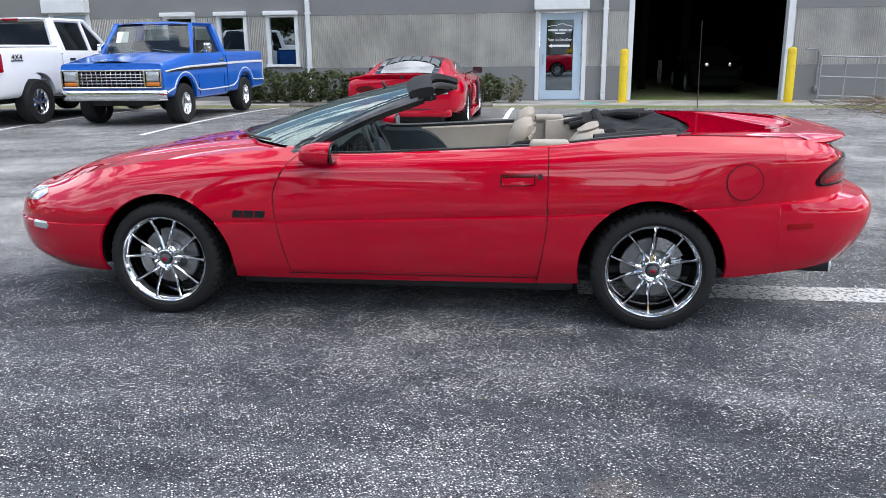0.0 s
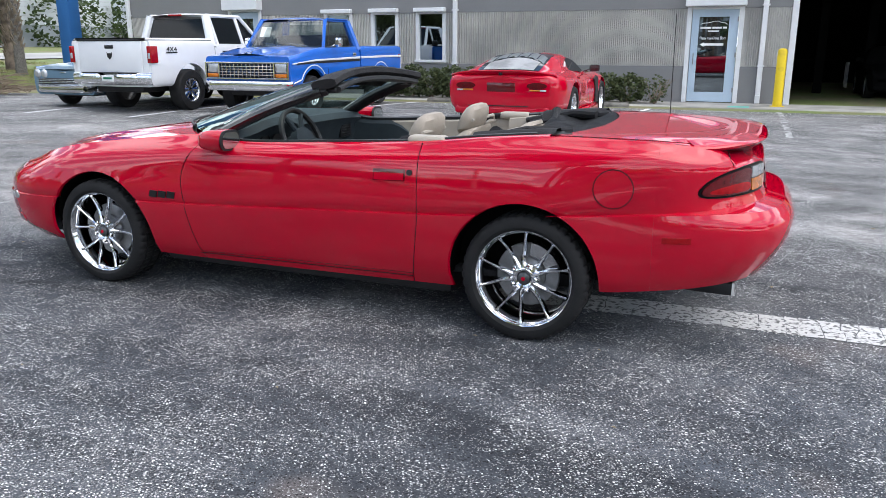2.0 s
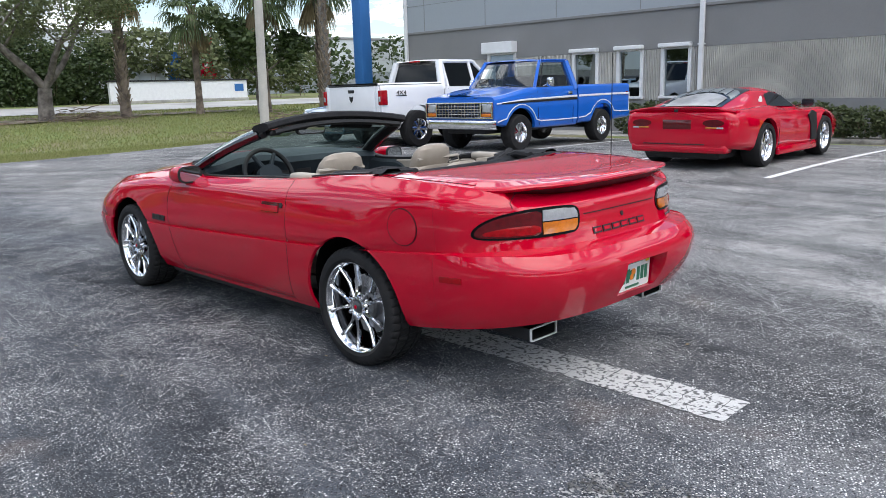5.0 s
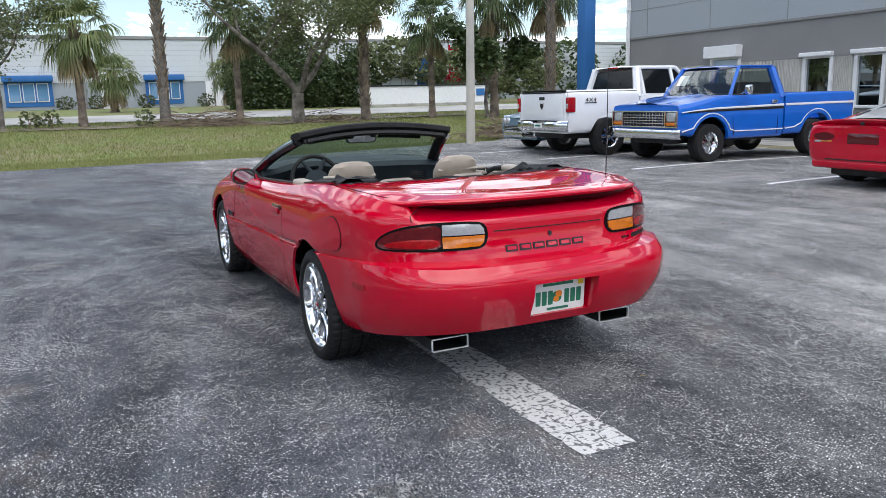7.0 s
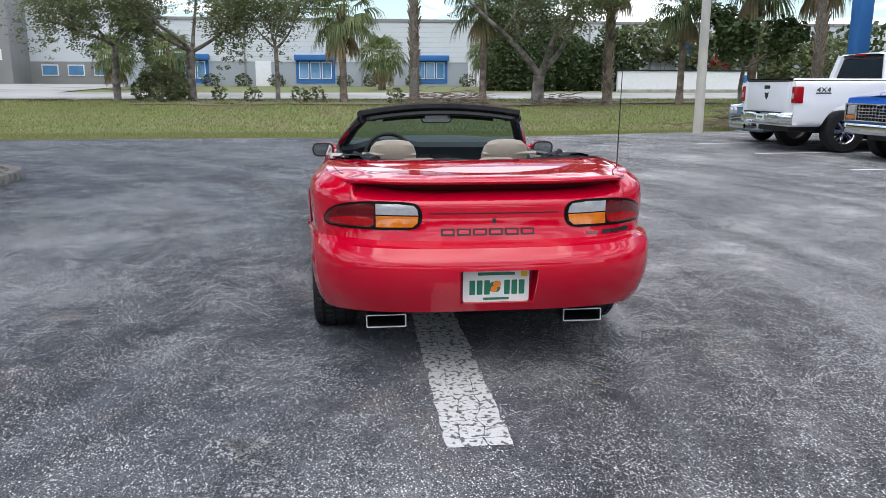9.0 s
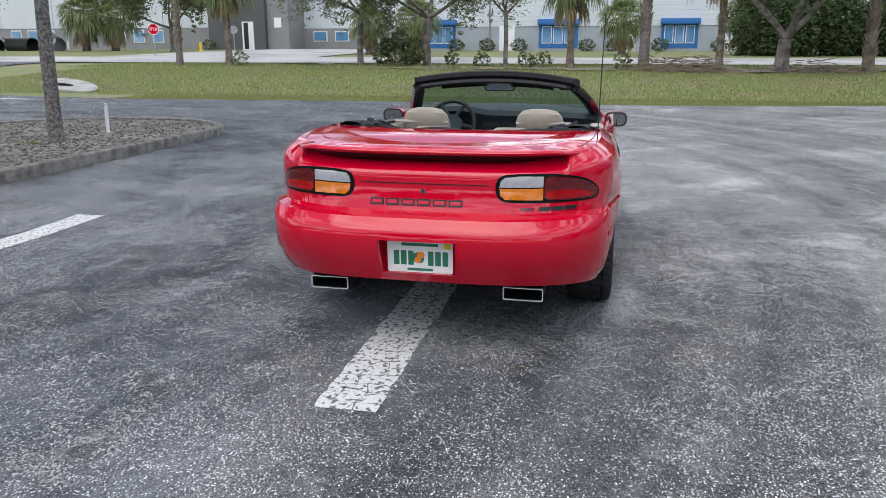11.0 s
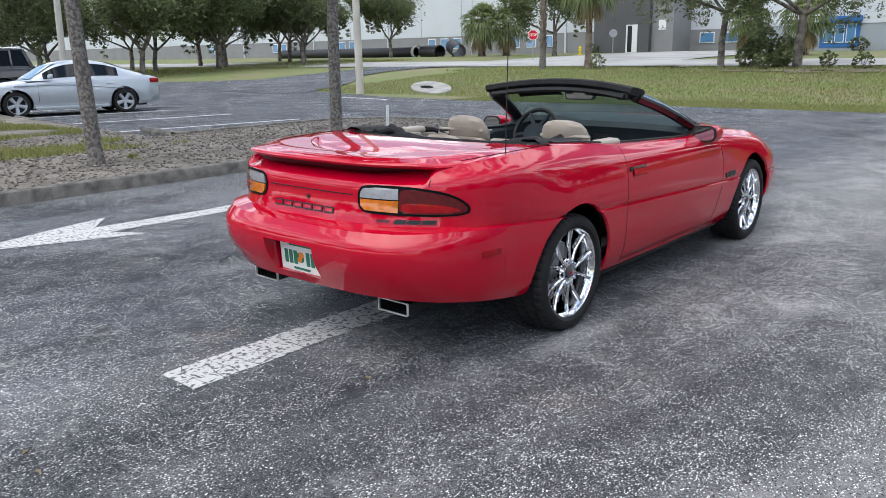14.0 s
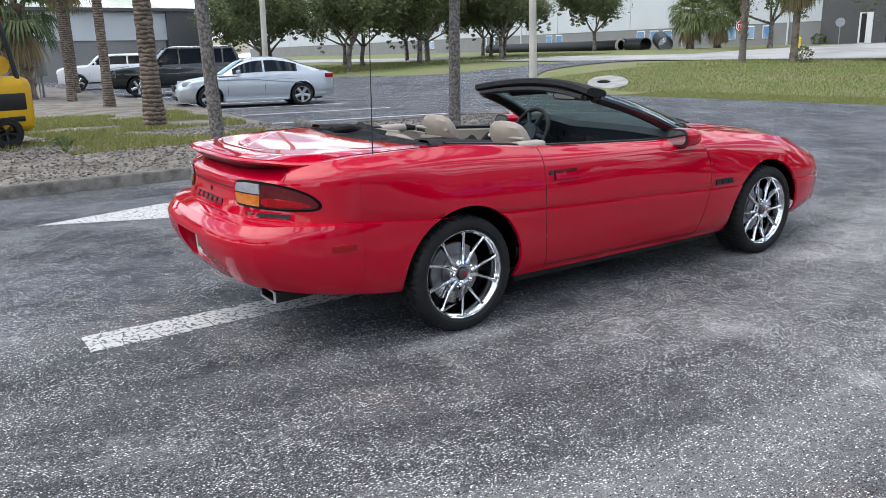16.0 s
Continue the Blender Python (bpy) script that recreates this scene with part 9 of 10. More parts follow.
gc = (gx0 + gx1) / 2
text_part("Please Use Other Door", 0.10, (gc, gy_, 1.62), "white_letters", door1, 0.62)
bm = bmesh.new()
add_prism(bm, [(-0.30, 0.0), (-0.20, 0.055), (-0.20, 0.028), (0.26, 0.028), (0.26, -0.028), (-0.20, -0.028), (-0.20, -0.055)], 0.003, pose(gc, gy_, 1.50, 90, 0, 0))
part("sign_arrow", bm, "white_letters", door1, smooth=False)
for x0, x1, z, h in ((-0.31, -0.06, 1.90, 0.045), (-0.03, 0.19, 1.90, 0.045), (0.22, 0.31, 1.90, 0.045), (-0.13, 0.13, 1.82, 0.03)):
    part("sign_bar", box(gc + x0, gc + x1, gy_ - 0.003, gy_ + 0.001, z - h / 2, z + h / 2), "white_letters", door1, smooth=False)
car_line = [(-0.31, 1.985), (-0.24, 2.01), (-0.10, 2.02), (0.0, 2.055), (0.10, 2.055), (0.17, 2.025), (0.27, 2.01), (0.31, 1.98)]
part("sign_emblem", tube([(gc + x, gy_ - 0.002, z) for x, z in car_line], 0.008, 6), "white_letters", door1)

# downpipes
for x, z1 in ((-5.71, 5.9), (2.25, 5.9), (-17.22, 5.9)):
    bm = bmesh.new()
    add_box(bm, x - 0.06, x + 0.06, WALL_Y - 0.13, WALL_Y - 0.03, 0.30, z1, 0.012)
    p = tagged(part("downpipe", bm, "white_trim", smooth=False), "white square metal downpipe on the wall", "downpipe", "downpipes")
    part("outlet", box(x - 0.06, x + 0.06, WALL_Y - 0.20, WALL_Y - 0.03, 0.10, 0.295, 0.01), "white_trim", p, smooth=False)
    for z in (0.97, 2.4, 4.4):
        part("bracket", box(x - 0.085, x + 0.085, WALL_Y - 0.136, WALL_Y - 0.02, z, z + 0.04, 0.004), "white_trim", p, smooth=False)
# garage frame
gf = thing("garage_opening")
tagged(gf, "open roller door with a white steel frame", "garage door")
for a, b in ((2.84, 2.98), (6.78, 6.94)):
    part("jamb", box(a, b, WALL_Y - 0.05, WALL_Y + 0.24, 0.05, 4.2, 0.006), "white_trim", gf, smooth=False)
part("door_roll", tube([(2.92, WALL_Y + 0.5, 4.25), (6.84, WALL_Y + 0.5, 4.25)], 0.22, 16), "steel", gf, "rolled-up steel shutter")
# bollards
for x, y in ((2.70, 15.85), (6.74, 15.85)):
    b = thing("bollard", pose(x, y, 0.085))
    tagged(b, "yellow steel bollard beside the workshop door", "bollard", "bollards")
    part("post", lathe([(0.0, 1.33), (0.05, 1.325), (0.09, 1.30), (0.105, 1.26), (0.105, 0.0)], 24), "bollard_yellow", b)
    part("foot_plate", lathe([(0.0, 0.012), (0.16, 0.012), (0.165, 0.0)], 20), "bollard_yellow", b)
# railing
rl = thing("railing")
tagged(rl, "grey galvanised pipe railing along a ramp", "railing")
ry = lambda x: 15.9 - 0.16 * (x - 7.45)
rz_ = lambda x: -0.03 * (x - 7.45)
for x in (7.45, 8.0, 8.68, 9.5, 10.4, 11.4):
    part("post", tube([(x, ry(x), 0.02 + rz_(x)), (x, ry(x), 1.20 + rz_(x))], 0.022, 10), "rail_grey", rl)
for z in (1.19, 0.70, 0.24):
    part("rail", tube([(7.45, ry(7.45), z), (11.4, ry(11.4), z + rz_(11.4))], 0.021, 10), "rail_grey", rl)
part("kerb_plate", box(7.3, 11.6, 15.35, 16.0, 0.02, 0.14, 0.01), "concrete", rl)
cd = part("conduit", tube([(7.10, 16.0, 1.36), (7.45, 16.35, 1.36), (7.62, WALL_Y - 0.03, 1.30), (7.62, WALL_Y - 0.03, 0.40)], 0.022, 8), "rail_grey")
tagged(cd, "grey metal conduit bent down the wall", "conduit")
part("socket_box", box(7.55, 7.69, WALL_Y - 0.09, WALL_Y - 0.01, 0.30, 0.44, 0.01), "steel", cd)
tl = part("tactile_patch", box(1.62, 2.09, 15.15, 15.55, 0.084, 0.090), "teal_paint", smooth=False)
tagged(tl, "faded teal paint patch on the pavement", "paint", kind="structure")
# bay inside: lift posts and a car, coloured near-black for the shade
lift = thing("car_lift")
tagged(lift, "two-post car lift in the bay, painted near-black as shade", "car lift")
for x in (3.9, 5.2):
    part("lift_post", box(x - 0.12, x + 0.12, 22.0, 22.25, 0.07, 3.6, 0.02), "bay_shade", lift)
part("cross_beam", box(3.8, 5.3, 22.05, 22.2, 3.6, 3.75, 0.02), "bay_shade", lift)
gcar = place(sedan("parked_car", "black_paint", "car parked inside the workshop bay, painted near-black as shade", 4.2, 0.80, 1.38), 5.75, 19.4, 90, 0.07)
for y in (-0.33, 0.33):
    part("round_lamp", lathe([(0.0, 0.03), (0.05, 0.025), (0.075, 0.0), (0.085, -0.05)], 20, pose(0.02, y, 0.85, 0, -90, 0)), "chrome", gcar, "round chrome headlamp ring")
# all but the round lamps takes the near-black shade colour
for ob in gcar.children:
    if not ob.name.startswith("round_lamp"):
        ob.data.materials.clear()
        ob.data.materials.append(M["bay_shade"])
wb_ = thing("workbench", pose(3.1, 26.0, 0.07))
tagged(wb_, "workbench at the back of the bay, its top painted as shade", "workbench")
part("top", box(0, 2.0, 0, 0.7, 0.86, 0.92, 0.01), "bay_shade", wb_)
for x, y in ((0.05, 0.05), (1.95, 0.05), (0.05, 0.65), (1.95, 0.65)):
    part("leg", box(x - 0.03, x + 0.03, y - 0.03, y + 0.03, 0, 0.86), "steel", wb_, smooth=False)

for ob in set(bpy.data.objects) - earlier:
    if ob.parent is None:
        ob.location.z -= NORTH_DROP

# ---- paint on the ground ----
def flat_mesh(polys, mat, name, label, z=0.004, follow=True):
    bm = bmesh.new()
    for poly in polys:
        vs = [bm.verts.new((x, y, (lot_rise(y) if follow else 0.0) + z)) for x, y in poly]
        bm.faces.new(vs)
    return tagged(part(name, bm, mat, smooth=False), label, "road marking", kind="structure")


rp = random.Random(4)
# the near bar: old paint broken by a net of cracks
cols, x_a, x_b, y_a, y_b = 3, 0.95, 2.972, -0.292, -0.028
pts = {}
nx = 23
for i in range(nx + 1):
    for j in range(cols + 1):
        x = x_a + (x_b - x_a) * i / nx
        y = y_a + (y_b - y_a) * j / cols
        jx = rp.uniform(-0.028, 0.028) if 0 < i < nx else rp.uniform(-0.006, 0.006)
        jy = rp.uniform(-0.026, 0.026) if 0 < j < cols else rp.uniform(-0.006, 0.006)
        pts[i, j] = (x + jx, y + jy)
polys = []
for i in range(nx):
    for j in range(cols):
        q = [pts[i, j], pts[i + 1, j], pts[i + 1, j + 1], pts[i, j + 1]]
        cx, cy = sum(p[0] for p in q) / 4, sum(p[1] for p in q) / 4
        s = 0.985 + rp.uniform(-0.03, 0.015)
        out = []
        for k in range(4):
            a, b = q[k], q[(k + 1) % 4]
            for t in (0.0, 0.33, 0.67):
                px, py = a[0] + (b[0] - a[0]) * t, a[1] + (b[1] - a[1]) * t
                f = s + rp.uniform(-0.04, 0.03) - (0.03 if t == 0 else 0)
                out.append((cx + (px - cx) * f, cy + (py - cy) * f))
        polys.append(out)
flat_mesh(polys, "line_paint", "marking_bar", "cracked white painted bar on the asphalt", 0.004, False)


def ragged_line(x0, y0, x1, y1, w, step=0.25):
    """A painted line as one ribbon with uneven edges."""
    L = math.hypot(x1 - x0, y1 - y0)
    dx, dy = (x1 - x0) / L, (y1 - y0) / L
    n = max(2, int(L / step))
    out = []
    prev = None
    for i in range(n + 1):
        t = L * i / n
        a = (x0 + dx * t - dy * (w / 2 + rp.uniform(-.006, .006)), y0 + dy * t + dx * (w / 2 + rp.uniform(-.006, .006)))
        b = (x0 + dx * t + dy * (w / 2 + rp.uniform(-.006, .006)), y0 + dy * t - dx * (w / 2 + rp.uniform(-.006, .006)))
        if prev:
            out.append([prev[0], prev[1], b, a])
        prev = (a, b)
    return out


polys = []
for x in (-11.45, -8.80, -5.80, -2.75, 0.0):
    polys += ragged_line(x, 7.3, x - 0.02, 14.2, 0.10)
flat_mesh(polys, "line_white", "marking_bays", "worn white parking bay lines")
flat_mesh(ragged_line(2.74, 8.2, 2.72, 14.2, 0.10, 0.12), "line_faded", "marking_bay_faded", "faded grey-white parking bay line")
polys = []
for k in range(8):
    x, y = -2.5 - 0.18 * 0.6 * k, -12.4 - 2.95 * k
    polys += ragged_line(x, y, x - 4.6, y + 0.83, 0.115)
polys += ragged_line(-13.9, -15.4, -14.3, -18.6, 0.12)
flat_mesh(polys, "line_white", "marking_bays_south", "white parking bay lines")
arrow = [[(-0.12, -3.66), (0.60, -3.62), (0.60, -3.38), (-0.12, -3.40)], [(0.60, -3.62), (1.30, -3.68), (1.30, -3.42), (0.60, -3.38)], [(1.30, -3.68), (1.64, -3.70), (1.64, -3.42), (1.30, -3.42)],
         [(1.36, -4.06), (1.70, -3.98), (2.78, -3.66), (1.64, -3.70)], [(1.64, -3.70), (2.78, -3.66), (1.64, -3.42)], [(1.64, -3.42), (2.78, -3.66), (1.78, -3.24), (1.46, -3.12)]]
# the last flecks of an old stroke worn away by tyres
polys = []
for k in range(2600):
    x, y = rp.uniform(2.80, 3.75), rp.gauss(-1.05, 0.085)
    if noise.noise((x * 3.1, y * 6.0, 2.0)) < rp.uniform(-0.35, 0.25):
        continue
    a, s = rp.uniform(0, 6.28), rp.uniform(0.003, 0.0085)
    polys.append([(x + s * c * rp.uniform(0.6, 1.3), y + s * d * rp.uniform(0.5, 1.1)) for c, d in ((math.cos(a + q), math.sin(a + q)) for q in (0, 1.2, 2.5, 3.7, 5.0))])
flat_mesh(polys, "line_faded", "marking_remnant", "last white flecks of a worn painted stroke", 0.004, False)
flat_mesh(arrow, "line_paint", "marking_arrow", "white painted direction arrow", 0.004, False)

# wheel stops
for k, (x, y, rz, zz) in enumerate(((-4.75, 14.42, 0, -0.045), (-1.4, 14.42, 0, -0.045), (-2.75, -13.9, 80, 0.0), (-3.05, -16.9, 80, 0.0), (-3.0, -21.2, 80, 0.0), (-3.15, -10.95, 80, 0.0))):
    bm = bmesh.new()
    prof = [(-0.08, 0), (-0.075, 0.06), (-0.045, 0.115), (0.045, 0.115), (0.075, 0.06), (0.08, 0)]
    add_prism(bm, prof, 1.75, pose(-0.875, 0, 0, 90, 0, 90))
    ws_ = part("wheel_stop", bm, "kerb_concrete", smooth=False)
    ws_.matrix_world = pose(x, y, zz, 0, 0, rz)
    tagged(ws_, "weathered grey concrete wheel stop", "wheel stop", "wheel stops")

# ---- posts, signs, street furniture ----
lp = thing("lamp_pole")
tagged(lp, "leaning pale concrete lamp pole on the grass", "lamp pole", "lamp poles")
part("shaft", tube([(-14.85, 8.85, -0.1), (-14.35, 8.62, 3.6), (-13.9, 8.4, 7.5)], [0.135, 0.115, 0.10], 12), "pole_concrete", lp)
part("lamp_head", box(-14.6, -13.8, 8.25, 8.55, 7.5, 7.65, 0.04), "dark_metal", lp)
lp2 = thing("lamp_pole")
tagged(lp2, "pale concrete lamp pole beside the drive", "lamp pole", "lamp poles")
part("shaft", tube([(-16.3, -19.2, 0.0), (-16.2, -19.15, 4.0), (-16.0, -19.05, 8.5)], [0.15, 0.13, 0.11], 12), "pole_concrete", lp2)
part("lamp_head", box(-16.6, -15.6, -19.2, -18.9, 8.5, 8.65, 0.04), "dark_metal", lp2)
lp3 = thing("lamp_pole")
tagged(lp3, "distant pale lamp pole in the car park", "lamp pole", "lamp poles")
part("shaft", tube([(-8.6, -27.0, 0.0), (-8.8, -27.0, 8.5)], [0.12, 0.10], 10), "pole_concrete", lp3)
part("lamp_head", box(-9.2, -8.4, -27.15, -26.85, 8.5, 8.65, 0.04), "dark_metal", lp3)
bp_ = thing("sign_post")
tagged(bp_, "tall bright blue square sign column", "sign post")
part("column", box(-20.65, -20.13, 16.85, 17.35, 0.0, 6.8, 0.02), "awning_blue", bp_)
part("sign_board", box(-21.6, -19.2, 16.9, 17.3, 6.8, 8.6, 0.03), "awning_blue", bp_)
mp = tagged(part("marker_post", tube([(-5.35, -6.98, 0.08), (-5.33, -6.96, 0.56)], 0.028, 10), "white_trim"), "short white marker post in the gravel", "post")
ss = thing("stop_sign")
tagged(ss, "red octagonal stop sign on a steel post", "stop sign")
sx, sy = -45.4, -30.9
part("post", tube([(sx, sy, terrain(sx, sy) - 0.1), (sx, sy, 3.0)], 0.04, 8), "rail_grey", ss)
face = (Vector((4.5, 2.5, 0)) - Vector((sx, sy, 0))).normalized()
fm = Matrix.Translation((sx + 0.05 * face.x, sy + 0.05 * face.y, 2.75)) @ pose(0, 0, 0, 90, 0, math.degrees(math.atan2(face.y, face.x)) + 90)
bm = bmesh.new()
add_prism(bm, [(0.40 * math.cos(radians(22.5 + 45 * k)), 0.40 * math.sin(radians(22.5 + 45 * k))) for k in range(8)], 0.01, fm)
plate_s = part("sign_plate", bm, "plate_white", ss, smooth=False)
bm = bmesh.new()
add_prism(bm, [(0.365 * math.cos(radians(22.5 + 45 * k)), 0.365 * math.sin(radians(22.5 + 45 * k))) for k in range(8)], 0.008, fm @ pose(0, 0, 0.006))
part("sign_face", bm, "red_paint", plate_s, smooth=False)
st_t = text_part("STOP", 0.30, (0, 0, 0), "white_letters", plate_s, 0.56)
st_t.matrix_world = fm @ pose(0, -0.10, 0.016)
s2 = thing("road_sign")
tagged(s2, "grey back of a round road sign on a post", "road sign")
part("post", tube([(-60.0, -32.1, 1.1), (-60.0, -32.1, 3.4)], 0.04, 8), "rail_grey", s2)
part("sign_plate", lathe([(0.0, 0.01), (0.36, 0.01), (0.36, -0.01), (0.0, -0.01)], 20, pose(-59.95, -32.08, 3.05, 0, 90, 25)), "rail_grey", s2)
hy = thing("hydrant", pose(-58.0, -34.3, terrain(-58, -34)))
tagged(hy, "yellow fire hydrant beside the drive", "hydrant")
part("barrel", lathe([(0.0, 0.80), (0.08, 0.78), (0.14, 0.66), (0.14, 0.60), (0.11, 0.58), (0.11, 0.10), (0.17, 0.08), (0.17, 0.0)], 16), "bollard_yellow", hy)
part("nozzle", tube([(-0.22, 0, 0.45), (0.22, 0, 0.45)], 0.06, 10), "bollard_yellow", hy)
# large black drain pipes lying by the far building
for k, (pts, r) in enumerate(((((-62, -82, 1.7), (-62, -58, 1.7)), 0.62), (((-62.2, -57, 1.75), (-61.0, -53.5, 1.75)), 0.72), (((-62.5, -53.0, 2.3), (-60.2, -50.2, 1.7)), 0.80))):
    bm = bmesh.new()
    a, b = Vector(pts[0]), Vector(pts[1])
    n = int((b - a).length / 0.35)
    add_tube(bm, [a.lerp(b, i / n) for i in range(n + 1)], [r * (1.0 if i % 2 else 0.94) for i in range(n + 1)], 20, cap=False)
    add_tube(bm, [a.lerp(b, i / n) for i in range(n + 1)], [r * 0.88] * (n + 1), 20, cap=False)
    tagged(part("drain_pipe", bm, "black_plastic"), "large black corrugated drain pipe lying by the street", "pipe", "drain pipes")
tagged(part("pipe_collar", lathe([(0.66, -0.25), (0.74, -0.25), (0.74, 0.25), (0.66, 0.25)], 24, pose(-61.6, -57.4, 1.75, 90, 0, -18), closed=True), "concrete"), "pale collar between drain pipes", "pipe collar")
# storm drain: a sloping oval collar of pale concrete round a pipe mouth painted black
def drain_point(u, v, lift):
    """u along the slope, v across; the long axis runs away from the lot."""
    x, y = -19.6 - 0.70 * u + 0.71 * v, -18.5 - 0.71 * u - 0.70 * v
    return Vector((x, y, terrain(x, y) + lift))


bm = bmesh.new()
rows = []
for k in range(49):
    a = 2 * math.pi * k / 48
    ca, sa = math.cos(a), math.sin(a)
    rows.append([drain_point(ca * p * 3.5, sa * p * 0.80 + q, h) for p, q, h in ((1.0, 0.0, -0.12), (1.0, 0.0, 0.03), (0.96, 0.0, 0.06), (0.36, 0.16, 0.06), (0.34, 0.16, 0.04), (0.30, 0.16, -0.10))])
add_grid(bm, rows)
bmesh.ops.remove_doubles(bm, verts=bm.verts, dist=0.002)
sd = part("storm_drain", bm, "concrete", angle=40)
tagged(sd, "pale concrete storm drain collar with a dark opening in the grass", "storm drain")
# flat black face, painted for the shade inside the pipe
bm = bmesh.new()
bm.faces.new([bm.verts.new(drain_point(1.24 * math.cos(a), 0.335 * math.sin(a) + 0.16, 0.025)) for a in (2 * math.pi * k / 32 for k in range(32))])
part("opening", bm, "liner_black", sd, "flat black face painted as the shade of the pipe mouth")
bm = bmesh.new()
add_grid(bm, [[(-34.0 + 1.2 * i / 4, -13.4 - 2.6 * j / 4, terrain(-33.5, 0) + 0.02 + 0.10 * math.sin(math.pi * j / 4)) for j in range(5)] for i in range(5)])
bmesh.ops.solidify(bm, geom=bm.faces, thickness=0.08)
tagged(part("storm_drain", bm, "concrete"), "pale concrete drain cover by the street", "storm drain")
# forklift at the edge of the lot
fk = thing("forklift", pose(3.35, -10.35, 0.10, 0, 0, 195))
tagged(fk, "yellow forklift with a black mast and overhead guard", "forklift")
part("body", box(-0.62, 1.2, -0.55, 0.55, 0.28, 1.05, 0.10, 4), "yellow_paint", fk)
part("counterweight", box(0.7, 1.35, -0.57, 0.57, 0.25, 1.12, 0.16, 4), "yellow_paint", fk)
part("grille", box(0.62, 1.20, -0.580, -0.560, 0.60, 0.86, 0.01), "black_plastic", fk, "black side grille")
part("side_badge", box(0.90, 1.15, -0.580, -0.568, 0.42, 0.50, 0.002), "badge_black", fk)
part("seat", box(0.05, 0.55, -0.25, 0.25, 1.05, 1.55, 0.08, 3), "black_plastic", fk, "black seat")
part("gas_tank", tube([(0.95, -0.4, 1.30), (0.95, 0.4, 1.30)], 0.15, 16), "yellow_paint", fk)
for x in (-0.50, 1.18):
    for y in (-0.48, 0.48):
        part("guard_post", tube([(x, y, 0.9), (x - 0.10, y * 0.95, 1.6), (x - 0.20, y * 0.93, 2.12)], 0.04, 8), "black_plastic", fk)
part("overhead_guard", box(-0.75, 1.04, -0.5, 0.5, 2.10, 2.16, 0.02), "black_plastic", fk)
part("warning_lamp", lathe([(0.0, 0.14), (0.05, 0.12), (0.06, 0.0)], 14, pose(1.02, -0.42, 1.90)), "lamp_bright_red", fk, "red warning lamp")
for y in (-0.35, 0.35):
    part("mast_rail", box(-0.86, -0.74, y - 0.05, y + 0.05, 0.12, 2.2, 0.01), "dark_metal", fk)
    part("fork", box(-1.9, -0.86, y * 0.7 - 0.06, y * 0.7 + 0.06, 0.10, 0.15, 0.01), "dark_metal", fk)
for x, r in ((-0.45, 0.30), (0.85, 0.25)):
    for m in (1, -1):
        road_wheel(fk, x, -0.50 * m, r, 0.20, m, "dark_metal", 5, 0.55, 0.0, label="small dark wheel")

# ---- far buildings ----
wbld = thing("warehouse")
tagged(wbld, "long white warehouse with grey base and blue awnings", "warehouse")
WX = -62.0
part("wall", box(WX - 20, WX, -19.5, 62, 0.5, 3.25), "wall_light", wbld, "grey block base", smooth=False)
for k in range(8):
    part("cladding_board", box(WX - 20, WX + 0.05, -19.5, 62, 3.25 + 0.4125 * k, 3.25 + 0.4125 * k + 0.400), "wall_white", wbld, "white horizontal cladding", smooth=False)
part("cladding_backing", box(WX - 19.9, WX + 0.02, -19.4, 61.9, 3.25, 6.55), "wall_grey", wbld, smooth=False)
part("parapet", box(WX - 20.1, WX + 0.14, -19.6, 62.1, 6.55, 6.80, 0.02), "wall_grey", wbld, "grey roof edge", smooth=False)
for y0, y1 in ((-5.25, -2.0), (4.7, 7.6), (-15.2, -12.4), (14.5, 17.5)):
    part("awning", box(WX, WX + 0.55, y0 - 0.1, y1 + 0.1, 3.36, 3.82, 0.04), "awning_blue", wbld, "blue awning")
    part("blue_panel", box(WX, WX + 0.06, y0, y1, 1.5, 3.36), "awning_blue", wbld, smooth=False)
    for k in range(3):
        a = y0 + 0.25 + (y1 - y0 - 0.4) * k / 3
        f = part("window", box(WX + 0.06, WX + 0.11, a, a + (y1 - y0 - 0.4) / 3 - 0.12, 1.85, 3.25), "white_trim", wbld, "tall window", smooth=False)
        part("pane", box(WX + 0.11, WX + 0.13, a + 0.06, a + (y1 - y0 - 0.4) / 3 - 0.18, 1.92, 3.18), "window_blue", f, smooth=False)
for y0 in (9.4, 11.6, -8.6, 1.4):
    part("door", box(WX, WX + 0.08, y0, y0 + 1.3, 1.1, 3.3), "white_trim", wbld, "white door", smooth=False)
for y0 in (-9.5, 0.2, 10.0, 20.0):
    part("downpipe", box(WX, WX + 0.14, y0, y0 + 0.14, 1.1, 6.5), "wall_grey", wbld, smooth=False)

sw_ = thing("factory_building")
tagged(sw_, "large white factory with a charcoal base and tower", "building")
FX = -76.0
part("base", box(FX - 30, FX, -210, -41.5, 0.6, 3.7), "wall_grey", sw_, "grey lower wall", smooth=False)
for k in range(24):
    part("cladding_panel", box(FX - 30, FX + 0.05, -210 + 7.02 * k, -210 + 7.02 * k + 6.94, 3.7, 10.5), "wall_white", sw_, "white cladding", smooth=False)
part("cladding_backing", box(FX - 29.9, FX, -209.9, -41.6, 3.7, 10.45), "wall_grey", sw_, smooth=False)
part("tower", box(FX - 12, FX + 3.0, -41.5, -35.0, 0.6, 11.5, 0.02), "wall_charcoal", sw_, "charcoal grey corner tower", smooth=False)
part("tower_side", box(FX - 12, FX + 2.4, -35.0, -32.6, 0.6, 11.0, 0.02), "wall_grey", sw_, smooth=False)
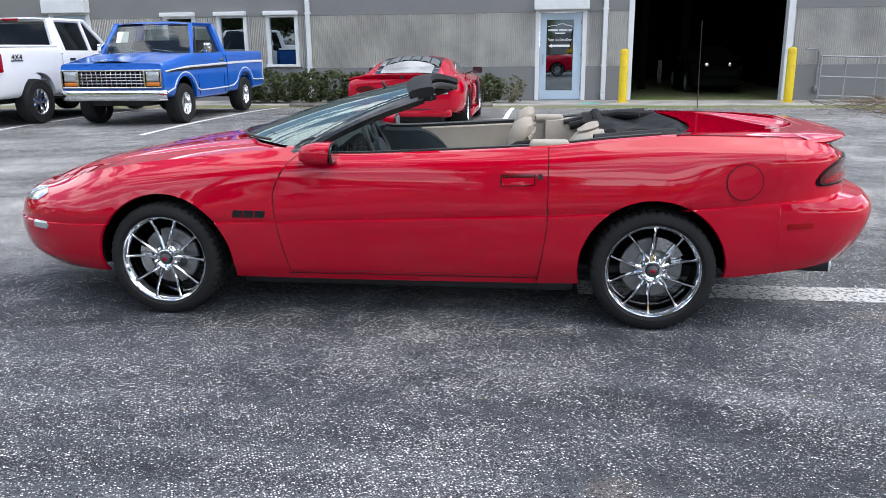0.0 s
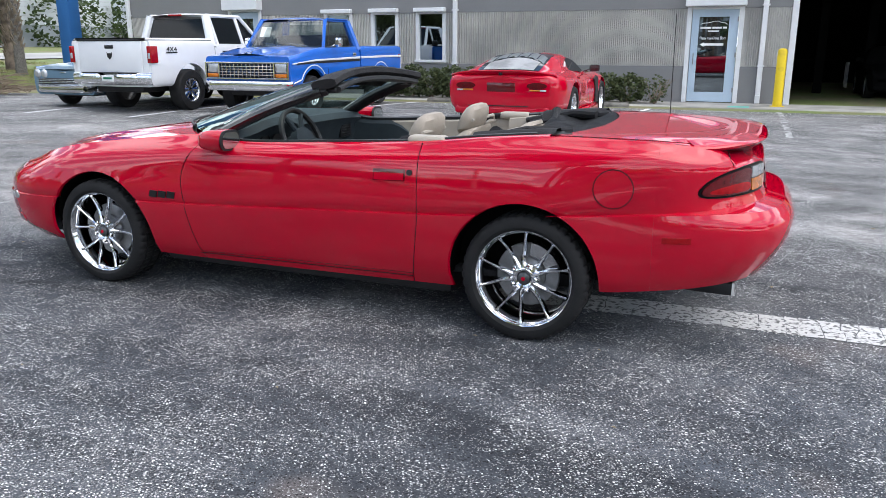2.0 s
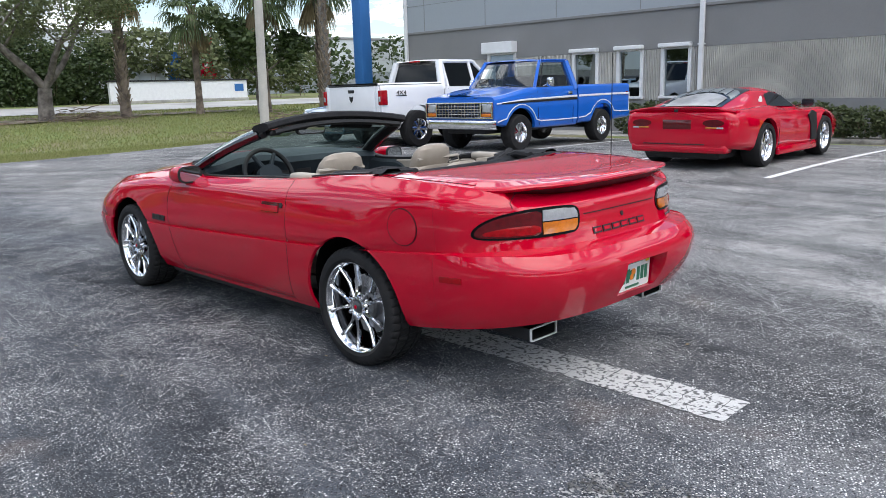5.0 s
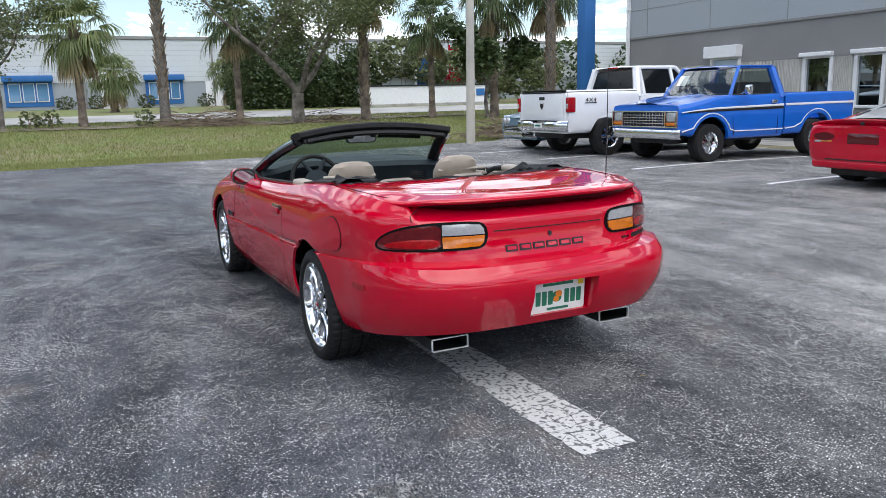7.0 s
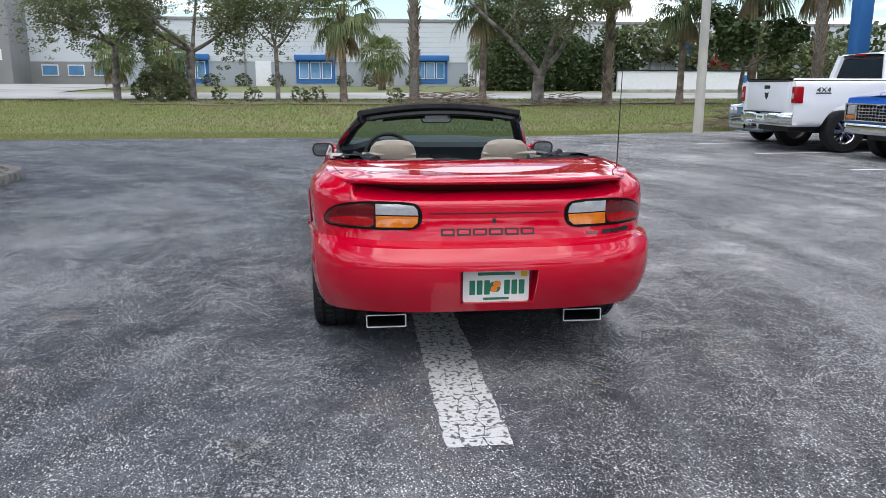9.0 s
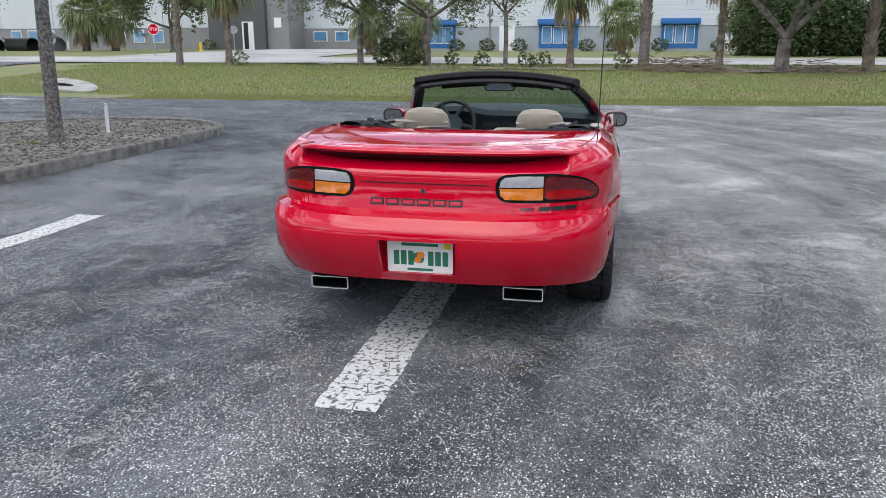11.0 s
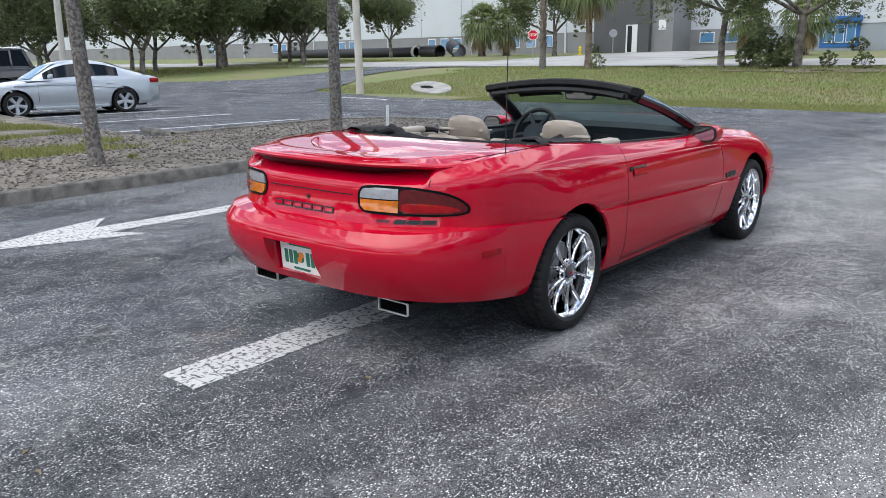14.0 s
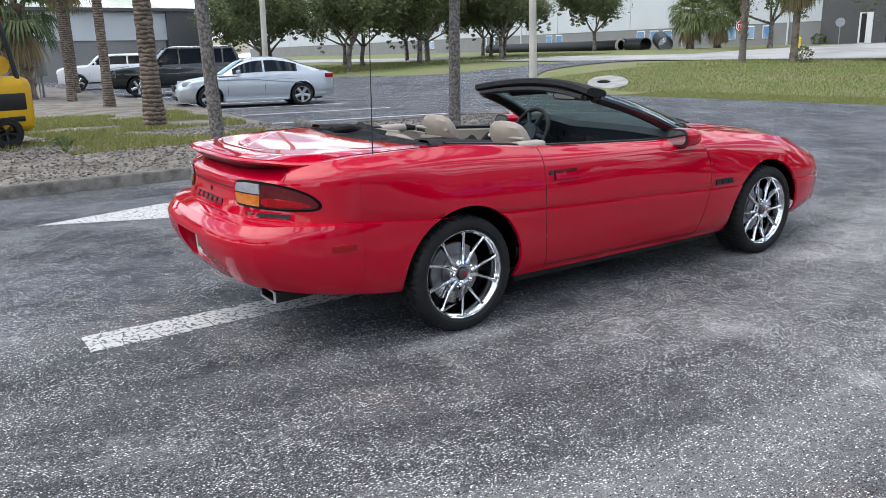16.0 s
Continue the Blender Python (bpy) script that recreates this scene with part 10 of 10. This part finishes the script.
part("tower_door", box(FX + 3.0, FX + 3.06, -37.6, -36.3, 1.3, 4.2), "white_trim", sw_, "open door with a white frame", smooth=False)
part("door_dark", box(FX + 3.06, FX + 3.09, -37.4, -36.9, 1.4, 4.1), "black_plastic", sw_, smooth=False)
part("wall_sign", box(FX + 2.4, FX + 2.46, -34.2, -33.4, 3.6, 4.6), "plate_white", sw_, "small white wall sign", smooth=False)
part("north_wing", box(FX - 30, FX - 2, -32.6, -22.0, 0.6, 9.0), "wall_white", sw_, "white wall", smooth=False)
part("wing_base", box(FX - 30, FX - 1.9, -32.6, -22.0, 0.6, 3.6), "wall_grey", sw_, "grey lower wall", smooth=False)
for y0 in (-31.5, -29.0, -26.5):
    f = part("window", box(FX - 1.9, FX - 1.82, y0, y0 + 1.6, 2.2, 3.3), "white_trim", sw_, "window with pale frame", smooth=False)
    part("pane", box(FX - 1.82, FX - 1.79, y0 + 0.1, y0 + 1.5, 2.3, 3.2), "window_blue", f, smooth=False)
for y0 in (-50.0, -52.4, -54.8, -64.0, -66.2, -68.4, -84, -86.2, -100, -102.2, -118, -120):
    f = part("window", box(FX, FX + 0.08, y0, y0 + 1.35, 2.1, 3.5), "white_trim", sw_, "window with pale frame", smooth=False)
    part("pane", box(FX + 0.08, FX + 0.11, y0 + 0.1, y0 + 1.25, 2.2, 3.4), "window_blue", f, smooth=False)
for y0 in (-47, -61, -76, -92, -110):
    part("downpipe", box(FX, FX + 0.2, y0, y0 + 0.2, 1.0, 10), "wall_white", sw_, smooth=False)

sb_ = thing("office_building")
tagged(sb_, "low pale building with a dark grey corner", "building")
part("wall", box(-13.5, 34, -78, -60, 0.0, 2.9), "wall_grey", sb_, smooth=False)
part("upper_wall", box(-13.6, 34, -78, -59.9, 2.9, 5.0), "wall_white", sb_, smooth=False)
part("corner_block", box(-16.6, -13.6, -78, -59.5, 0.0, 5.0), "wall_charcoal", sb_, smooth=False)
part("parapet", box(-16.8, 34.2, -78, -59.4, 5.0, 5.25, 0.02), "wall_charcoal", sb_, smooth=False)
far = thing("far_building")
tagged(far, "distant pale industrial building beyond the trees", "building")
part("wall", box(-75, -45, 70, 95, 0.5, 8.5), "wall_white", far, smooth=False)
part("base", box(-75.1, -44.9, 69.9, 95, 0.5, 3.0), "wall_grey", far, smooth=False)

fw = thing("boundary_wall")
tagged(fw, "low white boundary wall with a dark coping", "wall")
part("wall", box(-46.3, -46.0, 17.3, 27.2, 0.85, 2.30), "white_trim", fw, smooth=False)
part("coping", box(-46.38, -45.92, 17.2, 27.3, 2.30, 2.40, 0.01), "dark_metal", fw, smooth=False)
part("sign_mark", box(-46.0, -45.97, 26.2, 26.9, 1.55, 2.05), "awning_blue", fw, smooth=False)
part("plinth", box(-46.0, -45.8, 17.3, 27.2, 0.80, 1.10, 0.05), "concrete", fw, smooth=False)
pv = thing("kiosk")
tagged(pv, "small white kiosk with blue and red panels behind the wall", "building")
part("wall", box(-50.5, -49.0, 20.6, 22.6, 0.9, 3.6), "wall_white", pv, smooth=False)
part("roof", box(-50.7, -48.8, 20.4, 22.8, 3.6, 3.85, 0.02), "wall_white", pv, smooth=False)
part("blue_panel", box(-49.5, -49.2, 23.0, 24.0, 1.0, 4.4), "awning_blue", pv, smooth=False)
part("red_drum", lathe([(0.0, 3.4), (0.5, 3.35), (0.75, 2.9), (0.75, 1.0)], 20, pose(-49.2, 26.0, 0)), "red_paint", pv, "red rounded drum")
for k in range(5):
    part("red_lattice", box(-49.3, -49.1, 25.6, 26.4, 3.6 + 0.35 * k, 3.7 + 0.35 * k), "red_paint", pv, smooth=False)
for y in (25.6, 26.35):
    part("red_post", box(-49.3, -49.1, y, y + 0.08, 3.2, 5.4), "red_paint", pv, smooth=False)

# ---- grass, gravel, litter ----
def blades(name, n, area, h, label, mat="grass_blade", dens=None, zf=None):
    xs = rng.uniform(area[0], area[1], n)
    ys = rng.uniform(area[2], area[3], n)
    if dens is not None:
        keep = np.array([dens(a, b) for a, b in zip(xs, ys)])
        xs, ys = xs[keep], ys[keep]
    n = len(xs)
    zs = np.array([(zf or terrain)(a, b) for a, b in zip(xs, ys)]) - 0.03
    ang = rng.uniform(0, 2 * np.pi, n)
    hh = h * rng.uniform(0.5, 1.3, n)
    w = hh * 0.16
    lean = rng.normal(size=(n, 2)) * (hh * 0.45)[:, None]
    v = np.zeros((n, 3, 3))
    v[:, 0] = np.stack((xs - np.cos(ang) * w, ys - np.sin(ang) * w, zs), 1)
    v[:, 1] = np.stack((xs + np.cos(ang) * w, ys + np.sin(ang) * w, zs), 1)
    v[:, 2] = np.stack((xs + lean[:, 0], ys + lean[:, 1], zs + hh), 1)
    me = bpy.data.meshes.new(name)
    me.vertices.add(n * 3)
    me.vertices.foreach_set("co", v.reshape(-1))
    me.loops.add(n * 3)
    me.loops.foreach_set("vertex_index", np.arange(n * 3, dtype=np.int32))
    me.polygons.add(n)
    me.polygons.foreach_set("loop_start", np.arange(0, n * 3, 3, dtype=np.int32))
    me.update(calc_edges=True)
    return tagged(link_part(name, me, mat), label, "grass", kind="stuff")


def in_poly(px, py, poly):
    c = False
    j = len(poly) - 1
    for i in range(len(poly)):
        xi, yi = poly[i]
        xj, yj = poly[j]
        if (yi > py) != (yj > py) and px < (xj - xi) * (py - yi) / (yj - yi) + xi:
            c = not c
        j = i
    return c


off_lot = lambda x, y: not in_poly(x - 0.03, y, lot_edge)
blades("grass", 70000, (-17.2, -14.7, -13.5, 13.0), 0.05, "short mown grass along the edge of the lot", dens=off_lot)
blades("grass", 110000, (-29.0, -16.5, -24.0, 20.0), 0.07, "short mown green and straw-coloured grass", dens=lambda x, y: off_lot(x, y) and not (-17.0 > x > -36 and -45 < y < -27))
blades("grass", 16000, (-35.0, -29.0, -26.0, 24.0), 0.11, "longer rough grass round the trees")
blades("grass", 14000, (-49, -21, -58, -46), 0.16, "rough grass under the far oaks")
patchy = lambda x, y: noise.noise((x * 0.6, y * 0.6, 3.0)) > -0.05 and x > -2.2
blades("grass", 60000, (-2.3, 6.0, -17.0, -8.4), 0.08, "patchy green grass on the planted bed", mat="bed_grass", dens=patchy, zf=lambda x, y: 0.12)

# gravel and leaf litter on the island
n = 9000
bm_v, bm_f = [], []
rg_ = random.Random(8)
inner = island_outline(0.18) + [(-2.4, -9.79), (-2.6, -13), (8, -13)]
while n > 0:
    x, y = rg_.uniform(-7.6, 4.5), rg_.uniform(-11.5, -5.6)
    if not in_poly(x, y, inner):
        continue
    n -= 1
    s = rg_.uniform(0.010, 0.034)
    a = rg_.uniform(0, 6.28)
    i0 = len(bm_v)
    ca, sa = math.cos(a), math.sin(a)
    for dx, dy, dz in ((1.2, 0, 0.2), (0, 0.8, 0.1), (-1.1, 0.1, 0.25), (0.1, -0.8, 0.15), (0.1, 0.1, 0.9), (0, 0, -0.4)):
        bm_v.append((x + s * (dx * ca - dy * sa), y + s * (dx * sa + dy * ca), 0.105 + s * dz * 0.8))
    bm_f += [(i0 + p, i0 + q, i0 + r) for p, q, r in ((0, 1, 4), (1, 2, 4), (2, 3, 4), (3, 0, 4), (1, 0, 5), (2, 1, 5), (3, 2, 5), (0, 3, 5))]
M["stone"] = leaf_material("stone", (0.10, 0.09, 0.078), (0.38, 0.35, 0.31), 0.9)
tagged(link_part("gravel_stones", mesh_from(bm_v, bm_f, "gravel", smooth=False), "stone"), "loose grey-brown gravel and litter on the island", "gravel", kind="stuff")


def litter(name, spots, per, label, mat="twig", length=0.5, seed=1, up=0.35, thick=1.0):
    r = random.Random(seed)
    bm = bmesh.new()
    for cx, cy, cz, sx_, sy_ in spots:
        for k in range(per):
            x, y = r.gauss(cx, sx_), r.gauss(cy, sy_)
            d2 = ((x - cx) / sx_) ** 2 + ((y - cy) / sy_) ** 2
            z = cz + up * math.exp(-d2) * r.random()
            a, L = r.uniform(0, 6.28), length * r.uniform(0.4, 1.1)
            p = Vector((x, y, z + 0.02))
            q = p + Vector((math.cos(a) * L, math.sin(a) * L, r.uniform(-0.05, 0.12)))
            mid = (p + q) / 2 + Vector((r.uniform(-.05, .05), r.uniform(-.05, .05), r.uniform(-.01, .06)))
            add_tube(bm, [p, mid, q], [0.010 * thick, 0.008 * thick, 0.004 * thick], 4, cap=False)
    return tagged(part(name, bm, mat), label, "litter", kind="stuff")


litter("palm_litter", [(7.9, 12.6, 0.04, 0.55, 1.2), (8.6, 11.2, 0.04, 0.7, 0.9)], 240, "heap of dry brown palm litter on the asphalt", length=0.55, seed=3, up=0.30)
litter("branch_heap", [(-28.9, 2.7, 0.50, 0.45, 0.55), (-28.6, 3.6, 0.50, 0.5, 0.6), (-28.3, 4.6, 0.48, 0.45, 0.5), (-28.4, 8.8, 0.48, 0.6, 1.1), (-17.4, 11.2, 0.12, 0.4, 0.6)], 150, "heaps of dry branches at the foot of the trees", length=0.9, seed=4, up=0.75, thick=2.2)
# bare trodden soil between the trees
rb_ = random.Random(31)
bm = bmesh.new()
for k in range(34):
    x, y, R = rb_.gauss(-30.0, 0.9), -9.0 + 25.0 * k / 33 + rb_.uniform(-0.5, 0.5), rb_.uniform(0.5, 1.2)
    ring = []
    for q in range(22):
        a = 2 * math.pi * q / 22
        rr = R * (1 + 0.55 * noise.noise((math.cos(a) * 1.3 + k * 3, math.sin(a) * 1.3, 0.0)))
        px, py = x + rr * 0.75 * math.cos(a), y + rr * 1.3 * math.sin(a)
        ring.append(bm.verts.new((px, py, terrain(px, py) + 0.012 + 0.0007 * k)))
    bm.faces.new(ring)
tagged(part("bare_soil", bm, "dry_soil", smooth=False), "bare dry soil and dead leaves between the trees", "soil", kind="stuff")
bm = bmesh.new()
rl_ = random.Random(21)
for k in range(70):
    x, y = rl_.uniform(-3, 6), rl_.uniform(-5.2, 6)
    a, s = rl_.uniform(0, 6.28), rl_.uniform(0.008, 0.022)
    vs = [bm.verts.new((x + s * (dx * math.cos(a) - dy * math.sin(a)), y + s * (dx * math.sin(a) + dy * math.cos(a)), lot_rise(y) + 0.004 + dz * s)) for dx, dy, dz in ((-1, 0, 0.1), (0, -0.45, 0.35), (1.1, 0, 0.1), (0, 0.45, 0.3))]
    bm.faces.new(vs)
tagged(part("fallen_leaves", bm, "dead_leaf", smooth=False), "scattered small dry leaves on the asphalt", "leaves", kind="stuff")

# small growth and fittings on the beds
def seedling(x, y, z, size, n, seed, label, leaf="palm_leaf"):
    r = random.Random(seed)
    v = thing("palm_seedling", pose(x, y, z))
    tagged(v, label, "plant")
    vv, ff = [], []
    for k in range(n):
        a, el = k * 2.4, r.uniform(0.5, 1.3)
        fan_frond(vv, ff, (0, 0, 0), (math.cos(a) * math.cos(el), math.sin(a) * math.cos(el), math.sin(el)), size * r.uniform(0.8, 1.1), 0.5, r, n=9, spread=1.3, width=0.05)
    link_part("fronds", mesh_from(vv, ff, "fronds", smooth=False), leaf, v)
    part("stem", tube([(0, 0, -0.05), (0, 0, 0.06)], [0.02, 0.014], 8), "twig", v)
    return v


seedling(1.75, -8.85, 0.09, 0.42, 9, 3, "small green palm seedling on the gravel bed")
seedling(-3.75, -7.05, 0.09, 0.20, 7, 4, "small weedy tuft at the foot of the tree", "grass_blade")
seedling(-0.6, -7.2, 0.09, 0.18, 7, 5, "small weedy tuft at the foot of the tree", "grass_blade")
mb = thing("meter_box", pose(-0.6, -29.4, 0.08))
tagged(mb, "grey metal meter box on a post between the palms", "meter box")
part("post", tube([(0, 0, 0), (0, 0, 1.5)], 0.05, 10), "rail_grey", mb)
part("case", box(-0.22, 0.22, -0.12, 0.12, 0.85, 1.45, 0.02), "rail_grey", mb)
part("conduit", tube([(0.12, 0, 0.0), (0.12, 0, 0.9)], 0.03, 8), "rail_grey", mb)
